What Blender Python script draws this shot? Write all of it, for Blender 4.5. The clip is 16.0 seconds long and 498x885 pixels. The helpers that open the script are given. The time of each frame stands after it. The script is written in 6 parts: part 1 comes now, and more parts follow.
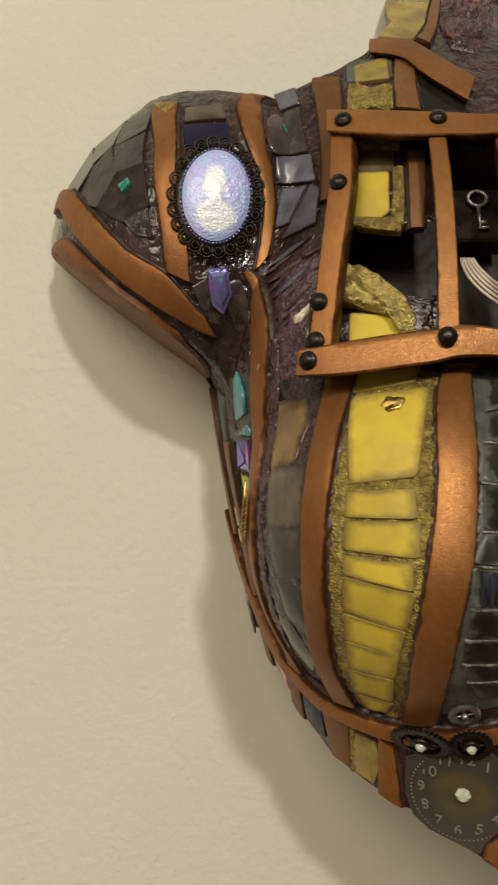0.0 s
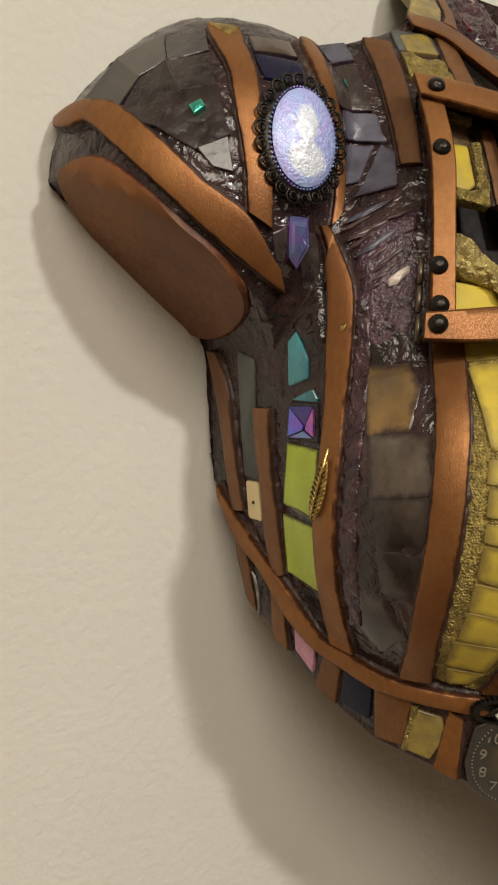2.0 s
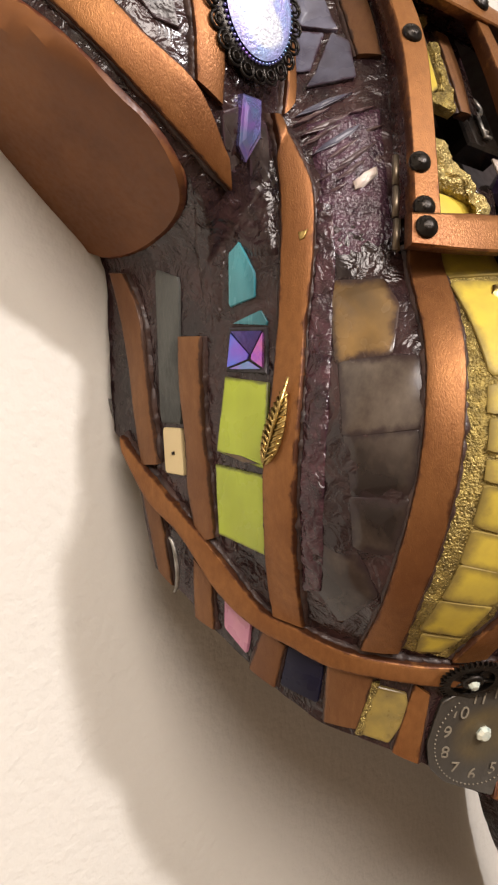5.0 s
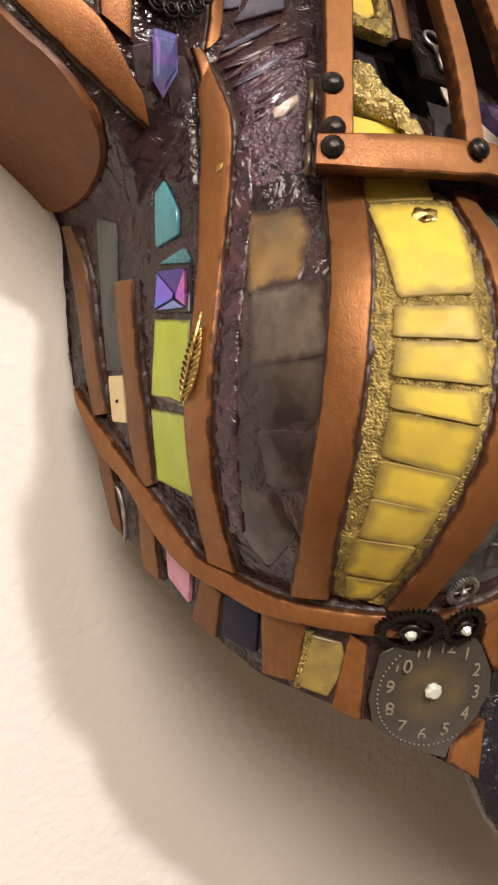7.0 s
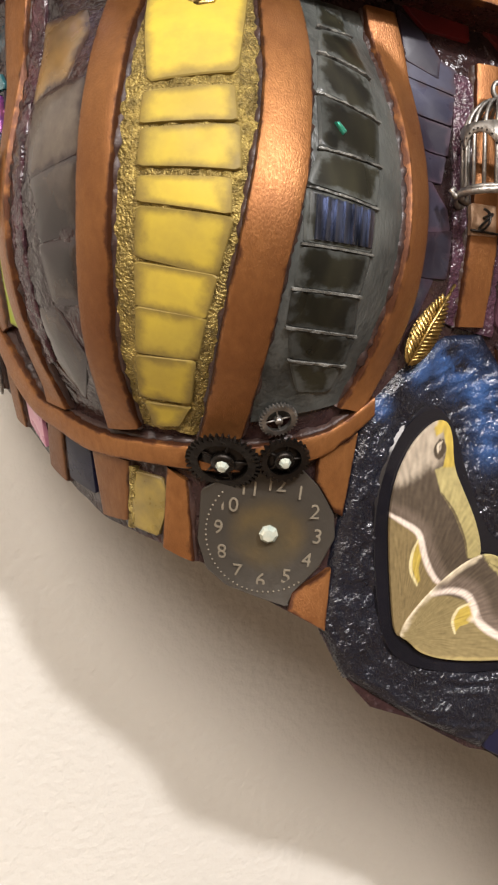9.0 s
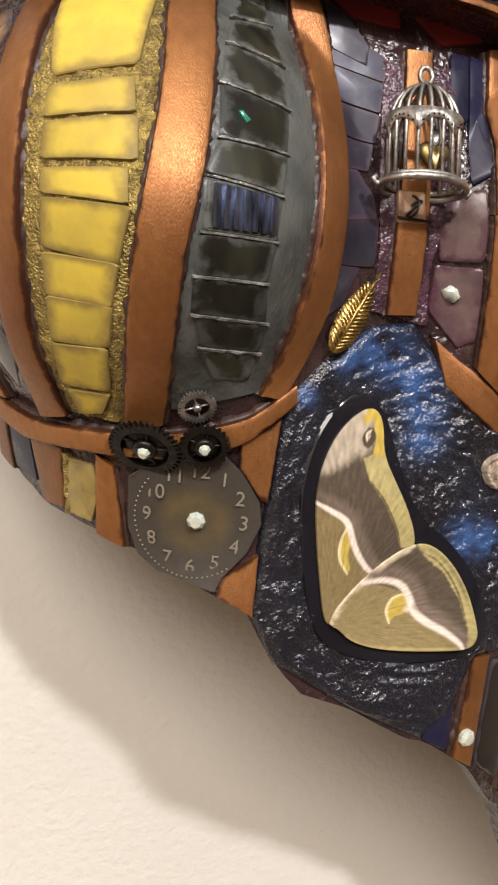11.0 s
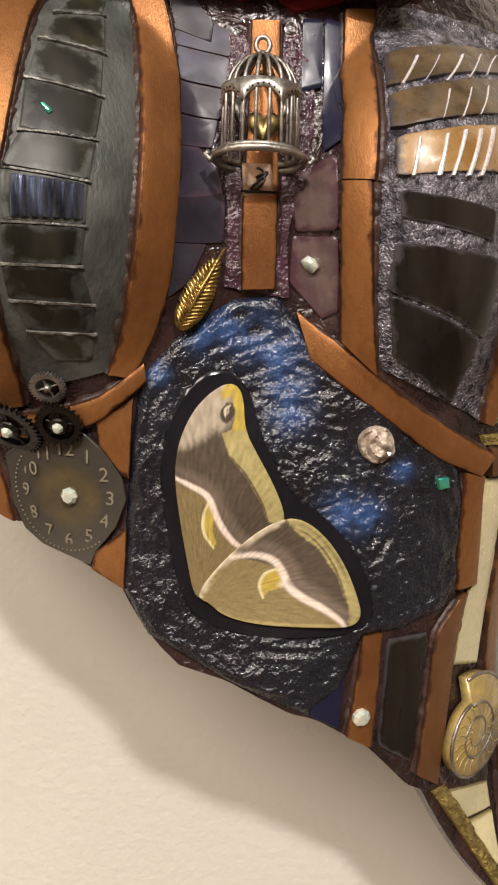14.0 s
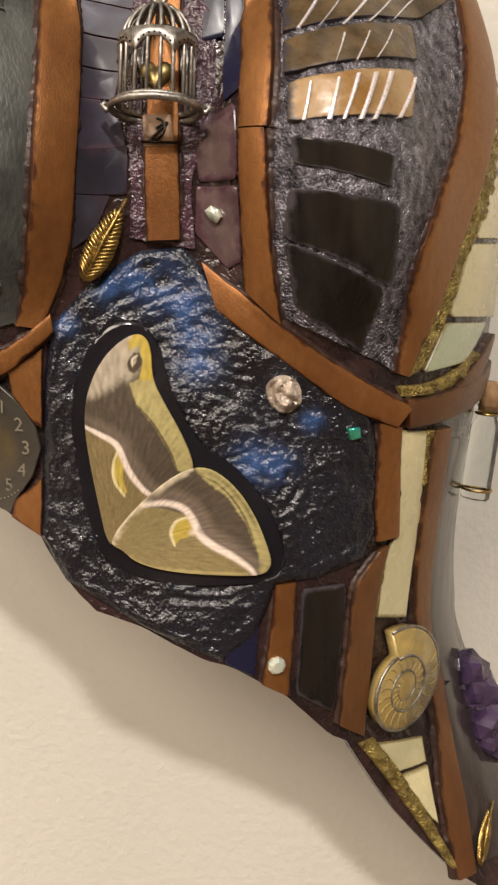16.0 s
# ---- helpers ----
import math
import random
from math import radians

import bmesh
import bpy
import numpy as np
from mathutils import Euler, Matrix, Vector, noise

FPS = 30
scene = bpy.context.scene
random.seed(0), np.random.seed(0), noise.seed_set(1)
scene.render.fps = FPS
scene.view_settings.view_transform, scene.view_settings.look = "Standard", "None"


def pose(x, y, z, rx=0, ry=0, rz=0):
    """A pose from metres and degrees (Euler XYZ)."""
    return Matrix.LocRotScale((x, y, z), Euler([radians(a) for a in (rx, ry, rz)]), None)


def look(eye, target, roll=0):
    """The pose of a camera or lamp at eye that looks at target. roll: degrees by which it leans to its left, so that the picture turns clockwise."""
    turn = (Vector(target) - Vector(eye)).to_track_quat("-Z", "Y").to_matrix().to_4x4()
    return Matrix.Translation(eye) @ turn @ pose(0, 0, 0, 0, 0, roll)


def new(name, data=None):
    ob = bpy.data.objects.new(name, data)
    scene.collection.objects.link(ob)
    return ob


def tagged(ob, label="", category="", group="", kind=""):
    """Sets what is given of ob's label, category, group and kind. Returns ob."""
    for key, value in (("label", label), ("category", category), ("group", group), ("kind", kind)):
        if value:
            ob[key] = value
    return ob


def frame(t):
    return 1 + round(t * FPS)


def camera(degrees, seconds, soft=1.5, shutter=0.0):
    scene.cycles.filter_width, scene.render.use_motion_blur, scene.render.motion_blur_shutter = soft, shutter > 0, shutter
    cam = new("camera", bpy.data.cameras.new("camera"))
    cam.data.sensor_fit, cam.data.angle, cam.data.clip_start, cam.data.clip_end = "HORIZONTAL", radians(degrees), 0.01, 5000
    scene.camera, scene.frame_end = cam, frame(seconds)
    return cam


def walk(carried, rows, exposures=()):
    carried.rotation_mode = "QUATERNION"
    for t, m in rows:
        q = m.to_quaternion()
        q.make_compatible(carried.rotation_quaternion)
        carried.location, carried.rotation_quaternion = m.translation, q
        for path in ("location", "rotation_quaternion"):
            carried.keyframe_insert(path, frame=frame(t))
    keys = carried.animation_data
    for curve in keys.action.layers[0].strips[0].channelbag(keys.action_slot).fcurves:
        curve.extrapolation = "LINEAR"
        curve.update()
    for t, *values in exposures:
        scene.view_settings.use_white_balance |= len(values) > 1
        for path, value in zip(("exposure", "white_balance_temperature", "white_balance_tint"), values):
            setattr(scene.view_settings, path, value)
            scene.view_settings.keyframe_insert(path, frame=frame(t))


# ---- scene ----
cam = camera(33.6, 16.0, soft=2.2, shutter=0.4)
METRES, EYE, BACK, TILT, LEAN, TURN = 0.604, 1.5, -0.392, -4.2, 0.0, -3.4
ROWS = [
    (0.0, 0.0, 0.0, 0.0, -0.0, 0.0, 0.0),
    (0.5, -0.0756, 0.012, -0.0021, -5.66, 0.5, -0.24),
    (1.0, -0.136, 0.0336, -0.0056, -11.71, 0.43, -0.66),
    (1.5, -0.1933, 0.0703, -0.0155, -17.99, 0.52, -1.49),
    (2.0, -0.2346, 0.0941, -0.0256, -23.95, 0.47, -2.37),
    (2.5, -0.2672, 0.1355, -0.0372, -28.79, 0.45, -3.35),
    (3.0, -0.2624, 0.1869, -0.0489, -33.43, 0.7, -3.25),
    (3.5, -0.2621, 0.2006, -0.057, -36.51, 1.2, -2.87),
    (6.0, -0.2376, 0.2155, -0.0717, -38.45, 1.45, -2.16),
    (6.5, -0.2078, 0.1936, -0.0822, -34.94, 1.92, -2.19),
    (7.0, -0.1749, 0.1658, -0.0973, -30.6, 2.03, -1.96),
    (7.5, -0.1274, 0.1393, -0.1126, -26.58, 1.92, -1.85),
    (8.0, -0.0746, 0.1202, -0.1284, -23.04, 0.81, -1.69),
    (8.5, -0.0295, 0.1124, -0.1442, -19.77, -0.47, -1.42),
    (9.0, -0.005, 0.1112, -0.1551, -17.79, -1.06, -1.53),
    (11.5, 0.0753, 0.0797, -0.1589, -12.09, -1.31, -1.63),
    (12.0, 0.1022, 0.0684, -0.1569, -9.88, -1.34, -1.54),
    (12.5, 0.1321, 0.063, -0.1577, -7.5, -1.4, -1.24),
    (13.0, 0.1623, 0.0652, -0.1592, -5.39, -1.85, -0.73),
    (13.5, 0.1925, 0.0661, -0.1596, -3.39, -2.18, -0.51),
    (14.0, 0.2066, 0.0619, -0.1615, -1.29, -2.3, -0.17),
    (14.5, 0.2155, 0.0572, -0.163, -0.32, -2.52, 0.22),
    (15.0, 0.2161, 0.0584, -0.1647, 0.3, -2.66, 0.48),
    (15.5, 0.2453, 0.0618, -0.1703, 0.86, -2.95, 0.41),
    (16.0, 0.28, 0.0564, -0.1785, 2.56, -3.39, 0.03),
]
walk(cam, [(t, pose(0, BACK, EYE, TILT, LEAN, TURN) @ pose(METRES * x, METRES * y, METRES * z, 90 + pitch, roll, yaw)) for t, x, y, z, yaw, pitch, roll in ROWS],
     exposures=[(0.0, -0.70, 6850, 3), (2.0, -0.66, 6400, 8), (2.5, -0.40, 6320, 10), (3.0, -0.46, 6230, 13), (3.5, -0.32, 6150, 15), (6.0, 0.20, 6200, 17), (7.0, 0.20, 6300, 18), (9.0, 0.23, 6000, 14), (12.5, 0.12, 6200, 15), (16.0, -0.13, 6600, 13)])

# ---- world and lamps ----
world = bpy.data.worlds.new("room_air")
scene.world = world
world.use_nodes = True
world.node_tree.nodes["Background"].inputs[0].default_value = (0.9, 0.8, 0.65, 1)
world.node_tree.nodes["Background"].inputs[1].default_value = 0.12


def ceiling_bulb(x, y, z, watts, size):
    lamp = bpy.data.lights.new("ceiling_bulb", "AREA")
    lamp.shape, lamp.size, lamp.energy, lamp.color = "DISK", size, watts, (1.0, 0.945, 0.865)
    ob = new("ceiling_bulb", lamp)
    ob.matrix_world = look((x, y, z), (0.12, -0.06, 1.42))
    return ob


ceiling_bulb(0.335, -1.58, 2.49, 18.6, 0.10)
ceiling_bulb(0.25, -1.54, 2.49, 8.8, 0.10)
# added fill with no known source, to lift shadows and the left flank
fill_light = bpy.data.lights.new("fill_light", "AREA")
fill_light.shape, fill_light.size, fill_light.energy, fill_light.color = "DISK", 1.5, 86, (1.0, 0.890, 0.750)
new("fill_light", fill_light).matrix_world = look((-0.85, -1.75, 2.57), (-0.85, -1.75, 0))


# ---- materials ----
def material(name, colour, rough=0.5, metal=0.0, other=None, scale=60.0, mix=0.5, bump=0.0, bump_scale=300.0, stretch=(1, 1, 1), coat=0.0, spread=0.0, wear=None, transmission=0.0, alpha=1.0, ior=1.5, rim=None, spec=0.5, stain=None, rag=1.0, crinkle=None):
    """A surface with stains at one scale, grain at another, relief, and a shade of its own for each object."""
    m = bpy.data.materials.new(name)
    m.use_nodes = True
    t = m.node_tree
    n, k = t.nodes, t.links
    b = n["Principled BSDF"]
    co = n.new("ShaderNodeTexCoord")
    mp = n.new("ShaderNodeMapping")
    mp.inputs["Scale"].default_value = stretch
    k.new(co.outputs["Object"], mp.inputs["Vector"])
    big = n.new("ShaderNodeTexNoise")
    big.inputs["Scale"].default_value, big.inputs["Detail"].default_value = scale, 5
    k.new(mp.outputs[0], big.inputs["Vector"])
    ramp = n.new("ShaderNodeMapRange")
    ramp.inputs[1].default_value, ramp.inputs[2].default_value = 0.5 - 0.25 / max(mix, 0.01) * 0.5, 0.5 + 0.25 / max(mix, 0.01) * 0.5
    k.new(big.outputs[0], ramp.inputs[0])
    two = n.new("ShaderNodeMix")
    two.data_type = "RGBA"
    two.inputs["A"].default_value = (*colour, 1)
    two.inputs["B"].default_value = (*(other or [c * 0.6 for c in colour]), 1)
    k.new(ramp.outputs[0], two.inputs["Factor"])
    out = two.outputs["Result"]
    if stain:
        # patches, brush streaks and painted reflections of another shade: colour, scale, strength, stretch
        tone, size, strong, pull = stain
        mp2 = n.new("ShaderNodeMapping")
        mp2.inputs["Scale"].default_value = pull
        k.new(co.outputs["Object"], mp2.inputs["Vector"])
        streak = n.new("ShaderNodeTexNoise")
        streak.inputs["Scale"].default_value, streak.inputs["Detail"].default_value, streak.inputs["Roughness"].default_value = size, 6, 0.65
        k.new(mp2.outputs[0], streak.inputs["Vector"])
        level = n.new("ShaderNodeMapRange")
        level.inputs[1].default_value, level.inputs[2].default_value, level.inputs[4].default_value = 0.42, 0.66, strong
        k.new(streak.outputs[0], level.inputs[0])
        worn = n.new("ShaderNodeMix")
        worn.data_type = "RGBA"
        k.new(level.outputs[0], worn.inputs["Factor"])
        k.new(out, worn.inputs["A"])
        worn.inputs["B"].default_value = (*tone, 1)
        out = worn.outputs["Result"]
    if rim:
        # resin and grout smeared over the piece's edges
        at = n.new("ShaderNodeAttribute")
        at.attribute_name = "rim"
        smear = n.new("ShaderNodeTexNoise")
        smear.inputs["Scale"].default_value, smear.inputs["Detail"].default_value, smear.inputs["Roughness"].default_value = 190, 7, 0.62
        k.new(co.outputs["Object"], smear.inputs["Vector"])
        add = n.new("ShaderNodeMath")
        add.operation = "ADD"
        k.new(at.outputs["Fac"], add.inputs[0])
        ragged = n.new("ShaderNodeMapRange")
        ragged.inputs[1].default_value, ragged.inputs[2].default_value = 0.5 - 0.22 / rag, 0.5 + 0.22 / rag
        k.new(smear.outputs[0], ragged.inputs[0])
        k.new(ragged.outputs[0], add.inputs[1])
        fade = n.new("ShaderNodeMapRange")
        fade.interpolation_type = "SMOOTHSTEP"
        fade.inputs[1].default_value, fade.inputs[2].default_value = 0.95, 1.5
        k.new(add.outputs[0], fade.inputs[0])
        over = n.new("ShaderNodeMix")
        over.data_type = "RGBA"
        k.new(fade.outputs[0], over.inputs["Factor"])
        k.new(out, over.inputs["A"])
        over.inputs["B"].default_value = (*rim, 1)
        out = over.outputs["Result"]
    if spread:
        info = n.new("ShaderNodeObjectInfo")
        hs = n.new("ShaderNodeHueSaturation")
        val = n.new("ShaderNodeMapRange")
        val.inputs[3].default_value, val.inputs[4].default_value = 1 - spread, 1 + spread
        k.new(info.outputs["Random"], val.inputs[0])
        k.new(val.outputs[0], hs.inputs["Value"])
        k.new(out, hs.inputs["Color"])
        out = hs.outputs[0]
    fine = n.new("ShaderNodeTexNoise")
    fine.inputs["Scale"].default_value, fine.inputs["Detail"].default_value = bump_scale, 2.5
    k.new(mp.outputs[0], fine.inputs["Vector"])
    k.new(out, b.inputs["Base Color"])
    rr = n.new("ShaderNodeMapRange")
    rr.inputs[1].default_value, rr.inputs[2].default_value = 0.3, 0.7
    rr.inputs[3].default_value, rr.inputs[4].default_value = max(rough - 0.12, 0.02), min(rough + 0.12, 1)
    k.new(fine.outputs[0], rr.inputs[0])
    k.new(rr.outputs[0], b.inputs["Roughness"])
    b.inputs["Metallic"].default_value, b.inputs["Specular IOR Level"].default_value = metal, spec
    b.inputs["Coat Weight"].default_value, b.inputs["Coat Roughness"].default_value = coat, 0.08
    b.inputs["Transmission Weight"].default_value, b.inputs["IOR"].default_value = transmission, ior
    b.inputs["Alpha"].default_value = alpha
    if bump:
        bp = n.new("ShaderNodeBump")
        bp.inputs["Strength"].default_value, bp.inputs["Distance"].default_value = min(bump, 1.0), 0.0015 * max(bump, 0.04)
        k.new(fine.outputs[0], bp.inputs["Height"])
        k.new(bp.outputs[0], b.inputs["Normal"])
        if crinkle:
            # folds and runs that set in poured resin: scale, depth in metres
            folds = n.new("ShaderNodeTexNoise")
            folds.inputs["Scale"].default_value, folds.inputs["Detail"].default_value, folds.inputs["Distortion"].default_value = crinkle[0], 3, 1.2
            k.new(co.outputs["Object"], folds.inputs["Vector"])
            deep = n.new("ShaderNodeBump")
            deep.inputs["Strength"].default_value, deep.inputs["Distance"].default_value = 1.0, crinkle[1]
            k.new(folds.outputs[0], deep.inputs["Height"])
            k.new(deep.outputs[0], bp.inputs["Normal"])
    return m


# unseen room sides: tones set for the light they bounce and reflect
UNSEEN_BROWN = material("unseen_wall_brown", (0.16, 0.11, 0.075), 0.8, other=(0.13, 0.09, 0.06), scale=4, mix=0.5, bump=0.2, bump_scale=150)
UNSEEN_FLOOR = material("unseen_floor_brown", (0.19, 0.14, 0.095), 0.6, other=(0.15, 0.105, 0.07), scale=12, mix=0.5, bump=0.2, bump_scale=80, stretch=(1, 0.1, 1))
UNSEEN_CREAM = material("unseen_wall_cream", (0.52, 0.47, 0.39), 0.8, other=(0.48, 0.41, 0.32), scale=4, mix=0.5, bump=0.2, bump_scale=150)
PLASTER = material("plaster", (0.605, 0.583, 0.525), 0.85, other=(0.57, 0.548, 0.49), scale=7, mix=0.6, bump=0.65, bump_scale=240)
RESIN = material("purple_resin", (0.047, 0.023, 0.022), 0.19, other=(0.016, 0.009, 0.010), scale=60, bump=0.4, bump_scale=420, mix=0.8, spec=0.5, stain=((0.009, 0.006, 0.007), 34, 0.7, (1, 1, 0.6)), crinkle=(150, 0.0013))
MAROON_RESIN = material("maroon_resin", (0.064, 0.026, 0.033), 0.18, other=(0.022, 0.010, 0.014), scale=120, bump=0.45, bump_scale=700, mix=0.8, spec=0.55, crinkle=(230, 0.0012))
SEAM_RESIN = material("brown_resin", (0.055, 0.030, 0.023), 0.42, other=(0.020, 0.011, 0.010), scale=160, bump=0.4, bump_scale=900, mix=0.7, spec=0.35)
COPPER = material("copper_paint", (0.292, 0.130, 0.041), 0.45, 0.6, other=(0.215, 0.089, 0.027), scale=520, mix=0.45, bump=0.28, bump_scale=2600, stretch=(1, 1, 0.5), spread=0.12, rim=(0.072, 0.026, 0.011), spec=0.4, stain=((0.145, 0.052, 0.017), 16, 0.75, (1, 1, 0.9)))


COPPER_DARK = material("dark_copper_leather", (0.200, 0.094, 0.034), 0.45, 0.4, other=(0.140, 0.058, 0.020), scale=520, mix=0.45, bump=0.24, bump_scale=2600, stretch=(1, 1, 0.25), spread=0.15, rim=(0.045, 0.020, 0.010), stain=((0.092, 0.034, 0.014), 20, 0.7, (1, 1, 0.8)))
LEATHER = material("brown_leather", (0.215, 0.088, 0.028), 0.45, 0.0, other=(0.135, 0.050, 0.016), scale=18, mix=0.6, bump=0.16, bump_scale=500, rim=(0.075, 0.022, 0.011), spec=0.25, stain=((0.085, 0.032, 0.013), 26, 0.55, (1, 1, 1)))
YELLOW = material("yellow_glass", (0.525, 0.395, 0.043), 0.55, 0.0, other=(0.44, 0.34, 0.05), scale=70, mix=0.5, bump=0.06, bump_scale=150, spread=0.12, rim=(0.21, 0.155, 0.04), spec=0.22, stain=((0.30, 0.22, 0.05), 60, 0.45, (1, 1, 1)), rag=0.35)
DULL_YELLOW = material("dull_yellow_glass", (0.30, 0.22, 0.05), 0.35, 0.0, other=(0.15, 0.11, 0.04), scale=130, mix=0.8, bump=0.3, bump_scale=200, rim=(0.14, 0.10, 0.03), rag=0.35)
CREAM = material("cream_glass", (0.62, 0.55, 0.33), 0.3, 0.0, other=(0.45, 0.42, 0.25), scale=60, mix=0.4, bump=0.08, bump_scale=150, coat=0.2, spread=0.12, rim=(0.22, 0.18, 0.08), rag=0.35)
CELADON = material("celadon_glass", (0.42, 0.47, 0.32), 0.28, 0.0, other=(0.34, 0.38, 0.26), scale=60, mix=0.4, bump=0.08, bump_scale=150, coat=0.5, rim=(0.22, 0.18, 0.08), rag=0.35)
GOLD_GROUT = material("gold_grout", (0.46, 0.35, 0.10), 0.36, 0.6, other=(0.20, 0.15, 0.045), scale=420, mix=0.8, bump=1.0, bump_scale=1300, stain=((0.12, 0.085, 0.03), 160, 0.7, (1, 1, 1)))
GOLD_FOIL = material("gold_foil", (0.55, 0.44, 0.165), 0.36, 0.6, other=(0.28, 0.21, 0.08), scale=150, mix=0.6, bump=0.8, bump_scale=1300)
GREY_GROUT = material("grey_grout", (0.070, 0.076, 0.070), 0.42, 0.0, other=(0.030, 0.033, 0.031), scale=100, mix=0.9, bump=0.45, bump_scale=900, stretch=(1, 1, 0.4), spec=0.4, stain=((0.125, 0.130, 0.120), 75, 0.5, (1, 1, 0.6)))
SILVER_GROUT = material("dark_violet_grout", (0.34, 0.33, 0.38), 0.26, 0.6, other=(0.045, 0.040, 0.050), scale=330, mix=0.9, bump=1.0, bump_scale=1200, spec=0.6, stain=((0.026, 0.023, 0.031), 85, 0.8, (1, 1, 1)))
PURPLE_GROUT = material("purple_grout", (0.080, 0.036, 0.055), 0.17, 0.0, other=(0.024, 0.011, 0.018), scale=180, mix=0.6, bump=0.8, bump_scale=800, spec=0.65)
BLACK_RESIN = material("black_resin", (0.006, 0.006, 0.009), 0.17, 0.0, other=(0.010, 0.012, 0.020), scale=45, mix=0.6, bump=0.6, bump_scale=1100, spec=0.65)
DISH = material("black_dish_gloss", (0.006, 0.006, 0.008), 0.12, 0.0, other=(0.010, 0.010, 0.014), scale=40, bump=0.05, bump_scale=200, coat=0.0)
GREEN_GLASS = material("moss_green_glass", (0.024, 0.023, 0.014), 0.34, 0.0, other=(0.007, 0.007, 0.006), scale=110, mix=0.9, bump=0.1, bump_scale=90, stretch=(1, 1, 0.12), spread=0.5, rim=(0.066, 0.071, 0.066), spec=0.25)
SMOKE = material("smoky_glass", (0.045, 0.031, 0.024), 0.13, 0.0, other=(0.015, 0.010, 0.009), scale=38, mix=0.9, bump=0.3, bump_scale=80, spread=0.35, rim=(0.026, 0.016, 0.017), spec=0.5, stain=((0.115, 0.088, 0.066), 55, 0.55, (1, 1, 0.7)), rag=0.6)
PALE_SMOKE = material("pale_smoky_glass", (0.070, 0.051, 0.038), 0.17, 0.0, other=(0.030, 0.021, 0.017), scale=40, mix=0.8, bump=0.25, bump_scale=80, rim=(0.030, 0.019, 0.018), spec=0.42, stain=((0.165, 0.135, 0.103), 48, 0.6, (1, 1, 0.7)), rag=0.5)
MAUVE_TILE = material("dusty_mauve_glass", (0.125, 0.083, 0.078), 0.22, 0.0, other=(0.062, 0.038, 0.039), scale=90, mix=0.9, bump=0.3, bump_scale=200, spread=0.2, rim=(0.055, 0.025, 0.034), spec=0.45, stain=((0.035, 0.020, 0.025), 80, 0.5, (1, 1, 1)))
TAN_GLASS = material("tan_glass", (0.24, 0.145, 0.050), 0.22, 0.0, other=(0.11, 0.070, 0.032), scale=55, mix=0.9, bump=0.15, bump_scale=120, rim=(0.046, 0.028, 0.022), spec=0.4, stain=((0.11, 0.078, 0.045), 75, 0.5, (1, 1, 1)), rag=0.5)
LILAC = material("lilac_glass", (0.048, 0.047, 0.066), 0.34, 0.0, other=(0.018, 0.015, 0.025), scale=60, mix=0.9, bump=0.2, bump_scale=120, coat=0.0, spread=0.3, rim=(0.045, 0.030, 0.042), spec=0.25, stain=((0.020, 0.016, 0.024), 70, 0.5, (1, 1, 1)))
PALE_LILAC = material("pale_lilac_glass", (0.120, 0.122, 0.160), 0.26, 0.0, other=(0.048, 0.046, 0.066), scale=60, mix=0.9, bump=0.25, bump_scale=140, spread=0.15, rim=(0.045, 0.028, 0.040), stain=((0.040, 0.033, 0.045), 70, 0.5, (1, 1, 1)))
BLUE_LILAC = material("blue_lilac_glass", (0.055, 0.058, 0.098), 0.36, 0.0, other=(0.022, 0.022, 0.042), scale=60, mix=0.9, bump=0.2, bump_scale=140, spread=0.15, rim=(0.036, 0.024, 0.034), spec=0.25, stain=((0.022, 0.019, 0.030), 70, 0.5, (1, 1, 1)))
MAUVE = material("mauve_glass", (0.046, 0.034, 0.030), 0.2, 0.0, other=(0.017, 0.012, 0.012), scale=55, mix=0.9, bump=0.45, bump_scale=260, spread=0.3, rim=(0.045, 0.027, 0.032), stain=((0.10, 0.084, 0.076), 50, 0.45, (1, 1, 1)), spec=0.5)
NAVY = material("navy_glass", (0.012, 0.012, 0.032), 0.3, 0.0, other=(0.008, 0.008, 0.02), scale=60, bump=0.06, bump_scale=120, coat=0.0, spread=0.3, spec=0.25)
RED_GLASS = material("dark_red_glass", (0.12, 0.012, 0.012), 0.15, 0.0, other=(0.05, 0.006, 0.008), scale=60, bump=0.1, bump_scale=120, coat=0.0, spread=0.3)
BROWN_GLASS = material("brown_glass", (0.105, 0.066, 0.028), 0.34, 0.0, other=(0.045, 0.030, 0.015), scale=140, mix=0.9, bump=0.3, bump_scale=420, spread=0.2, rim=(0.045, 0.038, 0.044), spec=0.3, stain=((0.17, 0.135, 0.095), 60, 0.4, (1, 1, 1)))
WAIST_GLASS = material("dull_dark_glass", (0.040, 0.030, 0.029), 0.16, 0.0, other=(0.014, 0.010, 0.011), scale=40, mix=0.8, bump=0.3, bump_scale=200, stretch=(1, 1, 0.2), spec=0.55, stain=((0.115, 0.10, 0.094), 50, 0.4, (1, 1, 0.15)))
AMBER = material("amber_glass", (0.33, 0.19, 0.060), 0.3, 0.0, other=(0.20, 0.105, 0.030), scale=60, mix=0.8, bump=0.2, bump_scale=300, spread=0.1, rim=(0.06, 0.05, 0.05), spec=0.3, stain=((0.42, 0.33, 0.22), 70, 0.5, (1, 1, 1)))
# brown-tinged glass; its pale upright streaks are reflections put into the colour
BLACK_GLASS = material("black_glass", (0.006, 0.006, 0.006), 0.1, 0.0, other=(0.015, 0.011, 0.008), scale=60, mix=0.8, bump=0.05, bump_scale=90, stretch=(1, 1, 0.12), rim=(0.045, 0.040, 0.046), spec=0.3, stain=((0.046, 0.036, 0.030), 80, 0.35, (1, 1, 0.06)))
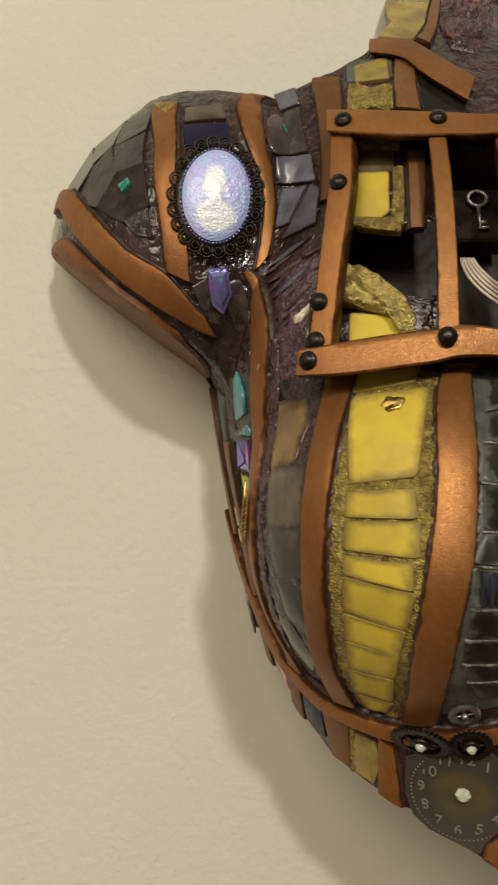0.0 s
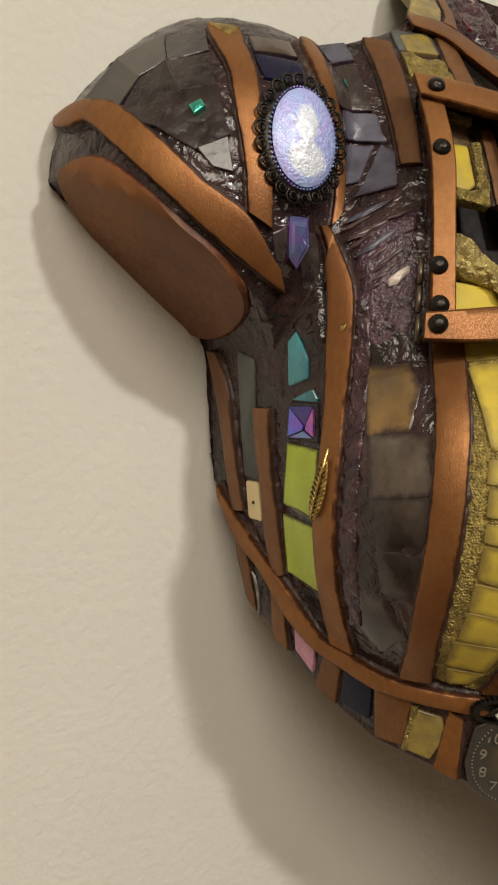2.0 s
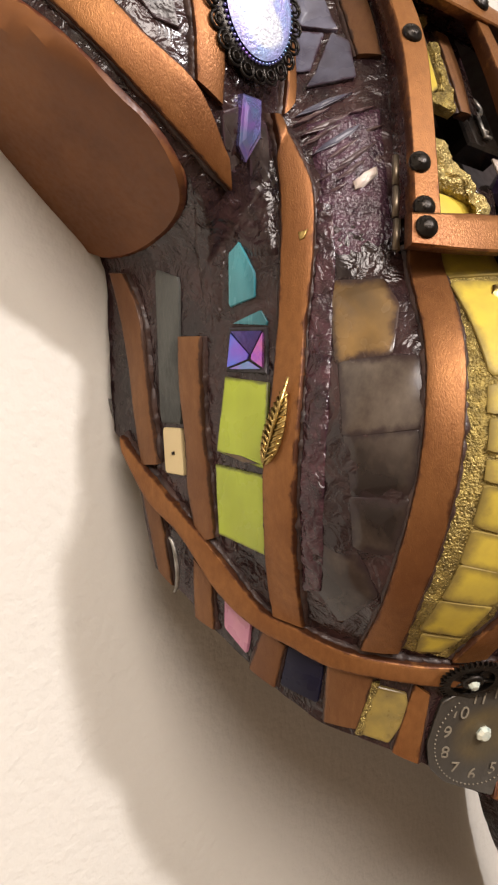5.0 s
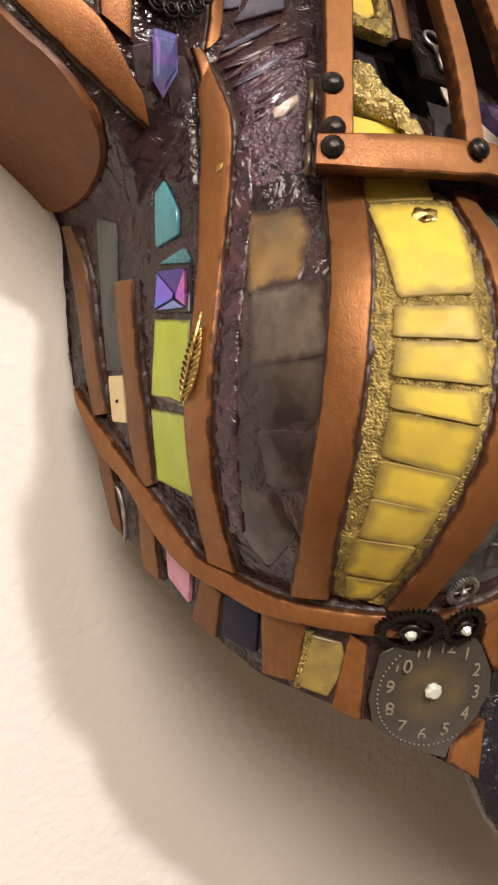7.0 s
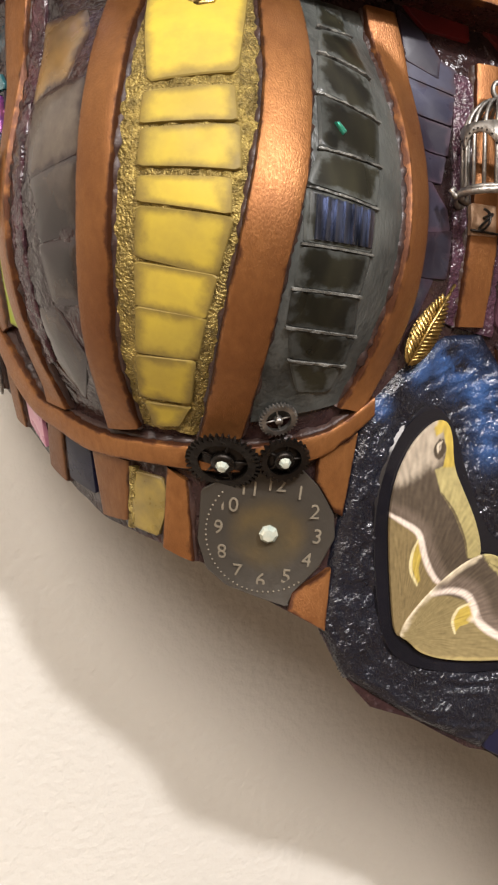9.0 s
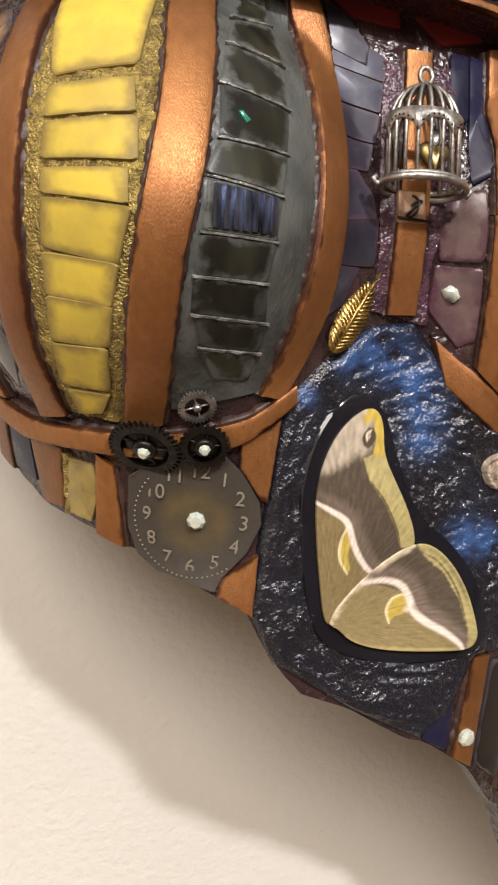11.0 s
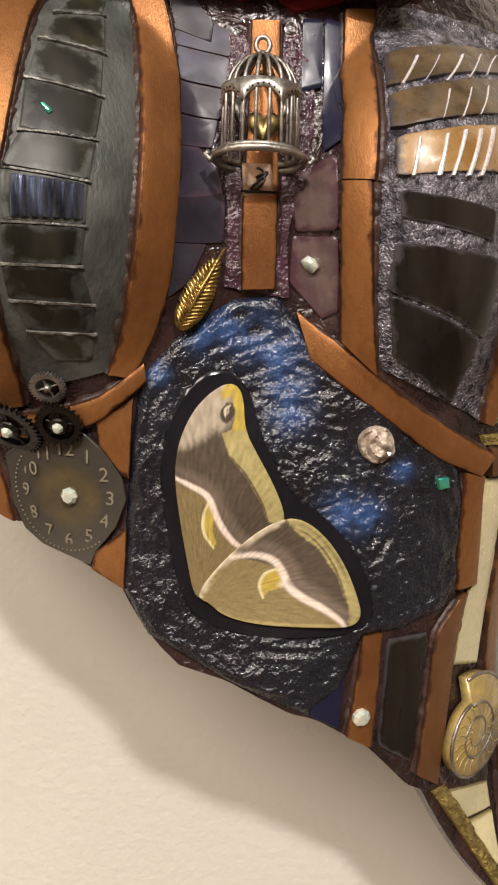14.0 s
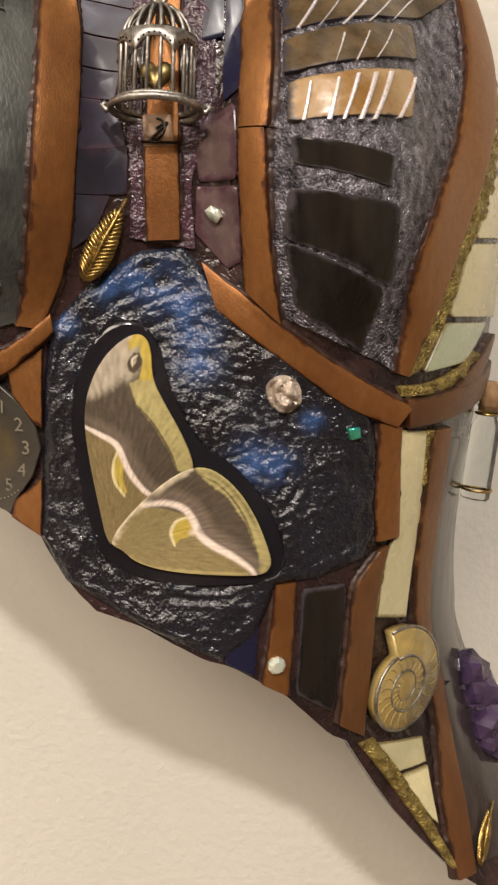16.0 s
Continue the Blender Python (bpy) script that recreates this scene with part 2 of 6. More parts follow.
LIME = material("lime_glass", (0.43, 0.53, 0.05), 0.3, 0.0, other=(0.34, 0.42, 0.035), scale=50, mix=0.4, bump=0.05, bump_scale=100, rim=(0.12, 0.13, 0.03), spec=0.4, stain=((0.27, 0.31, 0.03), 60, 0.45, (1, 1, 0.3)), rag=0.35)
TEAL = material("teal_shell", (0.05, 0.26, 0.30), 0.25, 0.1, other=(0.03, 0.13, 0.16), scale=120, mix=0.6, bump=0.3, bump_scale=250, stretch=(1, 1, 0.3), coat=0.6)
PINK = material("pink_glass", (0.50, 0.24, 0.30), 0.3, 0.0, other=(0.40, 0.15, 0.26), scale=110, mix=0.6, bump=0.1, bump_scale=160, coat=0.5)
IVORY = material("ivory_card", (0.68, 0.56, 0.30), 0.45, 0.0, other=(0.60, 0.48, 0.26), scale=60, mix=0.4, bump=0.05)
GOLD = material("gold_metal", (0.62, 0.45, 0.16), 0.34, 1.0, other=(0.26, 0.18, 0.06), scale=240, mix=0.7, bump=0.4, bump_scale=700)
BRASS = material("old_brass", (0.33, 0.26, 0.11), 0.42, 1.0, other=(0.17, 0.13, 0.06), scale=160, mix=0.6, bump=0.3, bump_scale=600)
SILVER = material("antique_silver", (0.47, 0.45, 0.42), 0.5, 1.0, other=(0.21, 0.20, 0.18), scale=220, mix=0.7, bump=0.4, bump_scale=700)
BLACK_METAL = material("black_metal", (0.03, 0.026, 0.022), 0.35, 0.8, other=(0.015, 0.012, 0.010), scale=150, mix=0.6, bump=0.4, bump_scale=500)
BRONZE = material("bronze_metal", (0.20, 0.16, 0.11), 0.4, 0.9, other=(0.09, 0.07, 0.05), scale=150, mix=0.6, bump=0.3, bump_scale=500)
DIAL = material("dial_enamel", (0.120, 0.088, 0.040), 0.4, 0.25, other=(0.090, 0.072, 0.040), scale=70, mix=1.0, bump=0.3, bump_scale=420, spec=0.4, stain=((0.050, 0.044, 0.036), 60, 0.6, (1, 1, 1)))
NUMERAL = material("dial_numeral", (0.235, 0.205, 0.15), 0.55, 0.1, bump=0.3)
PEARL = material("pearl_lump", (0.62, 0.55, 0.47), 0.3, 0.2, other=(0.32, 0.25, 0.19), scale=150, mix=0.6, bump=0.9, bump_scale=500, coat=0.3)
CRYSTAL = material("clear_crystal", (0.75, 0.76, 0.62), 0.08, 0.35, other=(0.45, 0.55, 0.50), scale=300, mix=0.8, coat=1.0)
WING = material("wing_olive", (0.30, 0.25, 0.11), 0.7, 0.0, other=(0.22, 0.18, 0.085), scale=130, mix=0.6, bump=0.3, bump_scale=500, spec=0.12)
WING_PALE = material("wing_white", (0.62, 0.54, 0.46), 0.65, 0.0, other=(0.45, 0.36, 0.30), scale=200, mix=0.5, bump=0.3, bump_scale=500)
AMETHYST = material("amethyst", (0.058, 0.035, 0.082), 0.12, 0.0, other=(0.022, 0.013, 0.033), scale=150, mix=0.9, bump=0.4, bump_scale=300, spec=0.75)
MAROON = material("maroon_paint", (0.055, 0.016, 0.012), 0.3, 0.1, other=(0.03, 0.010, 0.008), scale=90, mix=0.5, bump=0.15, bump_scale=900, coat=0.3)
CORK = material("cork", (0.42, 0.26, 0.13), 0.8, 0.0, other=(0.26, 0.15, 0.07), scale=220, mix=0.7, bump=0.6)
CLEAR = material("clear_glass", (0.92, 0.95, 0.93), 0.03, 0.0, other=(0.9, 0.93, 0.92), transmission=1.0, ior=1.2)
# flat near-black for the recess behind the cage
SHADOW_BOX = material("recess_black", (0.012, 0.008, 0.007), 0.7, 0.0, other=(0.02, 0.010, 0.008), scale=80, bump=0.3)
AMMONITE = material("ammonite_shell", (0.42, 0.30, 0.09), 0.25, 0.1, other=(0.22, 0.17, 0.08), scale=140, mix=0.6, bump=0.4, bump_scale=260, coat=0.2)


def pigment(m, colour, strength=1.0):
    """A second pigment poured into a resin, where the mesh says so."""
    n, k = m.node_tree.nodes, m.node_tree.links
    base = n["Principled BSDF"].inputs["Base Color"]
    at = n.new("ShaderNodeAttribute")
    at.attribute_name = "pigment"
    two = n.new("ShaderNodeMix")
    two.data_type = "RGBA"
    k.new(at.outputs["Fac"], two.inputs["Factor"])
    k.new(base.links[0].from_socket, two.inputs["A"])
    two.inputs["B"].default_value = (*colour, 1)
    k.new(two.outputs["Result"], base)


pigment(BLACK_RESIN, (0.032, 0.080, 0.215))
pigment(DIAL, (0.055, 0.049, 0.040))


def iridescent(name, low, high, scale, rough=0.15, metal=0.7):
    """Glass with a metal film, whose hue runs from low to high over a facet or a swirl."""
    m = material(name, low, rough, metal, other=high, scale=scale, mix=0.8, bump=0.25, bump_scale=900, coat=0.8)
    m.node_tree.nodes["Principled BSDF"].inputs["Coat Tint"].default_value = (0.8, 0.85, 1.0, 1)
    return m


CABOCHON = iridescent("opal_film", (0.56, 0.49, 0.81), (0.46, 0.57, 0.81), 190, 0.32, 0.12)
for node in CABOCHON.node_tree.nodes:
    if node.type == "BUMP":
        node.inputs["Strength"].default_value, node.inputs["Distance"].default_value = 0.8, 0.0009
CABOCHON.node_tree.nodes["Principled BSDF"].inputs["Coat Roughness"].default_value = 0.32
CABOCHON.node_tree.nodes["Principled BSDF"].inputs["Coat Weight"].default_value = 1.0
pigment(CABOCHON, (0.94, 0.93, 0.88))
FILM_BLUE = iridescent("blue_film", (0.12, 0.20, 0.75), (0.25, 0.12, 0.60), 120)
SHIMMER = material("shimmer_film", (0.19, 0.22, 0.32), 0.38, 0.95, other=(0.05, 0.057, 0.082), scale=420, mix=0.9, bump=0.5, bump_scale=500, stretch=(1, 1, 0.15))
SEAM = material("pale_joint", (0.22, 0.22, 0.20), 0.3, 0.1, other=(0.05, 0.05, 0.045), scale=240, mix=0.9, bump=0.6, bump_scale=900)
CHIP = material("worn_enamel", (0.40, 0.27, 0.17), 0.35, 0.0, other=(0.24, 0.13, 0.07), scale=260, mix=0.8, bump=0.3, bump_scale=700)
BRIGHT_CARD = material("white_enamel", (0.72, 0.66, 0.60), 0.35, 0.0, other=(0.5, 0.42, 0.36), scale=220, mix=0.6, bump=0.2, bump_scale=600)
FILM_DEEP = iridescent("deep_blue_film", (0.05, 0.06, 0.26), (0.10, 0.05, 0.22), 120)
FILM_PINK = iridescent("pink_film", (0.75, 0.22, 0.35), (0.40, 0.10, 0.55), 160)
FILM_VIOLET = iridescent("violet_film", (0.36, 0.20, 0.62), (0.15, 0.32, 0.50), 120)
FILM_STRIPE = iridescent("stripe_film", (0.90, 0.84, 0.84), (0.80, 0.66, 0.50), 200, 0.3, 0.35)
FILM_GREEN = iridescent("green_film", (0.05, 0.45, 0.36), (0.10, 0.55, 0.30), 260)


# ---- the modelled form of the sculpture: chest, two domes and an arm stump, round an upright axis ----
AX, AY = 0.125, 0.03
UNEVEN = (
    (0, 0, 0, 0, 0, 2, -15, -67, 40, 67),
    (0, 0, 0, -1, -14, -4, 96, -28, -29, -15),
    (0, 0, 2, -2, -71, -38, 58, -8, -43, -6),
    (6, 31, 64, -2, -17, -30, -42, 51, 10, 14),
    (1, 2, -7, -61, 66, -14, 4, 19, 2, -13),
    (-12, -53, 15, 33, -19, -74, 12, 7, -2, -15),
    (4, 20, -14, -15, -21, 47, 76, 35, -1, 1),
    (10, -13, -14, 51, 10, 15, 41, 14, 1, 0),
    (15, 1, -15, -38, 7, 46, 8, 0, 0, 0),
)


def blend(a, b, k):
    h = np.clip(0.5 + 0.5 * (a - b) / k, 0, 1)
    return b * (1 - h) + a * h + k * h * (1 - h)


def dome(th, z, c, rad, tilt=0.0):
    """How far an ellipsoid reaches from the axis, towards th at height z."""
    dx, dy = np.sin(th), -np.cos(th)
    ox, oy, oz = AX - c[0], AY - c[1], z - c[2]
    ct, st = math.cos(tilt), math.sin(tilt)
    x0, z0, x1, z1 = (ox * ct + oz * st) / rad[0], (-ox * st + oz * ct) / rad[2], dx * ct / rad[0], -dx * st / rad[2]
    y0, y1 = oy / rad[1], dy / rad[1]
    a, b, c = x1 * x1 + y1 * y1 + z1 * z1, x0 * x1 + y0 * y1 + z0 * z1, x0 * x0 + y0 * y0 + z0 * z0 - 1
    d = b * b - a * c
    return np.where(d > 0, (-b + np.sqrt(np.maximum(d, 0))) / a, 0.02)


def reach(th, z):
    """The form: its distance from the axis, towards th (radians) at height z."""
    th, z = np.asarray(th, float), np.asarray(z, float)
    u = (z - 1.43) / 0.1
    half = 0.1093 + 0.0238 * u + -0.0097 * u * u
    half = np.maximum(np.where(np.sin(th) > 0, half + 0.0449 + -0.0201 * u + -0.0064 * u * u + -0.0091 * u**3, half), 0.03)
    deep = np.maximum(0.1611 + -0.0070 * u + -0.0123 * u * u + -0.0024 * u**3, 0.03)
    r = ((np.abs(np.sin(th)) / half) ** 2.8919 + (np.abs(np.cos(th)) / deep) ** 2.8919) ** (-1 / 2.8919)
    r = blend(r, dome(th, z, (0.0824, -0.0818, 1.4430), (0.0625, 0.0710, 0.0672)), 0.012)
    r = blend(r, dome(th, z, (0.1943, -0.0733, 1.4366), (0.0444, 0.0722, 0.0683)), 0.012)
    arm = dome(th, z, (0.0024, -0.0025, 1.5547), (0.0669, 0.0716, 0.0792), -0.1111)
    # the arm ends in a flat cut that faces down and outward
    nx, ny, nz = -0.6048, -0.0697, -0.7933
    slope = np.sin(th) * nx - np.cos(th) * ny
    cut = np.where(slope > 1e-3, (-0.0052 - (AX * nx + AY * ny + (z - 1.5) * nz)) / np.maximum(slope, 1e-3), 9.0)
    r = blend(r, np.minimum(arm, np.maximum(cut, 0.02)), 0.01)
    ease = lambda x, a, b: np.clip((x - a) / (b - a), 0, 1) ** 2 * (3 - 2 * np.clip((x - a) / (b - a), 0, 1))
    r = r - 0.005 * ease(z, 1.578, 1.612) * ease(-np.degrees(th), 44, 60)
    i_t, i_z = np.clip((np.degrees(th) + 90) / 18, 0, 8.9999), np.clip((z - 1.21) / 0.055, 0, 7.9999)
    i, j = i_t.astype(int), i_z.astype(int)
    cubic = lambda f: ((1 - f) ** 3 / 6, (3 * f**3 - 6 * f * f + 4) / 6, (-3 * f**3 + 3 * f * f + 3 * f + 1) / 6, f**3 / 6)
    wi, wj, net, off = cubic(i_t - i), cubic(i_z - j), np.array(UNEVEN), 0
    for a in range(4):
        for b in range(4):
            off = off + wi[a] * wj[b] * net[np.clip(j - 1 + b, 0, 8), np.clip(i - 1 + a, 0, 9)]
    return r + off * 1e-4


FRONT_U = (-50, -40, -33, -27, -15, -8, 2, 12, 25)
FRONT = ((-0.138, -0.328, 1.48), (-0.118, -0.342, 1.487), (-0.148, -0.29, 1.468), (-0.041, -0.323, 1.417), (-0.014, -0.33, 1.408), (0.001, -0.332, 1.402), (0.1, -0.366, 1.401), (0.125, -0.369, 1.40), (0.15, -0.371, 1.395))
HOLLOWS = ((-43, 172, 8.2), (-60, 185, 2.1), (-40, 205, 2.5), (-60, 40, 2.0), (-33, 100, -1.9), (-30, 30, 2.0), (-22, 60, 2.3), (-22, 10, 3.0), (-10, 60, 3.5), (-10, 85, 1.5), (-14, -18, 2.8), (-14, -50, 8.4),
           (-26, -30, 1.8), (0, -10, 3.5), (-1, -45, 2.1), (-2, -75, 1.5), (10, 15, 5.2), (11, -10, 4.1), (10, -70, 5.4), (18, -35, 2.4), (18, 0, -2.7), (20, -105, 2.0))


def on(u, v, h=0.0):
    """The place on the form at u degrees round it and v mm over 1.4 m, h mm proud of it. Arrays or numbers."""
    u, v = np.asarray(u, float), np.asarray(v, float)

    def at(u, v):
        th, z = np.radians(u), 1.4 + v / 1000
        r = reach(th, z)
        return np.stack([AX + r * np.sin(th), AY - r * np.cos(th), z + 0 * r], -1)

    p = at(u, v)
    n = np.cross(at(u + 0.6, v) - at(u - 0.6, v), at(u, v + 1.5) - at(u, v - 1.5))
    n /= np.linalg.norm(n, axis=-1, keepdims=True) + 1e-12
    p = p + n * (np.asarray(h, float) / 1000)[..., None]
    # the form gives way inward here and there, seen square on from in front of each part
    front = np.stack([np.interp(u, FRONT_U, k) for k in zip(*FRONT)], -1)
    way = p - front
    way /= np.linalg.norm(way, axis=-1, keepdims=True)
    deep = sum(mm * np.exp(-(((u - a) / 8) ** 2) - ((v - b) / 24) ** 2) for a, b, mm in HOLLOWS)
    return p + way * (deep * 0.00113 + 0 * v)[..., None]


def mesh_object(name, verts, faces, mat, parent=None, label="", smooth=True, sharp=38):
    me = bpy.data.meshes.new(name)
    me.from_pydata([tuple(v) for v in verts], [], faces)
    me.materials.append(mat)
    me.polygons.foreach_set("use_smooth", [smooth] * len(me.polygons))
    me.update()
    if smooth and sharp < 180:
        me.set_sharp_from_angle(angle=radians(sharp))
    ob = new(name, me)
    if parent:
        ob.parent = parent
    if label:
        tagged(ob, label)
    return ob


RIM_U = [-90, -68, -63, -56, -50, -44, -39, -33, -25, -20, -14, -7, -4.5, -2.5, 0, 5.5, 12.6, 15.6, 22, 28.5, 31, 39, 47, 60, 80]
RIM_V = [60, 36, -5, -12, -22, -31, -38.5, -46, -50, -54, -62, -71.5, -83, -90, -97, -102, -113, -115.5, -127.5, -146, -150, -183, -213, -250, -270]


# ---- room ----
def slab(name, lo, hi, mat, label):
    (x0, y0, z0), (x1, y1, z1) = lo, hi
    v = [(x, y, z) for x in (x0, x1) for y in (y0, y1) for z in (z0, z1)]
    fs = [(0, 1, 3, 2), (4, 6, 7, 5), (0, 4, 5, 1), (2, 3, 7, 6), (0, 2, 6, 4), (1, 5, 7, 3)]
    return tagged(mesh_object(name, v, fs, mat, smooth=False), label, "wall", kind="structure")


slab("wall_north", (-2, 0, 0), (2.2, 0.12, 2.6), PLASTER, "cream painted plaster wall behind the sculpture")
# added unseen sides that close the room and steer its bounced light
slab("unseen_wall_south", (-2, -3.1, 0), (2.2, -3.0, 2.6), UNSEEN_BROWN, "unseen brown wall added to keep reflections dark")
slab("unseen_wall_west", (-2.12, -3.1, 0), (-2, 0.12, 2.6), UNSEEN_CREAM, "unseen cream wall added to bounce light")
slab("unseen_wall_east", (2.2, -3.1, 0), (2.32, 0.12, 2.6), UNSEEN_CREAM, "unseen cream wall added to bounce light")
slab("ceiling", (-2.12, -3.1, 2.6), (2.32, 0.12, 2.7), PLASTER, "unseen white ceiling added to close the room")
slab("floor", (-2.12, -3.1, -0.1), (2.32, 0.12, 0), UNSEEN_FLOOR, "unseen brown floor added to limit bounced light")
# ---- pieces that lie on the form ----
SPAN = 2.8  # mm to a degree round the form


def out(u, v, h=0.0):
    """Like on(), but h mm level outward from the upright axis."""
    th = np.radians(np.asarray(u, float))
    return on(u, v) + np.stack([np.sin(th), -np.cos(th), 0 * th], -1) * (np.asarray(h, float) / 1000)[..., None]


def spread_out(path, count, ease=True):
    """count places along a path of (u, v), on a smooth curve through its points."""
    q = np.array(path, float) * (SPAN, 1)
    if ease and len(q) > 2:
        fine = []
        ends = np.concatenate([[2 * q[0] - q[1]], q, [2 * q[-1] - q[-2]]])
        for a, b, c, d in zip(ends, ends[1:], ends[2:], ends[3:]):
            for s in np.linspace(0, 1, 8, endpoint=False):
                fine.append(0.5 * (2 * b + (c - a) * s + (2 * a - 5 * b + 4 * c - d) * s * s + (3 * b - a - 3 * c + d) * s**3))
        q = np.array(fine + [q[-1]])
    far = np.concatenate([[0], np.cumsum(np.linalg.norm(np.diff(q, axis=0), axis=1))])
    at = np.linspace(0, far[-1], count)
    return np.stack([np.interp(at, far, q[:, 0]) / SPAN, np.interp(at, far, q[:, 1])], -1)


def length_of(path):
    return np.linalg.norm(np.diff(np.array(path, float) * (SPAN, 1), axis=0), axis=1).sum()


def ruffle(p, size, depth):
    """Lumps of that size (m), for rough edges and grout."""
    return depth * np.array([noise.fractal(Vector(x) / size, 1.0, 2.0, 3) for x in p.reshape(-1, 3)]).reshape(p.shape[:-1])


def band(name, left, right, mat, parent, h=2.6, proud=0.25, lump=0.0, lump_size=0.004, across=6, sink=1.5, label="", step=1.8, put=None):
    """A ribbon between two edges: a strap with rounded edges, or, with lump, a ridge of grout. h may be a pair, from end to end."""
    count = max(6, int(max(length_of(left), length_of(right)) / step))
    a, b = spread_out(left, count), spread_out(right, count)
    lift = np.linspace(*h, count) if isinstance(h, tuple) else np.full(count, h)
    prof = [(0.0, -sink, 0), (0.0, 0, 0.75), (0.035, 0, 0.96)]
    prof += [(s, proud * math.sin(math.pi * s), 1) for s in np.linspace(0.09, 0.91, across)]
    prof += [(0.965, 0, 0.96), (1.0, 0, 0.75), (1.0, -sink, 0)]
    rows = []
    put = put or on
    for s, extra, part in prof:
        uv = a * (1 - s) + b * s
        rows.append(put(uv[:, 0], uv[:, 1], lift * part + extra + (0 if part else -np.maximum(lift - 6, 0) * 0 + np.where(lift > 6, lift - 4.5, 0))))
    p = np.stack(rows, 1)
    if lump:
        q = p[:, 1:-1]
        n = on(a[:, 0], a[:, 1], 1) - on(a[:, 0], a[:, 1], 0)
        n /= np.linalg.norm(n, axis=1, keepdims=True)
        p[:, 1:-1] = q + n[:, None] * (ruffle(q, lump_size, lump / 1000))[..., None]
    k = p.shape[1]
    faces = [(i * k + j, i * k + j + 1, (i + 1) * k + j + 1, (i + 1) * k + j) for i in range(count - 1) for j in range(k - 1)]
    faces += [tuple(range(k)), tuple((count - 1) * k + j for j in range(k - 1, -1, -1))]
    ob = mesh_object(name, p.reshape(-1, 3), faces, mat, parent, label)
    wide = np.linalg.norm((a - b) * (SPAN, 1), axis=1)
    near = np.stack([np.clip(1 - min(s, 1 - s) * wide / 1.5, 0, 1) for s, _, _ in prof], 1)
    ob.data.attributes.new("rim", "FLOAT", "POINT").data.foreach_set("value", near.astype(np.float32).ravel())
    return ob


LAID = {}  # the places of a piece's corners round the form, in mm


def tile(name, corners, mat, parent, h=1.2, dome_mm=0.15, lump=0.0, lump_size=0.004, round_off=1, label="", step=3.0, sink=1.5, tilt=0.0, edge=0.3, smooth=True, grow=1.0, smear=2.2, flat=False, tip=None):
    """A piece of glass, card or resin with that outline, laid on the form."""
    q = np.array(corners, float) * (SPAN, 1)
    q = q.mean(0) + (q - q.mean(0)) * grow
    for _ in range(round_off):
        nxt = np.roll(q, -1, 0)
        cut = 0.05 if round_off == 1 else 0.25
        q = np.stack([q * (1 - cut) + nxt * cut, q * cut + nxt * (1 - cut)], 1).reshape(-1, 2)
    pts = []
    for a, b in zip(q, np.roll(q, -1, 0)):
        n = max(1, int(np.linalg.norm(b - a) / step))
        pts += [a + (b - a) * s / n for s in range(n)]
    ring = np.array(pts)
    mid = ring.mean(0)
    size = np.linalg.norm(ring - mid, axis=1).mean()
    loops = [(1.0, -sink), (1.0, h - edge), (max(0.5, 1 - edge / max(size, 1)), h)]
    if size > 4:
        loops.append((1 - 1.1 / size, h + dome_mm * 0.1))
    inner = max(2, int(size / max(step * 1.3, 0.35)))
    loops += [(s, h + dome_mm * (1 - s * s)) for s in np.linspace(max(0.3, 1 - (2.2 if size > 4 else 0.6) / max(size, 1)), 0.12, inner)]
    tip = tip or (random.uniform(-1, 1) * tilt * 0.6, random.uniform(-1, 1) * tilt * 0.6)
    verts = []
    for s, up in loops:
        uv = mid + (ring - mid) * s
        lift = up + (0 if up < 0 else ((uv - mid) / max(size, 1e-6)) @ np.array(tip))
        verts.append(on(uv[:, 0] / SPAN, uv[:, 1], lift))
    p = np.stack(verts)
    if flat:
        # a stiff flat shard, not bent to the form
        c = p[1].mean(0)
        nor = np.linalg.svd(p[1] - c)[2][2]
        nor = nor * np.sign(nor @ (on(mid[0] / SPAN, mid[1], 5) - on(mid[0] / SPAN, mid[1], 0)))
        for r, (_, up) in enumerate(loops):
            if up > 0:
                p[r] -= ((p[r] - c) @ nor - 0.001 * (up - h + edge))[:, None] * nor
    if lump:
        base = on(mid[0] / SPAN, mid[1], 1) - on(mid[0] / SPAN, mid[1], 0)
        base = base / np.linalg.norm(base)
        p[1:] = p[1:] + base * ruffle(p[1:], lump_size, lump / 1000)[..., None]
    n = len(ring)
    m = len(loops)
    crown = p[-1].mean(0)[None] if flat else on([mid[0] / SPAN], [mid[1]], [h + dome_mm])
    every = np.concatenate([p.reshape(-1, 3), crown])
    # u grows to the right and v upward: keep the faces turned outward
    area = (ring[:, 0] * np.roll(ring[:, 1], -1) - np.roll(ring[:, 0], -1) * ring[:, 1]).sum()
    order = range(n) if area > 0 else range(n - 1, -1, -1)
    order = list(order)
    faces = []
    for r in range(m - 1):
        for i in range(n):
            a, b = order[i], order[(i + 1) % n]
            faces.append((r * n + a, r * n + b, (r + 1) * n + b, (r + 1) * n + a))
    faces += [((m - 1) * n + order[i], (m - 1) * n + order[(i + 1) % n], m * n) for i in range(n)]
    ob = mesh_object(name, every, faces, mat, parent, label, smooth)
    LAID[ob.name] = np.concatenate([mid + (ring - mid) * sc for sc, _ in loops] + [mid[None]])
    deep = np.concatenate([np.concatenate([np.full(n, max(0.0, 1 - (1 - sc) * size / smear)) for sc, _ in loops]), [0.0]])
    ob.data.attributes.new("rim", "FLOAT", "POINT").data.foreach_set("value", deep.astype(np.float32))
    return ob


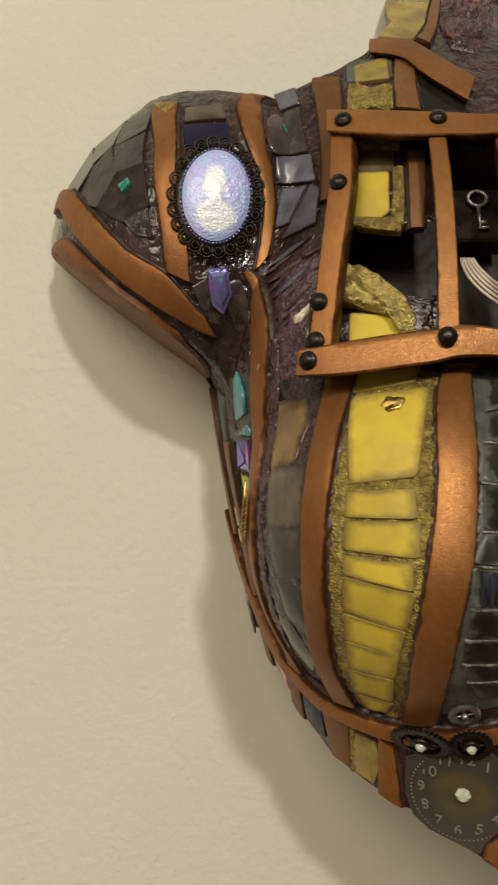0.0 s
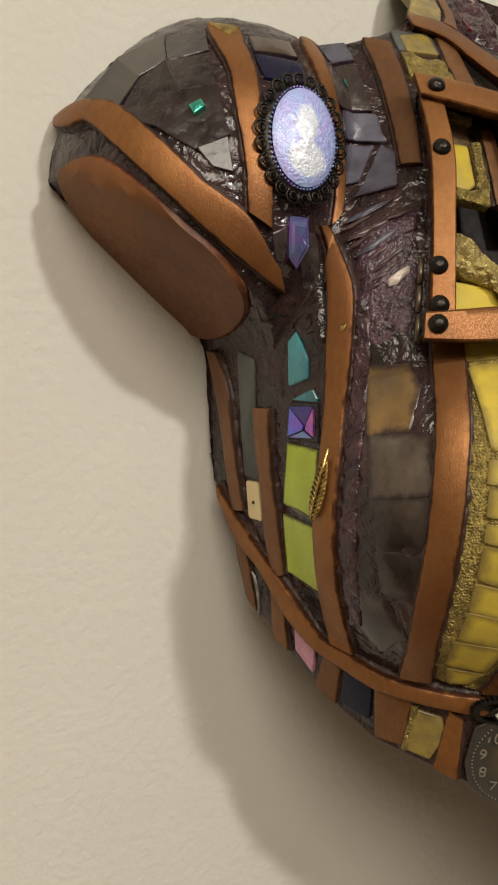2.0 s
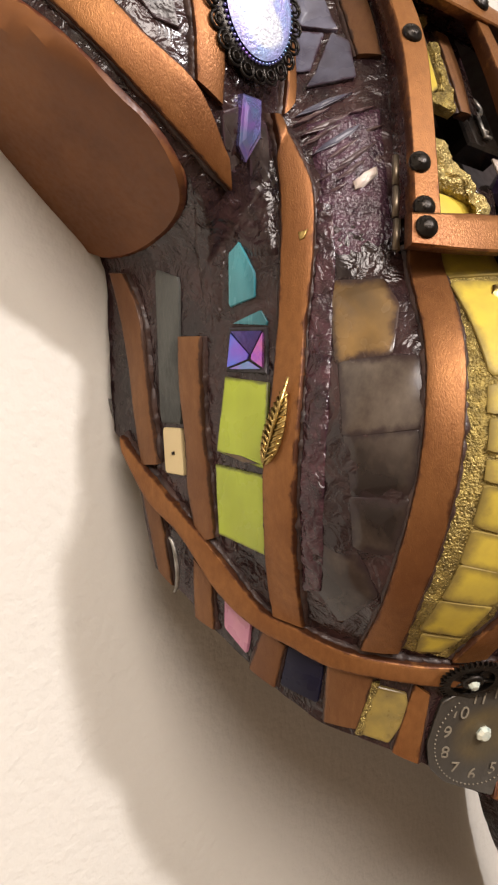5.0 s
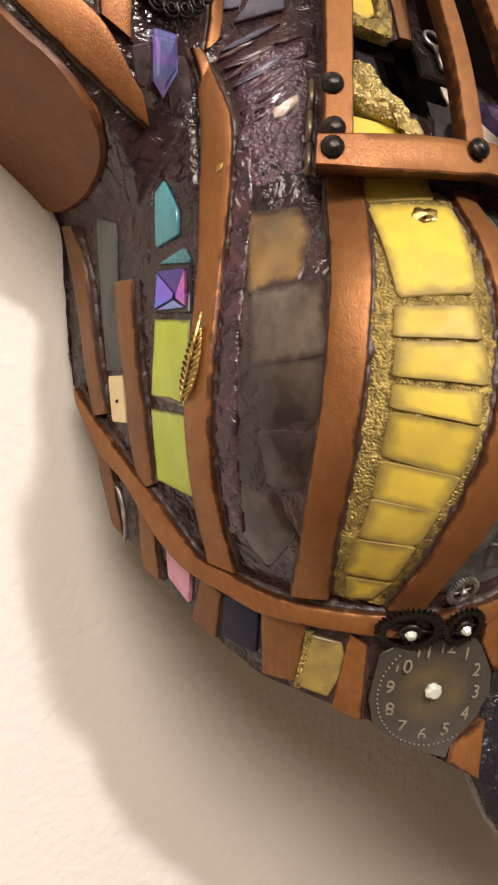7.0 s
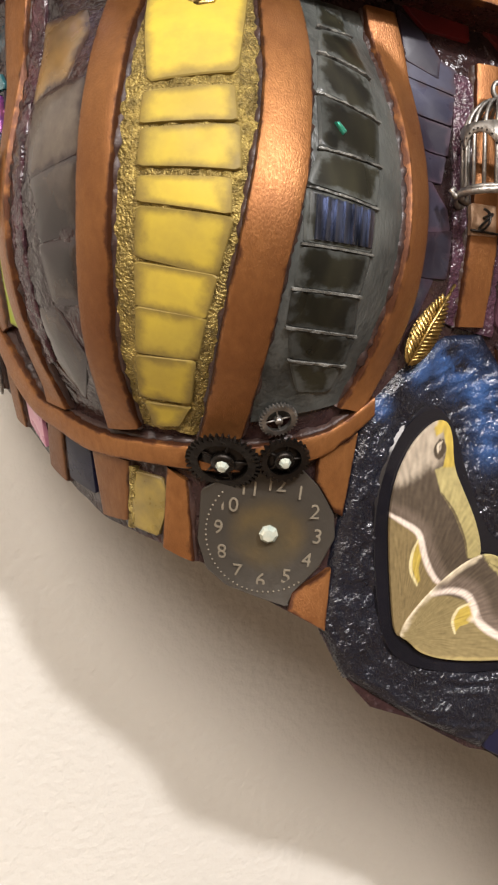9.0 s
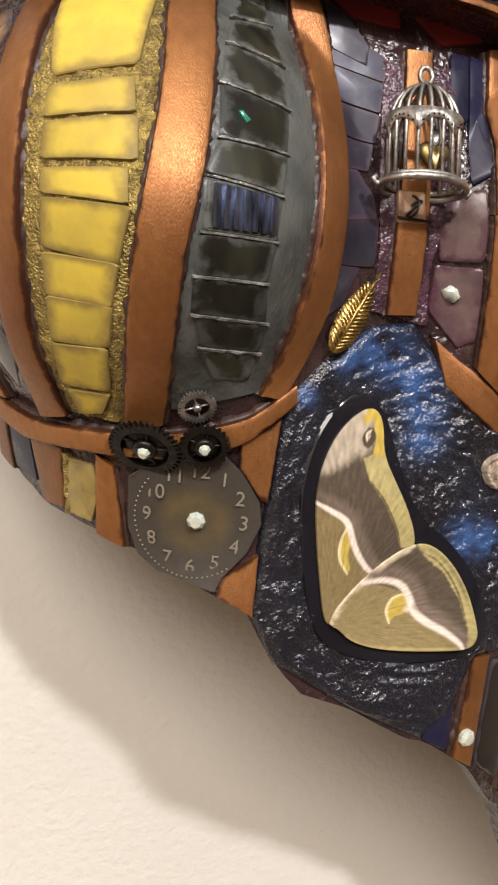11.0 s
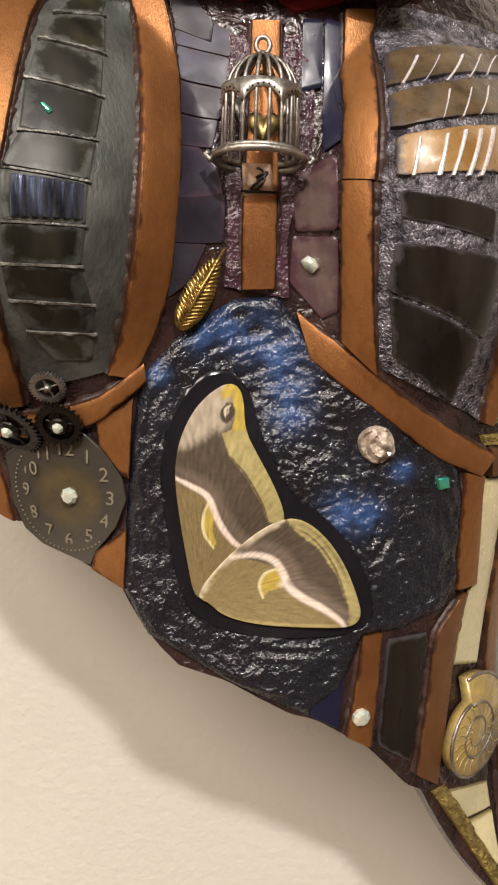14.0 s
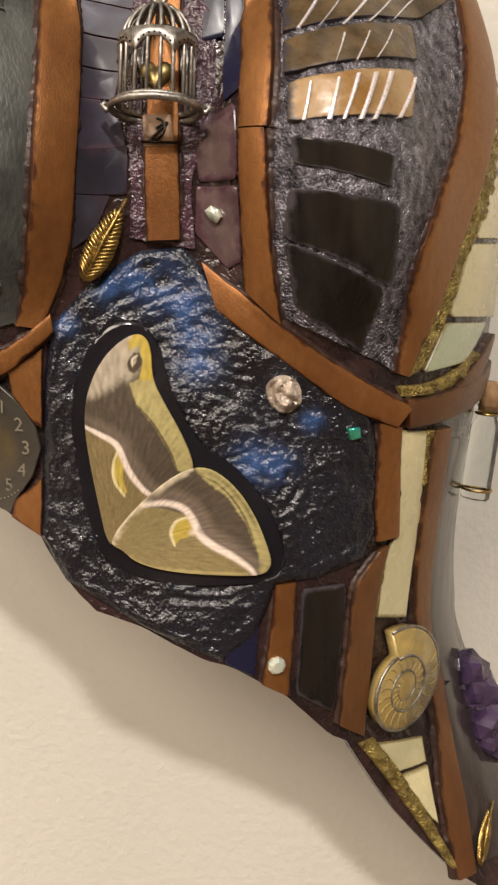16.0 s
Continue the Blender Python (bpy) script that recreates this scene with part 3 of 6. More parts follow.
def field(name, corners, mat, parent, h=2.0, lump=2.0, lump_size=0.006, step=1.1, label="", rim=3.0, hole=None, poured=(), swirl=False):
    """A crumpled bed of resin with that outline: ridges and hollows all over, sunk into the form at its rim."""
    q = np.array(corners, float) * (SPAN, 1)
    xs, ys = np.arange(q[:, 0].min(), q[:, 0].max() + step, step), np.arange(q[:, 1].min(), q[:, 1].max() + step, step)
    x, y = np.meshgrid(xs, ys, indexing="ij")
    inside, near = np.zeros(x.shape, bool), np.full(x.shape, 99.0)
    for (ax, ay), (bx, by) in zip(q, np.roll(q, -1, 0)):
        inside ^= ((ay > y) != (by > y)) & (x < (bx - ax) * (y - ay) / (by - ay + 1e-9) + ax)
        s = np.clip(((x - ax) * (bx - ax) + (y - ay) * (by - ay)) / ((bx - ax) ** 2 + (by - ay) ** 2), 0, 1)
        near = np.minimum(near, np.hypot(x - ax - s * (bx - ax), y - ay - s * (by - ay)))
    edge = np.where(inside, np.clip(near / rim, 0, 1), -np.clip(near / rim, 0, 1))
    p = on(x / SPAN, y, 0)
    # wrinkles drawn out round the middle of the pour, finer ones across them
    mx, my = (x - q[:, 0].mean()), (y - q[:, 1].mean())
    far, turn = np.hypot(mx, my), np.arctan2(my, mx)
    draw = np.stack([np.cos(turn * 1.0) * 14 + far * 0.15 * np.cos(turn), np.sin(turn) * 14 + far * 0.15 * np.sin(turn), far * 0.9], -1) * 0.001 if swirl else p
    crease = np.array([1.1 * (1 - 2.2 * abs(noise.noise(Vector(a) / lump_size))) * 0.55 + 0.7 * abs(noise.noise(Vector(b) / lump_size * 1.7)) + 0.45 * abs(noise.noise(Vector(b) / lump_size * 3.9)) + 0.8 * noise.noise(Vector(b) / lump_size / 2.5)
                       for a, b in zip(draw.reshape(-1, 3), p.reshape(-1, 3))]).reshape(x.shape)
    lift = np.where(inside, (h + lump * (crease - 0.4)) * edge**0.6, -3.0 * np.abs(edge))
    if hole:
        g = np.array(hole, float) * (SPAN, 1)
        bowl = np.zeros(x.shape, bool)
        for (ax, ay), (bx, by) in zip(g, np.roll(g, -1, 0)):
            bowl ^= ((ay > y) != (by > y)) & (x < (bx - ax) * (y - ay) / (by - ay + 1e-9) + ax)
        lift = np.where(bowl, 0.3, lift)
    p = on(x / SPAN, y, lift)
    k = len(ys)
    keep = lambda i, j: inside[i, j] or inside[i + 1, j] or inside[i, j + 1] or inside[i + 1, j + 1]
    faces = [(i * k + j, (i + 1) * k + j, (i + 1) * k + j + 1, i * k + j + 1) for i in range(len(xs) - 1) for j in range(k - 1) if keep(i, j)]
    ob = mesh_object(name, p.reshape(-1, 3), faces, mat, parent, label, sharp=180)
    blue = np.zeros(x.shape)
    for pu, pv, size in poured:
        d = np.hypot(x - pu * SPAN, y - pv) / size
        blue = np.maximum(blue, np.exp(-d * d) * np.clip(0.72 + 0.9 * (crease - 0.35), 0, 0.95))
    ob.data.attributes.new("pigment", "FLOAT", "POINT").data.foreach_set("value", np.clip(blue, 0, 1).astype(np.float32).ravel())
    return ob


def seat_at(u, v, h=0.0, turn=0.0):
    """The pose of a charm that lies on the form: its x to the right, y up the form, z away from it."""
    p = on([u], [v], [h])[0]
    n = on([u], [v], [h + 1])[0] - p
    n = Vector(n).normalized()
    up = Vector((0, 0, 1))
    x = up.cross(n).normalized()
    y = n.cross(x)
    m = Matrix((x, y, n)).transposed().to_4x4()
    m.translation = p
    return m @ pose(0, 0, 0, 0, 0, turn)


def part(name, bm, mat, parent, label="", smooth=True):
    me = bpy.data.meshes.new(name)
    bm.to_mesh(me)
    bm.free()
    me.materials.append(mat)
    me.polygons.foreach_set("use_smooth", [smooth] * len(me.polygons))
    ob = new(name, me)
    ob.parent = parent
    if label:
        tagged(ob, label)
    return ob


def tube(bm, path, radius, sides=8, closed=False):
    """A round rod along a path of places in metres."""
    path = [Vector(p) for p in path]
    rings = []
    for i, p in enumerate(path):
        a = path[i - 1] if (i or closed) else p
        b = path[(i + 1) % len(path)] if (i + 1 < len(path) or closed) else p
        d = (b - a).normalized()
        s = d.orthogonal().normalized() if not rings else (side - d * side.dot(d)).normalized()
        side = s
        o = d.cross(s)
        rad = radius[i] if isinstance(radius, (list, tuple)) else radius
        rings.append([bm.verts.new(p + (s * math.cos(k * math.tau / sides) + o * math.sin(k * math.tau / sides)) * rad) for k in range(sides)])
    pairs = list(zip(rings, rings[1:])) + ([(rings[-1], rings[0])] if closed else [])
    for r, q in pairs:
        for k in range(sides):
            bm.faces.new((r[k], r[(k + 1) % sides], q[(k + 1) % sides], q[k]))
    if not closed:
        bm.faces.new(rings[0][::-1])
        bm.faces.new(rings[-1])


def ring_path(radius, z=0.0, count=28, squash=1.0):
    return [(radius * math.cos(k * math.tau / count), radius * squash * math.sin(k * math.tau / count), z) for k in range(count)]


def lathe(bm, profile, sides=28, squash=1.0):
    """A turned form round z from (radius, height) pairs, in metres."""
    rings = [[bm.verts.new((r * math.cos(k * math.tau / sides), r * squash * math.sin(k * math.tau / sides), z)) for k in range(sides)] for r, z in profile]
    for r, q in zip(rings, rings[1:]):
        for k in range(sides):
            bm.faces.new((r[k], r[(k + 1) % sides], q[(k + 1) % sides], q[k]))
    bm.faces.new(rings[0][::-1])
    bm.faces.new(rings[-1])


def plate(bm, outline, low, high, inset=0.0):
    """A flat plate with that outline, from low to high, its upper rim drawn in by inset."""
    mid = sum((Vector((x, y)) for x, y in outline), Vector((0, 0))) / len(outline)
    draw = lambda s, z: [bm.verts.new((mid.x + (x - mid.x) * s, mid.y + (y - mid.y) * s, z)) for x, y in outline]
    size = sum((Vector((x, y)) - mid).length for x, y in outline) / len(outline)
    loops = [draw(1, low), draw(1, high - inset)] + ([draw(1 - inset / size, high)] if inset else [])
    for r, q in zip(loops, loops[1:]):
        for k in range(len(r)):
            bm.faces.new((r[k], r[(k + 1) % len(r)], q[(k + 1) % len(r)], q[k]))
    bm.faces.new(loops[0][::-1])
    bm.faces.new(loops[-1])


def charm(name, label, category, u, v, h, turn=0.0):
    ob = new(name)
    ob.matrix_world = seat_at(u, v, h, turn)
    return tagged(ob, label, category)


# ---- the sculpture ----
sculpture = new("mosaic_torso")
tagged(sculpture, "mosaic torso of copper straps, coloured glass and resin on the wall", "sculpture")


def in_window(u, v):
    """The openings behind the cage."""
    return (-17.3 < u < 26 and 112 < v < 188) or (-31 < u <= -17.3 and 129 < v < 156)


WAIST = [(57.9, -51.9), (58.6, -70.3), (59.3, -80.1), (60.8, -93.1), (62.6, -106.8), (64.6, -118.4), (59.1, -125.7), (59.9, -140.6), (66.2, -160.3)]


def body_shell():
    us = np.arange(-84, 76.1, 1.0)
    rows = 190
    f = np.linspace(0, 1, rows)
    bottom = np.interp(us, RIM_U, RIM_V)
    u = np.repeat(us[:, None], rows, 1)
    top = np.interp(us, [-84, -70, -62, -55, -48, -43, -39, -34, 76], [221, 223, 222, 219, 223, 229, 237, 280, 280])
    v = bottom[:, None] + (top - bottom)[:, None] * f
    p = on(u, v, 0)
    p = p + (on(u, v, 1) - p) / 0.001 * ruffle(p, 0.006, 0.0005)[..., None]
    p[..., 1] = np.minimum(p[..., 1], -0.004)
    inner = on(u[:, 0], v[:, 0], -5)
    n_u = len(us)
    verts = np.concatenate([p.reshape(-1, 3), inner])
    idx = lambda a, b: a * rows + b
    faces = [(idx(a, b), idx(a + 1, b), idx(a + 1, b + 1), idx(a, b + 1)) for a in range(n_u - 1) for b in range(rows - 1)
             if not in_window(u[a, b] + 0.5, v[a, b])]
    base = n_u * rows
    faces += [(base + a, base + a + 1, idx(a + 1, 0), idx(a, 0)) for a in range(n_u - 1)]
    return verts, faces


def recess():
    """The dark box behind the cage."""
    us, vs = np.linspace(-33, 27, 32), np.linspace(101, 191, 26)
    u, v = np.meshgrid(us, vs, indexing="ij")
    edge = (np.abs(u + 3) > 29.9) | (np.abs(v - 146) > 44.9)
    p = on(u, v, np.where(edge, -0.4, -26.0))
    k = len(vs)
    faces = [(i * k + j, (i + 1) * k + j, (i + 1) * k + j + 1, i * k + j + 1) for i in range(len(us) - 1) for j in range(k - 1)]
    return p.reshape(-1, 3), faces


mesh_object("shell", *body_shell(), RESIN, sculpture, "dark purple resin shell")
mesh_object("recess", *recess(), SHADOW_BOX, sculpture, "black recess behind the cage")

# grout beds
gold_bed = band("gold_grout", [(-26.8, 104.9), (-26.9, 88.7), (-27, 71.6), (-27.2, 56.6), (-27.3, 42.4), (-27.4, 31), (-27.5, 16.1), (-27.6, 3.1), (-26.8, -13.9)], [(-16.7, 102.7)] + [(-17.2, 92.8), (-17, 71.9), (-17.1, 60.1), (-17.3, 51.9), (-17.6, 42.9), (-18, 34.1), (-18.4, 25.4), (-18.9, 16.5), (-19.4, 6), (-20, -5.4), (-20.8, -15.8)], GOLD_GROUT, sculpture, h=1.0, lump=0.75, lump_size=0.0022, across=22, label="glittering gold grout")
grey_bed = band("grey_grout", [(-12.5, 103.4)] + [(-13.2, 97.6), (-13.3, 72.6), (-13.5, 57.6), (-13.6, 48.1), (-14.1, 36.4), (-14.7, 26.2), (-15.1, 14.7), (-15.7, 2.5), (-16, -11.8)], [(-5.1, 101.5), (-4.4, 84.5), (-3.8, 66.1), (-3.7, 50.1), (-3.9, 35.1), (-4.4, 23.3), (-5.3, 11.3), (-6.5, 0.3), (-7.3, -6.2)], GREY_GROUT, sculpture, h=0.8, lump=0.3, lump_size=0.003, across=16, label="slate grey grout")
smoke_bed = band("mauve_grout", [(-40.8, 111.9), (-40.6, 98), (-40.5, 80.8), (-40.3, 63.7), (-40.1, 38.7), (-39.6, 21.7), (-38.8, 7), (-37, -9.3)], [(-30.4, 100.4), (-30.2, 85.9), (-30.3, 66.2), (-30.1, 50.9), (-29.9, 35.5), (-30.1, 19), (-30.3, 1.7), (-30, -12.3)], RESIN, sculpture, h=0.6, lump=0.7, lump_size=0.005, across=12, label="mauve resin bed")
band("purple_ridge", [(-40.8, 115.5), (-40.4, 98.1), (-40.4, 80.8), (-40.3, 63.7), (-40, 38.8), (-39.5, 21.8), (-38.2, 1.1)], [(-39.0, 115.6), (-38.3, 98.2), (-38.1, 81), (-38.1, 63.9), (-37.9, 39.3), (-37.4, 22.5), (-36.4, 2.1)], MAROON_RESIN, sculpture, h=1.4, lump=0.7, lump_size=0.003, across=9, step=1.0, label="purple resin ridge")
violet_bed = band("violet_grout", [(21.9, 100.8), (19.9, 75.4), (18.6, 58), (17.9, 45.5), (17.8, 28.9), (18.8, 10.6), (20.3, -5.5)], [(45.3, 98.3), (44.1, 79.5), (41.4, 54.2), (35, 29), (32.3, 9.5), (32.9, -9.6), (32.5, -21.7)], SILVER_GROUT, sculpture, h=0.7, lump=0.8, lump_size=0.0025, across=24, label="sparkling dark silver-grey grout")
centre_bed = band("plum_grout", [(5.9, 89.3), (5.5, 72.7), (5.1, 51.3), (5.2, 33.5), (4.7, 17.5)], [(14.9, 89.4), (14.5, 72.8), (13.8, 51.3), (11.4, 33.7), (11.4, 14.3)], PURPLE_GROUT, sculpture, h=0.8, lump=1.0, lump_size=0.0035, across=12, label="plum resin grout")
basin = field("moth_basin", [(-4.3, -8.4), (-0.3, 2.9), (5.6, 13.9), (10.2, 15.1), (13.7, 2.9), (18.4, -9.7), (23.2, -20.1), (30.1, -34.1), (31.5, -45.4), (32.1, -74.2), (30.7, -83.3), (24.5, -87.9), (20.3, -88.3), (18, -104.7), (14.4, -113.6), (5.5, -101.5), (-3.5, -86.9), (-6.9, -71.3), (-6.5, -49.2), (-5.2, -23.3)], BLACK_RESIN, sculpture, h=2.2, lump=1.0, lump_size=0.0034, step=0.62, swirl=True, hole=[(-1.7, -37), (-0.8, -20.9), (1.7, -11), (4.7, -6.6), (7, -12.6), (8.2, -25.4), (11.3, -44.7), (14.8, -50.1), (18.5, -62.5), (20.4, -76.9), (19.8, -84.8), (15.3, -85.4), (8.6, -85), (3.3, -80.8), (1, -74.3), (-0.5, -59)], label="lumpy black resin bed with poured blue streaks",
              poured=[(pu, pv, size) for (pu, pv), size in zip([(2.4, 4), (5.1, 5.6), (7.7, 3.9), (10, -1.8), (11.3, -10), (11.7, -17.5), (17.2, -48.9), (19.5, -49.8), (-2.4, -6.9), (23.4, -36.3)], (4.5, 5.5, 6.5, 7, 6, 5.5, 5.5, 5, 3, 3))])

# copper straps: arm and flank
def strap(left, right, mat=COPPER, h=2.6, label="", **k):
    """A copper strap with the resin that has crept up along its two edges."""
    ob = band("strap", left, right, mat, sculpture, h=h, label=label, **k)
    if "put" in k:
        return ob
    count = max(8, int(max(length_of(left), length_of(right)) / 1.1))
    a, b = spread_out(left, count), spread_out(right, count)
    verts, faces = [], []
    for edge, other in ((a, b), (b, a)):
        side = (edge - other) * (SPAN, 1)
        side /= np.linalg.norm(side, axis=1, keepdims=True) + 1e-9
        lean = np.array([noise.noise(Vector((*(q * (SPAN, 1) * 0.22), 3.0))) for q in edge])
        rough = np.array([noise.noise(Vector((*(q * (SPAN, 1) * 0.9), 8.0))) for q in edge])
        wide, high = 1.15 + 0.9 * lean + 0.5 * rough, 0.55 + 0.35 * lean + 0.35 * rough
        rows = []
        for off, up in ((-0.35, 0.0), (-0.25, 0.85), (0.25, 0.8), (0.75, 0.45), (1.25, -0.5)):
            q = edge + side * (np.maximum(wide, 0.2) * off)[:, None] / (SPAN, 1)
            rows.append(on(q[:, 0], q[:, 1], np.where(up > 0, up * np.maximum(high, 0.1) * min(h, 3.2) + 0.1, up - 0.3)))
        p, base = np.stack(rows, 1), len(verts)
        verts += list(p.reshape(-1, 3))
        for i in range(count - 1):
            for j in range(4):
                f = (base + i * 5 + j, base + i * 5 + j + 1, base + (i + 1) * 5 + j + 1, base + (i + 1) * 5 + j)
                faces.append(f if edge is b else f[::-1])
    mesh_object("resin_seam", verts, faces, SEAM_RESIN, ob, sharp=180)
    return ob


strap([(-64.2, 212.1), (-57.9, 191.5), (-55.3, 172.5), (-54, 157.1), (-53.6, 142.3)], [(-60.3, 211.6), (-55.3, 191.8), (-52.8, 171.9), (-51.5, 152.6), (-51.5, 138)], label="copper strap over the arm")
strap([(-55.2, 214.8), (-50.8, 199.3), (-47.9, 184.7), (-46.2, 170.2), (-45.7, 155.2), (-45.9, 142.9)], [(-54.6, 216.8), (-50, 203), (-46.8, 185.3), (-45.3, 170.6), (-44.6, 159.7), (-44.1, 147.8)], label="copper strap over the arm")
strap([(-80.4, 180.4), (-75.2, 181.5), (-71.5, 180.5), (-67.7, 177), (-62.3, 164.6), (-57.4, 150.4), (-53.5, 140.8), (-51.2, 126.1)], [(-78.6, 174.9), (-74.7, 172.2), (-71.6, 172.5), (-66.4, 161.1), (-61.2, 146.8), (-56.8, 133.5), (-53.1, 123.2), (-51.1, 118.1)], h=3.4, label="copper strap along the stump's edge")
strap([(-47.2, 141.8), (-46, 132.7), (-45.1, 122.2), (-44.5, 111.6), (-44.1, 97.6), (-43.7, 80.4), (-43.4, 63), (-43.5, 45.8), (-43.6, 35.3), (-43, 19.3), (-42.3, 5.9), (-41.1, -10.3)], [(-46.3, 142.6), (-43.9, 135), (-41.5, 122.5), (-40.8, 111.9), (-40.6, 98), (-40.6, 80.8), (-40.4, 63.6), (-40.4, 47), (-40.3, 38.6), (-39.8, 21.6), (-38.9, 6.9), (-37, -12.1)], COPPER, 3.0, "long wavy copper strap down the flank")
strap([(-57.2, 75.3), (-56.7, 60.2), (-55.3, 41.3), (-54.8, 25.8), (-53, 9)], [(-53.5, 75.5), (-53.1, 60.8), (-52.2, 42.2), (-51.2, 29.5), (-50.1, 11.6)], COPPER_DARK)
strap([(-72.4, 97.6), (-69.8, 82.8), (-67.5, 65.4), (-66, 48.2), (-64.2, 32.2)], [(-68.8, 96.7), (-64.9, 82.7), (-63.3, 65.8), (-62, 50.3), (-60.6, 33.2)], COPPER_DARK)
strap([(-53.9, 3.1), (-53.8, -7.3), (-53.5, -17.8)], [(-50.4, -3.4), (-50.2, -11.6), (-49.8, -20.8)], COPPER_DARK, 1.8)
strap([(-64.7, 22.4), (-61.4, -4.3)], [(-60.3, 15.7), (-58, -8.9)], COPPER_DARK, 1.8)
strap([(-69.1, 41.5), (-63.5, 32.4), (-57.5, 22), (-52.2, 12.1), (-46.9, 1.1), (-42.6, -8.6), (-37.8, -12.5)] + [(-32.3, -16.7), (-25.2, -18.2), (-21.5, -18.3), (-15.8, -18.1), (-9.7, -14.5), (-7, -10.7), (-3.8, -4)], [(-68.6, 35.2), (-62.6, 20.2), (-55.9, 10.5), (-49.9, -4.6), (-45.2, -13), (-41.1, -17.3), (-38.6, -19)] + [(-33.3, -23.4), (-26.2, -24.7), (-21.8, -25.3), (-15.7, -25.2), (-9.9, -21.7), (-6.8, -16.7), (-3.6, -9.4)], COPPER, 3.6, "copper belt under the dome")
strap([(-42.2, -15.5), (-43.8, -31.3)], [(-39.1, -20.3), (-39.7, -36.1)], COPPER_DARK, 1.8)
strap([(-33.9, -22.7), (-33.1, -43.7)], [(-28.4, -25.5), (-29, -43.9)], COPPER_DARK, 1.8)
strap([(-23.9, -25.7), (-24.4, -50.1)], [(-21.8, -29.3), (-20.8, -53.3)], COPPER, 1.8)
tile("strap_end", [(-9.1, -20.6), (-5, -14), (-5.8, -37.7), (-6.7, -36.6), (-9.1, -27.7)], COPPER, sculpture, h=2.2, round_off=0)
tile("strap_end", [(-10.4, -60.1), (-6.4, -52.9), (-6.4, -71.9), (-10.6, -65.7)], COPPER, sculpture, h=2.2, round_off=0)
# copper straps: domes and middle
strap([(-30.8, 105.4), (-30.4, 85), (-30.3, 71.3), (-30.4, 56.2), (-30.5, 41.7), (-30.7, 27.1), (-30.9, 11.7), (-30.8, -2.1), (-30.7, -15.1)], [(-26.8, 106.6), (-26.9, 88.7), (-27, 71.6), (-27.2, 56.6), (-27.3, 42.4), (-27.4, 31), (-27.5, 16.1), (-27.6, 3.1), (-26.6, -14.2)], COPPER, 3.0, "curved copper rib of the dome")
strap([(-16.5, 103.8)] + [(-17.2, 92.8), (-17, 71.9), (-17.1, 60.1), (-17.3, 51.9), (-17.6, 42.9), (-18, 34.1), (-18.4, 25.4), (-18.9, 16.5), (-19.4, 6), (-20, -5.4), (-20.7, -16.5)], [(-12.3, 104.4)] + [(-13.2, 97.6), (-13.3, 72.6), (-13.5, 57.6), (-13.6, 48.1), (-14.1, 36.4), (-14.7, 26.2), (-15.1, 14.7), (-15.7, 2.5), (-16.6, -15.5)], COPPER, 3.0, "curved copper rib of the dome")
strap([(-5.3, 103.1), (-4.4, 84.5), (-3.8, 66.1), (-3.7, 50.1), (-3.9, 35.1), (-4.4, 23.3), (-5.3, 11.3), (-6.5, 0.3), (-7.6, -7)], [(-1.4, 102.4), (-0.1, 85.8), (0.1, 64.5), (-0, 51.1), (-0.4, 35.3), (-0.9, 21.4), (-2.1, 8.7), (-3.7, -2.7), (-5, -8.5)], COPPER, 3.0, "curved copper rib of the dome")
strap([(8.3, 92.6), (7.7, 69.4), (7.1, 51.4), (6.6, 33.6), (6.4, 16.5)], [(11.4, 92.6), (10.9, 69.4), (10.5, 51.4), (10.2, 33.6), (9.9, 16.9)], COPPER, 2.6)
strap([(17.9, 96.5), (17.1, 71.9), (16.3, 56.2), (16, 46.3)], [(21.4, 97.2), (19.6, 75.6), (18.5, 58), (17.9, 45.2)], COPPER, 3.0)
strap([(15.9, 46), (15.9, 32.6), (16.2, 17.2), (16.8, 2.8)], [(17.7, 45.1), (17.8, 28.9), (18.7, 10.7), (20.4, -7.2)], COPPER, 2.6)
strap([(12, 11), (14.8, 4.8), (17.5, -0.1), (20.2, -6.8), (25.6, -18.5), (29.8, -26), (34.8, -33.2)], [(13.6, -3.4), (16.1, -9.1), (19.6, -16.7), (23.3, -24.8), (27.3, -33.1), (32.9, -39.8)], COPPER, 3.2, "copper strap slanting under the second dome")
strap([(34.1, -30.9), (38.1, -29.9), (47.3, -25.7), (58, -20.3)], [(34.8, -40.4), (39.9, -39.3), (49.5, -35.5), (57.8, -30.6)], COPPER_DARK, 3.0)
strap([(45.5, 99.5), (44.1, 76.7), (40.8, 52.8), (35, 29), (32.3, 9.5), (32.9, -9.6), (32.5, -22.5)], [(55.3, 109.1), (57.1, 92.4), (53.4, 73.5), (45.8, 39.5), (40.5, 17), (36.8, -6), (34, -23.9)], COPPER, 3.0, "curved copper rib of the second dome")
strap([(54.6, -10.4), (45.4, -21.8), (41.4, -30.4)], [(58.2, -10.9), (50.7, -23.8), (44.2, -33.5)], COPPER_DARK, 2.6)
strap([(30.9, -38.1), (31, -44.6), (31.2, -63.4), (32, -77.3)], [(34, -40.1), (34.1, -48.2), (34.8, -61.8), (35.5, -77)], COPPER, 2.4)
strap([(32.5, -81.2), (29.6, -92.6), (29.3, -110.4), (29.2, -127.9), (29.2, -141.7)], [(34.1, -79.8), (33.1, -98.5), (33.2, -115), (33.2, -136), (33.3, -149.1)], COPPER_DARK, 2.2)
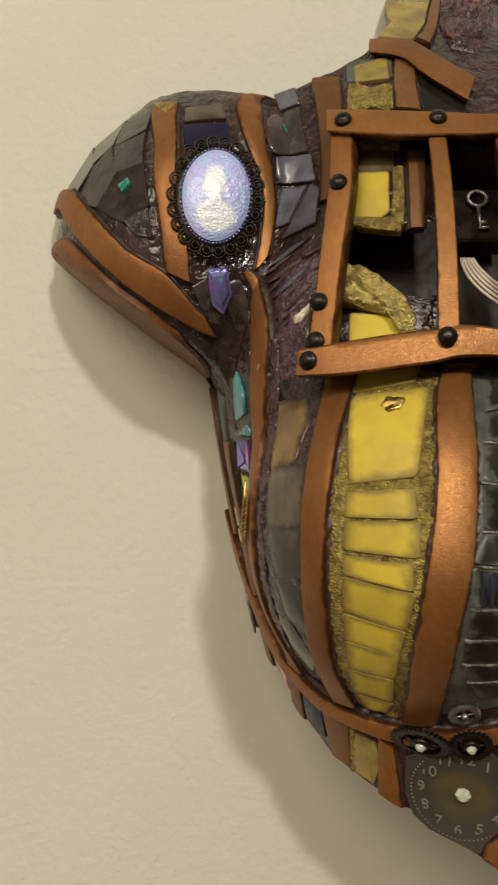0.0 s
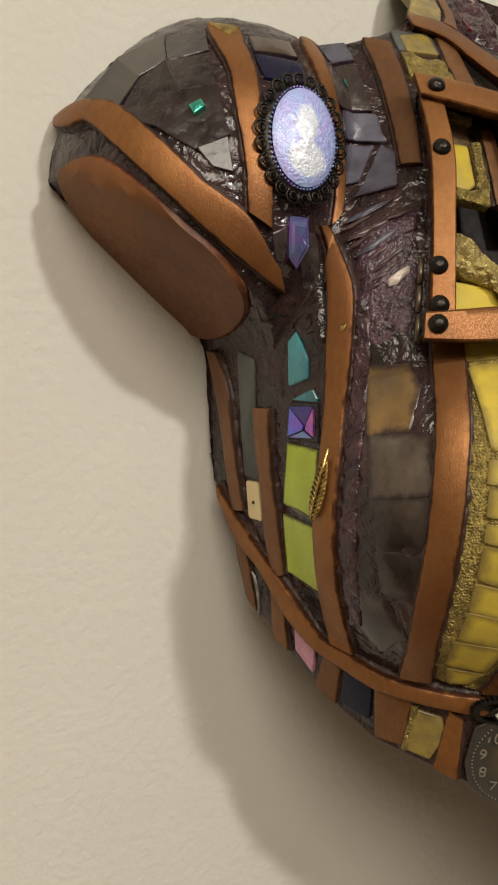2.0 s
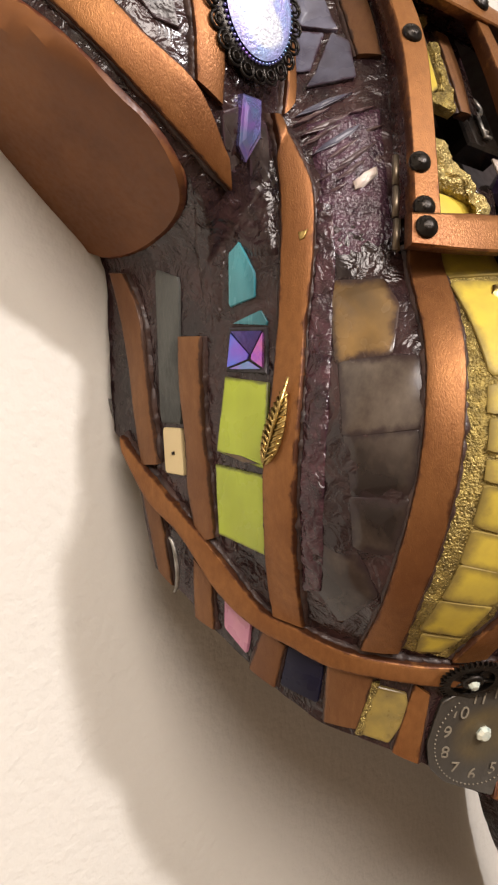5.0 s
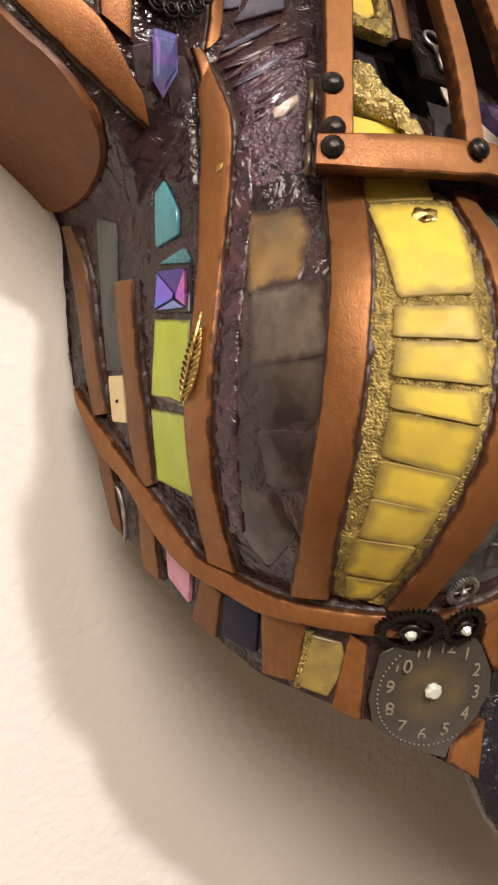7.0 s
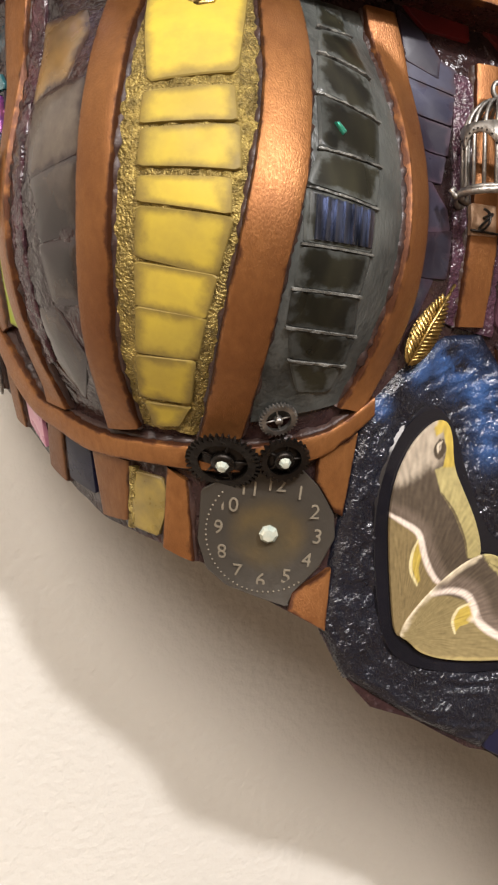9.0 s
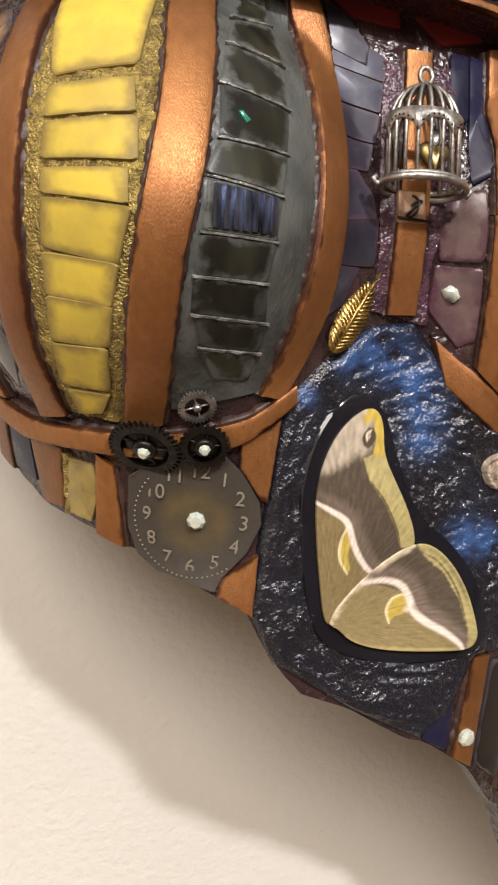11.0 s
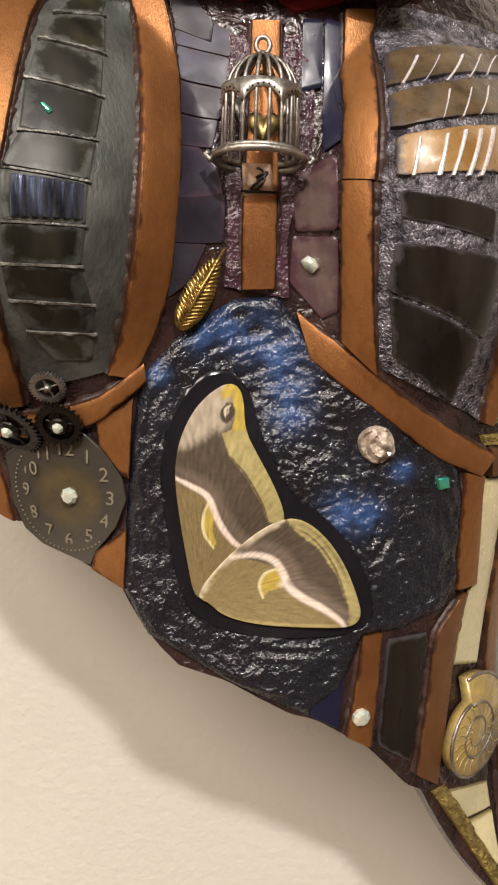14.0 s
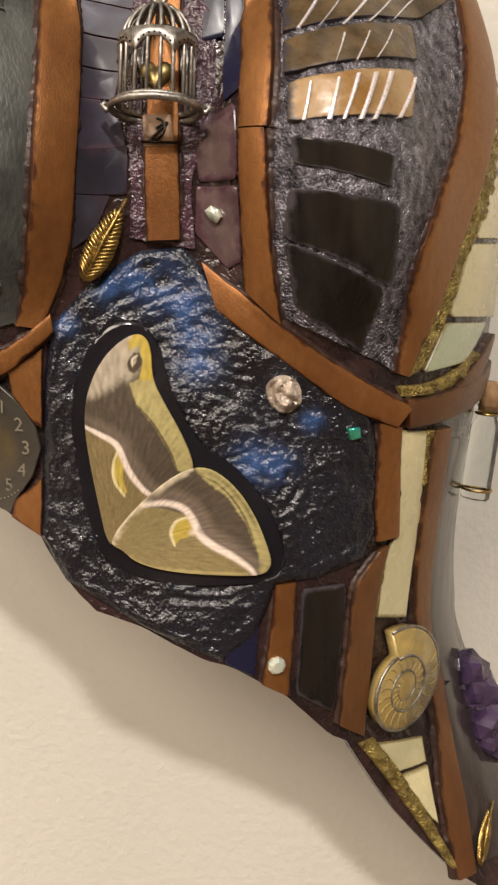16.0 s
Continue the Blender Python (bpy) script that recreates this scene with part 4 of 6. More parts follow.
strap([(39.2, -42), (39.3, -69.6), (40.6, -107.8), (45.9, -149), (45.9, -186.3), (46.7, -214.9)], [(42.7, -42), (43.9, -71.9), (44.7, -112.1), (48.6, -140.7), (49.7, -182.7), (49.3, -214.1)], COPPER_DARK, 2.6, "thin brown strap at the waist")
strap([(19.9, -87.9), (19.5, -105.1), (18.8, -121.1)], [(22.3, -87.7), (22.2, -106.2), (22.1, -126.6)], COPPER, 2.0)

# leather pad over the cut of the arm
tile("leather_pad", [(-77.2, 156.2), (-73.1, 160.3), (-68.8, 160.6), (-63.9, 150.5), (-59.7, 138), (-56, 128.3), (-54, 116.6), (-56.6, 109.6), (-65.7, 102.1), (-75.9, 102.2), (-82, 113.6), (-81, 132.5), (-79.8, 147.6)], LEATHER, sculpture, h=2.0, dome_mm=1.6, round_off=2, step=2.5, edge=1.2, label="smooth brown leather pad on the arm stump")


def tiles(name, mat, parent, *outlines, **k):
    for o in outlines:
        tile(name, o, mat, parent, **k)


# glass on the dome
tiles("glass_tile", YELLOW, gold_bed,
      [(-27.2, 108), (-19.2, 111.3), (-19.8, 99.1), (-26.8, 95.9)], [(-26.4, 93.1), (-18.3, 95.5), (-19, 70.4), (-24.9, 67.9)],
      [(-25.1, 64), (-19.2, 65.4), (-18.9, 57.4), (-25.2, 56.9)], [(-25, 55.1), (-18.7, 56.1), (-18.5, 46.5), (-25.1, 47.2)], [(-25.1, 44.6), (-19.1, 44.2), (-19, 36.8), (-25.1, 39.4)],
      [(-25.1, 37.8), (-18.8, 35.5), (-19.7, 23.7), (-25.3, 27.6)], [(-25.3, 25.8), (-19.7, 23.3), (-20.4, 14.3), (-25.4, 16.9)], [(-25.4, 16), (-20.4, 13.9), (-21, 4.8), (-25.7, 6.1)],
      [(-25.8, 4.8), (-21.2, 4), (-21.6, -6.3), (-26, -5.1)], [(-25.6, -7), (-21.6, -7.8), (-22.6, -12.9), (-25, -13.4)], h=2.0, tilt=0.25, dome_mm=0.0, grow=1.1, smear=6.5, step=1.4)
GREEN_OUTLINES = ([(-10.8, 99.8), (-7.9, 100.8), (-8.1, 91.4), (-11.6, 89.5)], [(-11.6, 87.8), (-7.8, 90), (-7.3, 77.9), (-12, 80)], [(-12.2, 78), (-7.4, 75.8), (-7.3, 64.8), (-12.5, 67.9)], [(-12.6, 66.3), (-7.2, 63.2), (-7.4, 53.1), (-12.5, 54.1)], [(-12.5, 52.7), (-7.4, 51.7), (-7.7, 42.7), (-13.5, 45.1)],
      [(-13.6, 43.6), (-7.8, 41.2), (-7.9, 31.8), (-13.3, 32.2)], [(-13.4, 30.9), (-7.9, 30.6), (-8.4, 22), (-13.7, 22.2)], [(-13.8, 21), (-8.4, 20.8), (-8, 12.5), (-13.9, 13.6)], [(-13.8, 12.3), (-7.9, 11.3), (-8.3, 5), (-13.3, 5.8)], [(-13.2, 4.5), (-8.3, 3.8), (-8.9, -2.6), (-12.1, -2.6)])
tiles("glass_tile", GREEN_GLASS, grey_bed, *GREEN_OUTLINES, h=1.5, tilt=0.2, dome_mm=0.0, grow=1.1, smear=4.8, step=1.4, edge=0.5)
for (_, _, low_r, low_l), (top_l, top_r, _, _) in zip(GREEN_OUTLINES, GREEN_OUTLINES[1:]):
    (ul, vl), (ur, vr) = ((low_l[0] + top_l[0]) / 2 - 0.4, (low_l[1] + top_l[1]) / 2), ((low_r[0] + top_r[0]) / 2 + 0.4, (low_r[1] + top_r[1]) / 2)
    band("joint", [(ul, vl + 0.32), (ur, vr + 0.32)], [(ul, vl - 0.32), (ur, vr - 0.32)], SEAM, grey_bed, h=1.75, lump=0.5, lump_size=0.002, across=2, sink=0.4, step=0.8)
tiles("smoky_tile", SMOKE, smoke_bed,
      [(-36.3, 47.9), (-30.8, 50.9), (-30.8, 35.2), (-35.2, 33)],
      [(-35.3, 30.9), (-30.9, 32), (-31.3, 17.2), (-34.4, 17.5)], [(-37, 15.6), (-34.3, 15.2), (-31.7, 4), (-33.7, -6.9), (-36.7, 2.6)], h=0.9, tilt=0.3, dome_mm=0.6, grow=1.16, step=1.5, smear=6.0)
tile("pale_smoky_tile", [(-37.2, 68.7), (-31, 71.1), (-30.7, 52.7), (-36.5, 48.8)], PALE_SMOKE, smoke_bed, h=1.1, dome_mm=0.4, grow=1.1, smear=5.5, step=1.5, label="pale grey opaque glass tile")
tile("smoky_tile", [(-38.4, 91.9), (-33.2, 93.3), (-32.1, 86.4), (-33.1, 72.5), (-37.4, 69.3)], TAN_GLASS, smoke_bed, h=1.1, dome_mm=1.2, grow=1.12, step=1.5, smear=5.5, label="honey-coloured translucent tile")

# flank
tile("teal_shell", [(-50.6, 100.8), (-49.4, 104.3), (-47.1, 94.8), (-46.8, 87.4), (-50, 84.2)], TEAL, sculpture, h=1.4, label="teal shell shard")
tile("teal_shell", [(-49.5, 79.4), (-46, 83.8), (-45.1, 80.4), (-45.2, 79.2)], TEAL, sculpture, h=1.2, label="pale blue shell shard")
tiles("lime_tile", LIME, sculpture, [(-50, 63.3), (-44.3, 62), (-43.6, 36), (-50.5, 39.7)], [(-50.6, 35.5), (-43.6, 34.3), (-42.8, 9.3), (-49.8, 12.6)], h=1.3, round_off=0, label="flat lime green glass tile")
tile("grey_panel", [(-62.5, 97.2), (-58, 94), (-56.6, 47.2), (-60.6, 47.1)], GREY_GROUT, sculpture, h=0.8)
tile("dark_sliver", [(-49.4, 39.7), (-46.7, 39.3), (-44.2, 37.5), (-46.4, 37.2)], BROWN_GLASS, sculpture, h=1.6, round_off=0)
card = tile("ivory_plate", [(-59.8, 45.7), (-56.4, 45.9), (-55.7, 30.4), (-59.2, 30.6)], IVORY, sculpture, h=1.6, label="small ivory plate")
tile("pink_tile", [(-48.4, -7.9), (-44, -13.6), (-44.4, -26.8), (-48.2, -19.1)], PINK, sculpture, h=1.4, label="pink glass tile")
tile("purple_tile", [(-38.8, -20.4), (-34.2, -23.4), (-34.1, -38.3), (-39.2, -34.8)], NAVY, sculpture, h=1.2)
tile("yellow_tile", [(-27.9, -28.2), (-24.5, -29.4), (-23.5, -36.1), (-25, -47.6), (-28.6, -45.8)], DULL_YELLOW, sculpture, h=1.3, label="yellow glass tile under the belt")
band("gold_seam", [(-28.5, -26.9), (-29.1, -45.7)], [(-27.6, -27.2), (-28.2, -46.4)], GOLD_GROUT, sculpture, h=1.4, lump=0.9, lump_size=0.002)
tile("gold_chip", [(-23, 90.5), (-22.5, 93), (-20.4, 92.3), (-20.8, 89.6), (-22.1, 88.6)], GOLD, sculpture, h=2.9, round_off=0, tilt=1.2, lump=0.7, lump_size=0.002, step=0.8, label="gold leaf flake")
tile("gold_chip", [(-42.4, 106.2), (-41.3, 107.3), (-41.6, 104.5), (-42.1, 103.7)], GOLD, sculpture, h=3.6, round_off=0, label="gold leaf flake")

# arm: shards between the straps
tiles("smoky_shard", SMOKE, sculpture,
      [(-74, 183.9), (-73.2, 199.2), (-67.3, 188.5), (-67.9, 176)], [(-73.4, 201.1), (-69.1, 209.1), (-65.2, 194.9), (-67.2, 189.4)], h=1.4, tilt=0.25, dome_mm=0.0, round_off=0, grow=1.12, flat=True)
tiles("smoky_shard", MAUVE, sculpture,
      [(-68, 207.7), (-63.9, 210), (-61.5, 200.1), (-64.9, 195.8)], [(-66.7, 187.3), (-64.9, 193.4), (-61.6, 181.5), (-62.9, 169.6), (-67.3, 174.4)], [(-64.6, 194.2), (-61, 198), (-58.3, 184.3), (-61.4, 182.4)], [(-61.2, 180.6), (-58, 183), (-56, 167.3), (-58.7, 162.3), (-62.4, 168.7)], [(-58.3, 161.5), (-55.9, 165.7), (-55.1, 155.1), (-56.8, 156.2)], h=1.2, tilt=0.4, dome_mm=0.0, round_off=0, grow=1.12, flat=True)
tile("grey_shard", [(-59, 209.6), (-54.9, 210.3), (-52.6, 202.5), (-56.8, 201.6)], SMOKE, sculpture, h=1.3, tilt=0.3, round_off=0)
tile("navy_tile", [(-56.5, 200.3), (-52, 200.7), (-49.7, 189.9), (-54.1, 189.9)], NAVY, sculpture, h=1.2, round_off=0)
tile("mauve_panel", [(-51, 208.7), (-46.3, 210.5), (-41.4, 188.1), (-46.6, 187.7)], MAUVE, sculpture, h=1.3)
tiles("lilac_tile", PALE_LILAC, sculpture,
      [(-56.1, 220.7), (-49.8, 221), (-46.6, 211.7), (-51.5, 210.3)], [(-46.4, 186.9), (-40.8, 186.9), (-38.6, 175.2), (-45.2, 175.2)], [(-44.9, 173.4), (-40.3, 174.1), (-42, 159.4), (-44.4, 158)], [(-39.5, 174.4), (-37.4, 171.5), (-36.6, 158), (-42.6, 153.4), (-41.4, 158.8)], h=1.4, tilt=0.4)
for (au, av), (bu, bv), wide in zip([(-43.9, 143.4), (-44.1, 140.1), (-43.1, 136.6), (-43.3, 133.3), (-41.7, 130.7), (-40.9, 127.4), (-39.6, 125.3), (-40.7, 122.9), (-38.8, 122.5), (-39.8, 118.9), (-37.5, 145.1), (-36.5, 138.8)], [(-37, 153.1), (-39.4, 147.7), (-36.2, 147.2), (-37.5, 143), (-34.7, 145.1), (-36.1, 137.8), (-33.8, 137.9), (-37, 129.4), (-34.7, 133.1), (-37.3, 122.9), (-34.1, 149.8), (-33.4, 142.7)], (2.6, 1.6, 2.4, 1.5, 2.8, 1.6, 2.2, 1.6, 2.0, 1.8, 1.4, 1.6)):
    across = np.array([-(bv - av), (bu - au) * SPAN])
    across = across / np.linalg.norm(across) * wide / 2
    lean = lambda k, side: (au + (bu - au) * k + side * across[0] / SPAN, av + (bv - av) * k + side * across[1])
    tile("quartz_splinter", [(au, av), lean(0.35, -1), lean(0.8, -0.6), (bu, bv), lean(0.65, 0.9), lean(0.2, 0.7)], PALE_LILAC if wide > 2.5 else MAUVE_TILE, sculpture, h=0.9, dome_mm=0.7, tilt=0.9, round_off=0, smooth=False)
tile("quartz_splinter", [(-37.4, 122.5), (-35.7, 127), (-33.7, 130.3), (-33.5, 127.1), (-35.7, 120.5), (-37, 119.3)], BRIGHT_CARD, sculpture, h=1.8, dome_mm=0.8, round_off=0, lump=0.8, lump_size=0.003, label="white quartz splinter", step=0.8, grow=0.72)
field("plum_resin", [(-51.4, 140), (-47.8, 142.1), (-46.4, 124.9), (-44.6, 100.2), (-47.9, 100.1), (-51.8, 108.1), (-51.9, 123.1)], RESIN, sculpture, h=0.8, lump=1.0, lump_size=0.004, label="crinkled plum resin")
field("plum_resin", [(-42.7, 141.2), (-33.6, 149.4), (-32.2, 108.9), (-36.2, 100.7), (-38.9, 104.5), (-40.8, 124.5)], PURPLE_GROUT, sculpture, h=0.6, lump=1.1, lump_size=0.0035, label="crinkled plum resin")
field("plum_resin", [(-53.2, 119.4), (-50.2, 128.4), (-46, 116.9), (-45.1, 102.8), (-51.4, 105.1), (-51.2, 79.6), (-53.5, 79.5), (-55.7, 102.6)], RESIN, sculpture, h=0.6, lump=0.9, lump_size=0.004, label="crinkled plum resin")
field("plum_resin", [(-40.7, 119), (-34.8, 117.6), (-31.1, 110.8), (-33.9, 103.7), (-38.8, 96.6), (-40.1, 103.3)], PURPLE_GROUT, sculpture, h=0.5, lump=0.9, lump_size=0.0035, label="crinkled plum resin")
tile("violet_crystal", [(-49.9, 143), (-48.3, 143.5), (-48.3, 133.9), (-49.6, 126.3), (-50.2, 129.6)], FILM_VIOLET, sculpture, h=2.6, dome_mm=1.6, round_off=0, label="violet crystal under the cameo", smooth=False)
tile("gold_tip", [(-64.2, 212.7), (-60.2, 211), (-60.1, 205.4)], GOLD, sculpture, h=3.2, round_off=0)
tile("opal_chip_and_glint", [(-48, 201.4), (-47.5, 201.7), (-46.5, 198.3), (-46.6, 196.6)], FILM_GREEN, sculpture, h=2.6, round_off=0)
tile("opal_chip_and_glint", [(-60, 175.8), (-59, 178.2), (-58.4, 175.7), (-59.2, 172.6)], FILM_GREEN, sculpture, h=2.4, round_off=0)
tiles("mauve_shard", MAUVE, sculpture, [(-51.5, 136.6), (-50.1, 139.6), (-49.4, 124.9), (-51, 120.5)], [(-49.3, 138.3), (-47.3, 139.3), (-46.3, 122.2), (-48.8, 119.5)], h=0.9, lump=0.8, lump_size=0.004, tilt=0.5)

# neck and cage surround
tile("pale_tile", [(-39.4, 228.7), (-32.6, 233.7), (-29.7, 220.4), (-37.1, 219)], DULL_YELLOW, sculpture, h=1.2, label="straw glass tile at the neck")
tile("neck_tile", [(-50.5, 276.1), (-28.5, 279.6), (-25.6, 254.4), (-27.6, 243), (-38.2, 245.4), (-38.0, 255.5)], DULL_YELLOW, sculpture, h=1.5, dome_mm=0.6, label="dull yellow glass tile wrapping the neck")
tiles("yellow_tile", YELLOW, sculpture, [(-31.8, 176.9), (-25.7, 177), (-24.8, 160.8), (-25.9, 158.4), (-29.7, 158.7), (-31, 162.3)], [(-28.8, 124.2), (-22, 122.4), (-21.5, 111.1), (-28.3, 110.1)], h=1.5, dome_mm=0.6)
tile("olive_tile", [(-32.9, 186.6), (-25.4, 186.6), (-25, 177), (-32.2, 177)], BROWN_GLASS, sculpture, h=0.9)
band("gold_frame", [(-38.3, 218.6), (-34, 216.6), (-28.8, 217.9)], [(-36.2, 205.1), (-32.5, 205.2), (-27.1, 204.4)], GOLD_GROUT, sculpture, h=1.6, lump=1.6, lump_size=0.004, across=10)
band("gold_frame", [(-33.8, 190.2), (-30.1, 189.8), (-24.7, 189.6)], [(-33.5, 186.7), (-29.9, 186.1), (-24.6, 186.4)], GOLD_GROUT, sculpture, h=2.4, lump=1.2, lump_size=0.003)
band("gold_frame", [(-25.3, 177.9), (-24.7, 168.6), (-24.6, 157.5)], [(-23.5, 177.9), (-22.9, 168.6), (-22.5, 154.2)], GOLD_GROUT, sculpture, h=2.2, lump=1.5, lump_size=0.003)
band("gold_frame", [(-31.5, 159.8), (-28.4, 158.6), (-23.1, 158.3)], [(-31, 156.6), (-28.2, 154.2), (-22.8, 152.7)], GOLD_GROUT, sculpture, h=2.4, lump=1.6, lump_size=0.003)
tile("gold_lump", [(-30.7, 141.7), (-28.5, 140.2), (-25.3, 136.3), (-21.7, 129), (-20, 121), (-20, 113.7), (-21.7, 114.8), (-22.5, 121.2), (-25.6, 123.7), (-28, 125.8), (-30.1, 126.3)], GOLD_FOIL, sculpture, h=3.6, dome_mm=2.2, lump=3.2, lump_size=0.0055, step=1.0, label="crumpled lump of gold leaf")
strap([(-46.7, 223.3), (-42, 205.3), (-38.8, 186), (-36.6, 166)], [(-40.6, 222), (-37.3, 205.6), (-34.9, 187), (-33.4, 167)], COPPER_DARK, 2.0)
strap([(-27.6, 280), (-24.8, 254), (-26.6, 244)], [(-21.5, 280.5), (-20.6, 254), (-22, 240)], COPPER_DARK, 2.0)
strap([(-30.6, 232.6), (-26.6, 204.7)], [(-25.5, 232.6), (-21.6, 203.4)], COPPER_DARK, 2.0)
strap([(-23.2, 184.7), (-22.4, 170.9), (-21.6, 154.1)], [(-20.2, 184.7), (-19.6, 170.9), (-19.5, 154.1)], COPPER_DARK, 2.0)
strap([(-38.1, 244), (-27.5, 242.5), (-17.9, 231), (-10, 220.1)], [(-36, 234.9), (-27.7, 231), (-20.6, 219.7), (-12.2, 207.5)], COPPER, 6.0, "copper strap across the neck", put=out)
tiles("red_tile", RED_GLASS, sculpture, [(-0.4, 107.5), (8, 107.6), (8, 99.4), (2.5, 100.7)], [(8.6, 106.4), (14.4, 106.3), (18.1, 99.8), (12.9, 96.3)], h=1.2)
tile("lilac_tile", [(-0.8, 105.7), (2.1, 100.2), (4.3, 92.7), (4, 86.7), (-0.1, 90.8)], LILAC, sculpture, h=1.0)

field("neck_resin", [(-23.3, 280.3), (15, 280.7), (-7.2, 235.4), (-15.4, 238.7), (-20.1, 253.4)], MAROON_RESIN, sculpture, h=1.6, lump=2.0, lump_size=0.005, label="lumpy dark maroon resin at the neck")
tiles("red_tile", RED_GLASS, sculpture, [(-18.1, 252.5), (-10.8, 249.2), (-12.5, 241.6), (-16.9, 243.9)], [(-5.2, 275.4), (4.8, 274.1), (-3.4, 261.5), (-8.2, 264.1)], h=2.2, tilt=0.5)
# near-black piece laid over the resin below the neck strap
tile("dark_panel", [(-26.1, 231.6), (-20.7, 221.1), (-12, 209), (-11.8, 203.3), (-21, 202.9), (-24, 221)], BLACK_GLASS, sculpture, h=1.0, label="near-black panel at the neck")
tiles("grey_panel", GREY_GROUT, sculpture, [(-41.6, 231.6), (-31.5, 233.7), (-29.2, 221.6), (-38.8, 219.9)], h=0.9)

# a small green glint, put in as a coloured chip
tile("opal_chip_and_glint", [(-11.6, 60.1), (-11.3, 60.5), (-10.6, 58.4), (-10.9, 57.5)], FILM_GREEN, sculpture, h=2.2, round_off=0)

shimmer = tile("shimmer_tile", [(-13.4, 43.4), (-7.8, 41.2), (-7.9, 32), (-13.3, 32.4)], GREEN_GLASS, sculpture, h=1.7, dome_mm=0.0, round_off=0, grow=1.0, label="dark tile with a blue shimmering film")
for k in range(7):
    a = -12.9 + 0.72 * k
    tile("film_ridge", [(a, 42.6 - 0.2 * k), (a + 0.72, 42.4 - 0.2 * k), (a + 0.72, 32.7), (a, 32.8)], SHIMMER, shimmer, h=2.1, dome_mm=0.0, round_off=0, edge=0.02, sink=-1.2, tip=(-1.3, 0.0), step=1.0)

# middle column
tiles("lilac_tile", BLUE_LILAC, sculpture, [(0.3, 97.7), (6, 90.1), (5.7, 83.5), (0.2, 86.8)], [(0.2, 85.6), (5.6, 82.3), (5.1, 74.3), (0.1, 76.8)], h=0.7, tilt=0.1, grow=1.13, smear=4.0)
tiles("lilac_tile", LILAC, sculpture,
      [(0.1, 75.4), (5, 73), (4.5, 65.2), (0, 66.4)], [(0, 65), (4.3, 64.1), (3.6, 56.9), (-0.1, 56.5)], [(-0.1, 55.2), (2.3, 55.7), (4.2, 49.7), (4.6, 44), (-0.2, 41.9)],
      [(-0.3, 40.6), (4.8, 42.9), (4.5, 30.3), (-0.4, 29.9)], [(-0.5, 28.6), (2.8, 28.6), (1.1, 19), (-1, 14.9)], h=0.7, tilt=0.1, grow=1.13, smear=4.0)
tile("navy_tile", [(13.7, 94.4), (15.8, 94.5), (15.3, 74.5), (13.1, 72.8)], NAVY, sculpture, h=1.2)
tiles("mauve_tile", MAUVE_TILE, sculpture, [(11.7, 47.9), (15.7, 54.6), (15.5, 33.1), (12.1, 33.4)], [(11.8, 32.1), (15.5, 31.5), (16.2, 10.9), (14.8, 8.4), (11.4, 18.8)], h=1.0, tilt=0.2, smear=5.0, step=1.5)
tile("navy_tile", [(16, 94.9), (18.4, 93.2), (16.4, 58.7), (14.9, 55.3)], NAVY, sculpture, h=1.2)
tile("enamel_chip", [(6.8, 51.5), (9.8, 51.5), (9.9, 42.6), (6.8, 42.3)], CHIP, sculpture, h=3.1, dome_mm=0.0, label="worn buff enamel chip with a wire scroll")
tile("quartz_heart", [(12.5, 24.8), (13.3, 26.3), (14.2, 25.5), (14.5, 23.2), (13.9, 21.4), (13, 22.7)], CRYSTAL, sculpture, h=2.8, dome_mm=1.2)

# second dome
tile("brown_tile", [(20.9, 83), (43.7, 97.5), (36.9, 85.7), (19.8, 71.4)], BROWN_GLASS, violet_bed, h=1.7)
tile("brown_tile", [(19.7, 69.2), (35.1, 81.8), (33.5, 69.4), (19.1, 58.9)], BROWN_GLASS, violet_bed, h=1.7)
striped = tile("striped_tile", [(19.4, 57), (32, 64.6), (30.1, 49.5), (19, 45.9)], AMBER, violet_bed, h=1.7, label="amber tile with shimmering stripes")
tiles("dark_tile", BLACK_GLASS, violet_bed, [(19.4, 42.1), (27.4, 38.2), (27.3, 30.1), (19.6, 35.2)], [(19.4, 28.4), (28.4, 25.3), (29.5, 3.8), (19.3, 16.6)], [(19.5, 14.7), (28.7, 2.6), (28.2, -15.3), (21.2, -1.9)], h=1.4, tilt=0.2, grow=1.06, smear=3.0, step=1.5)
for low, high in (([(20, 46), (20.8, 56.1)], [(20.3, 46), (21, 56.1)]), ([(21.7, 46), (22.8, 57.1)], [(22.1, 46), (23.1, 57.2)]), ([(22.8, 46.1), (24.4, 58.6)], [(23.1, 46.1), (24.8, 58.7)]),
                  ([(24.1, 46.3), (26, 59.6)], [(24.5, 46.4), (26.5, 59.8)]), ([(25.3, 46.6), (27.7, 60.8)], [(25.7, 46.8), (28.3, 61.2)]), ([(27.9, 48.2), (31.3, 61.8)], [(28.4, 48.5), (31.9, 62.4)])):
    band("stripe", low, high, FILM_STRIPE, sculpture, h=2.1, sink=0.2, step=1.5)
for low, high in (([(22.9, 61.7), (24.2, 70.3)], [(23, 61.7), (24.4, 70.3)]), ([(24.6, 62.6), (26.7, 72.1)], [(24.8, 62.6), (26.9, 72.3)]), ([(26.6, 64.1), (29.9, 75)], [(26.8, 64.2), (30.2, 75.3)])):
    band("stripe", low, high, FILM_STRIPE, sculpture, h=1.9, sink=0.2, step=1.5)
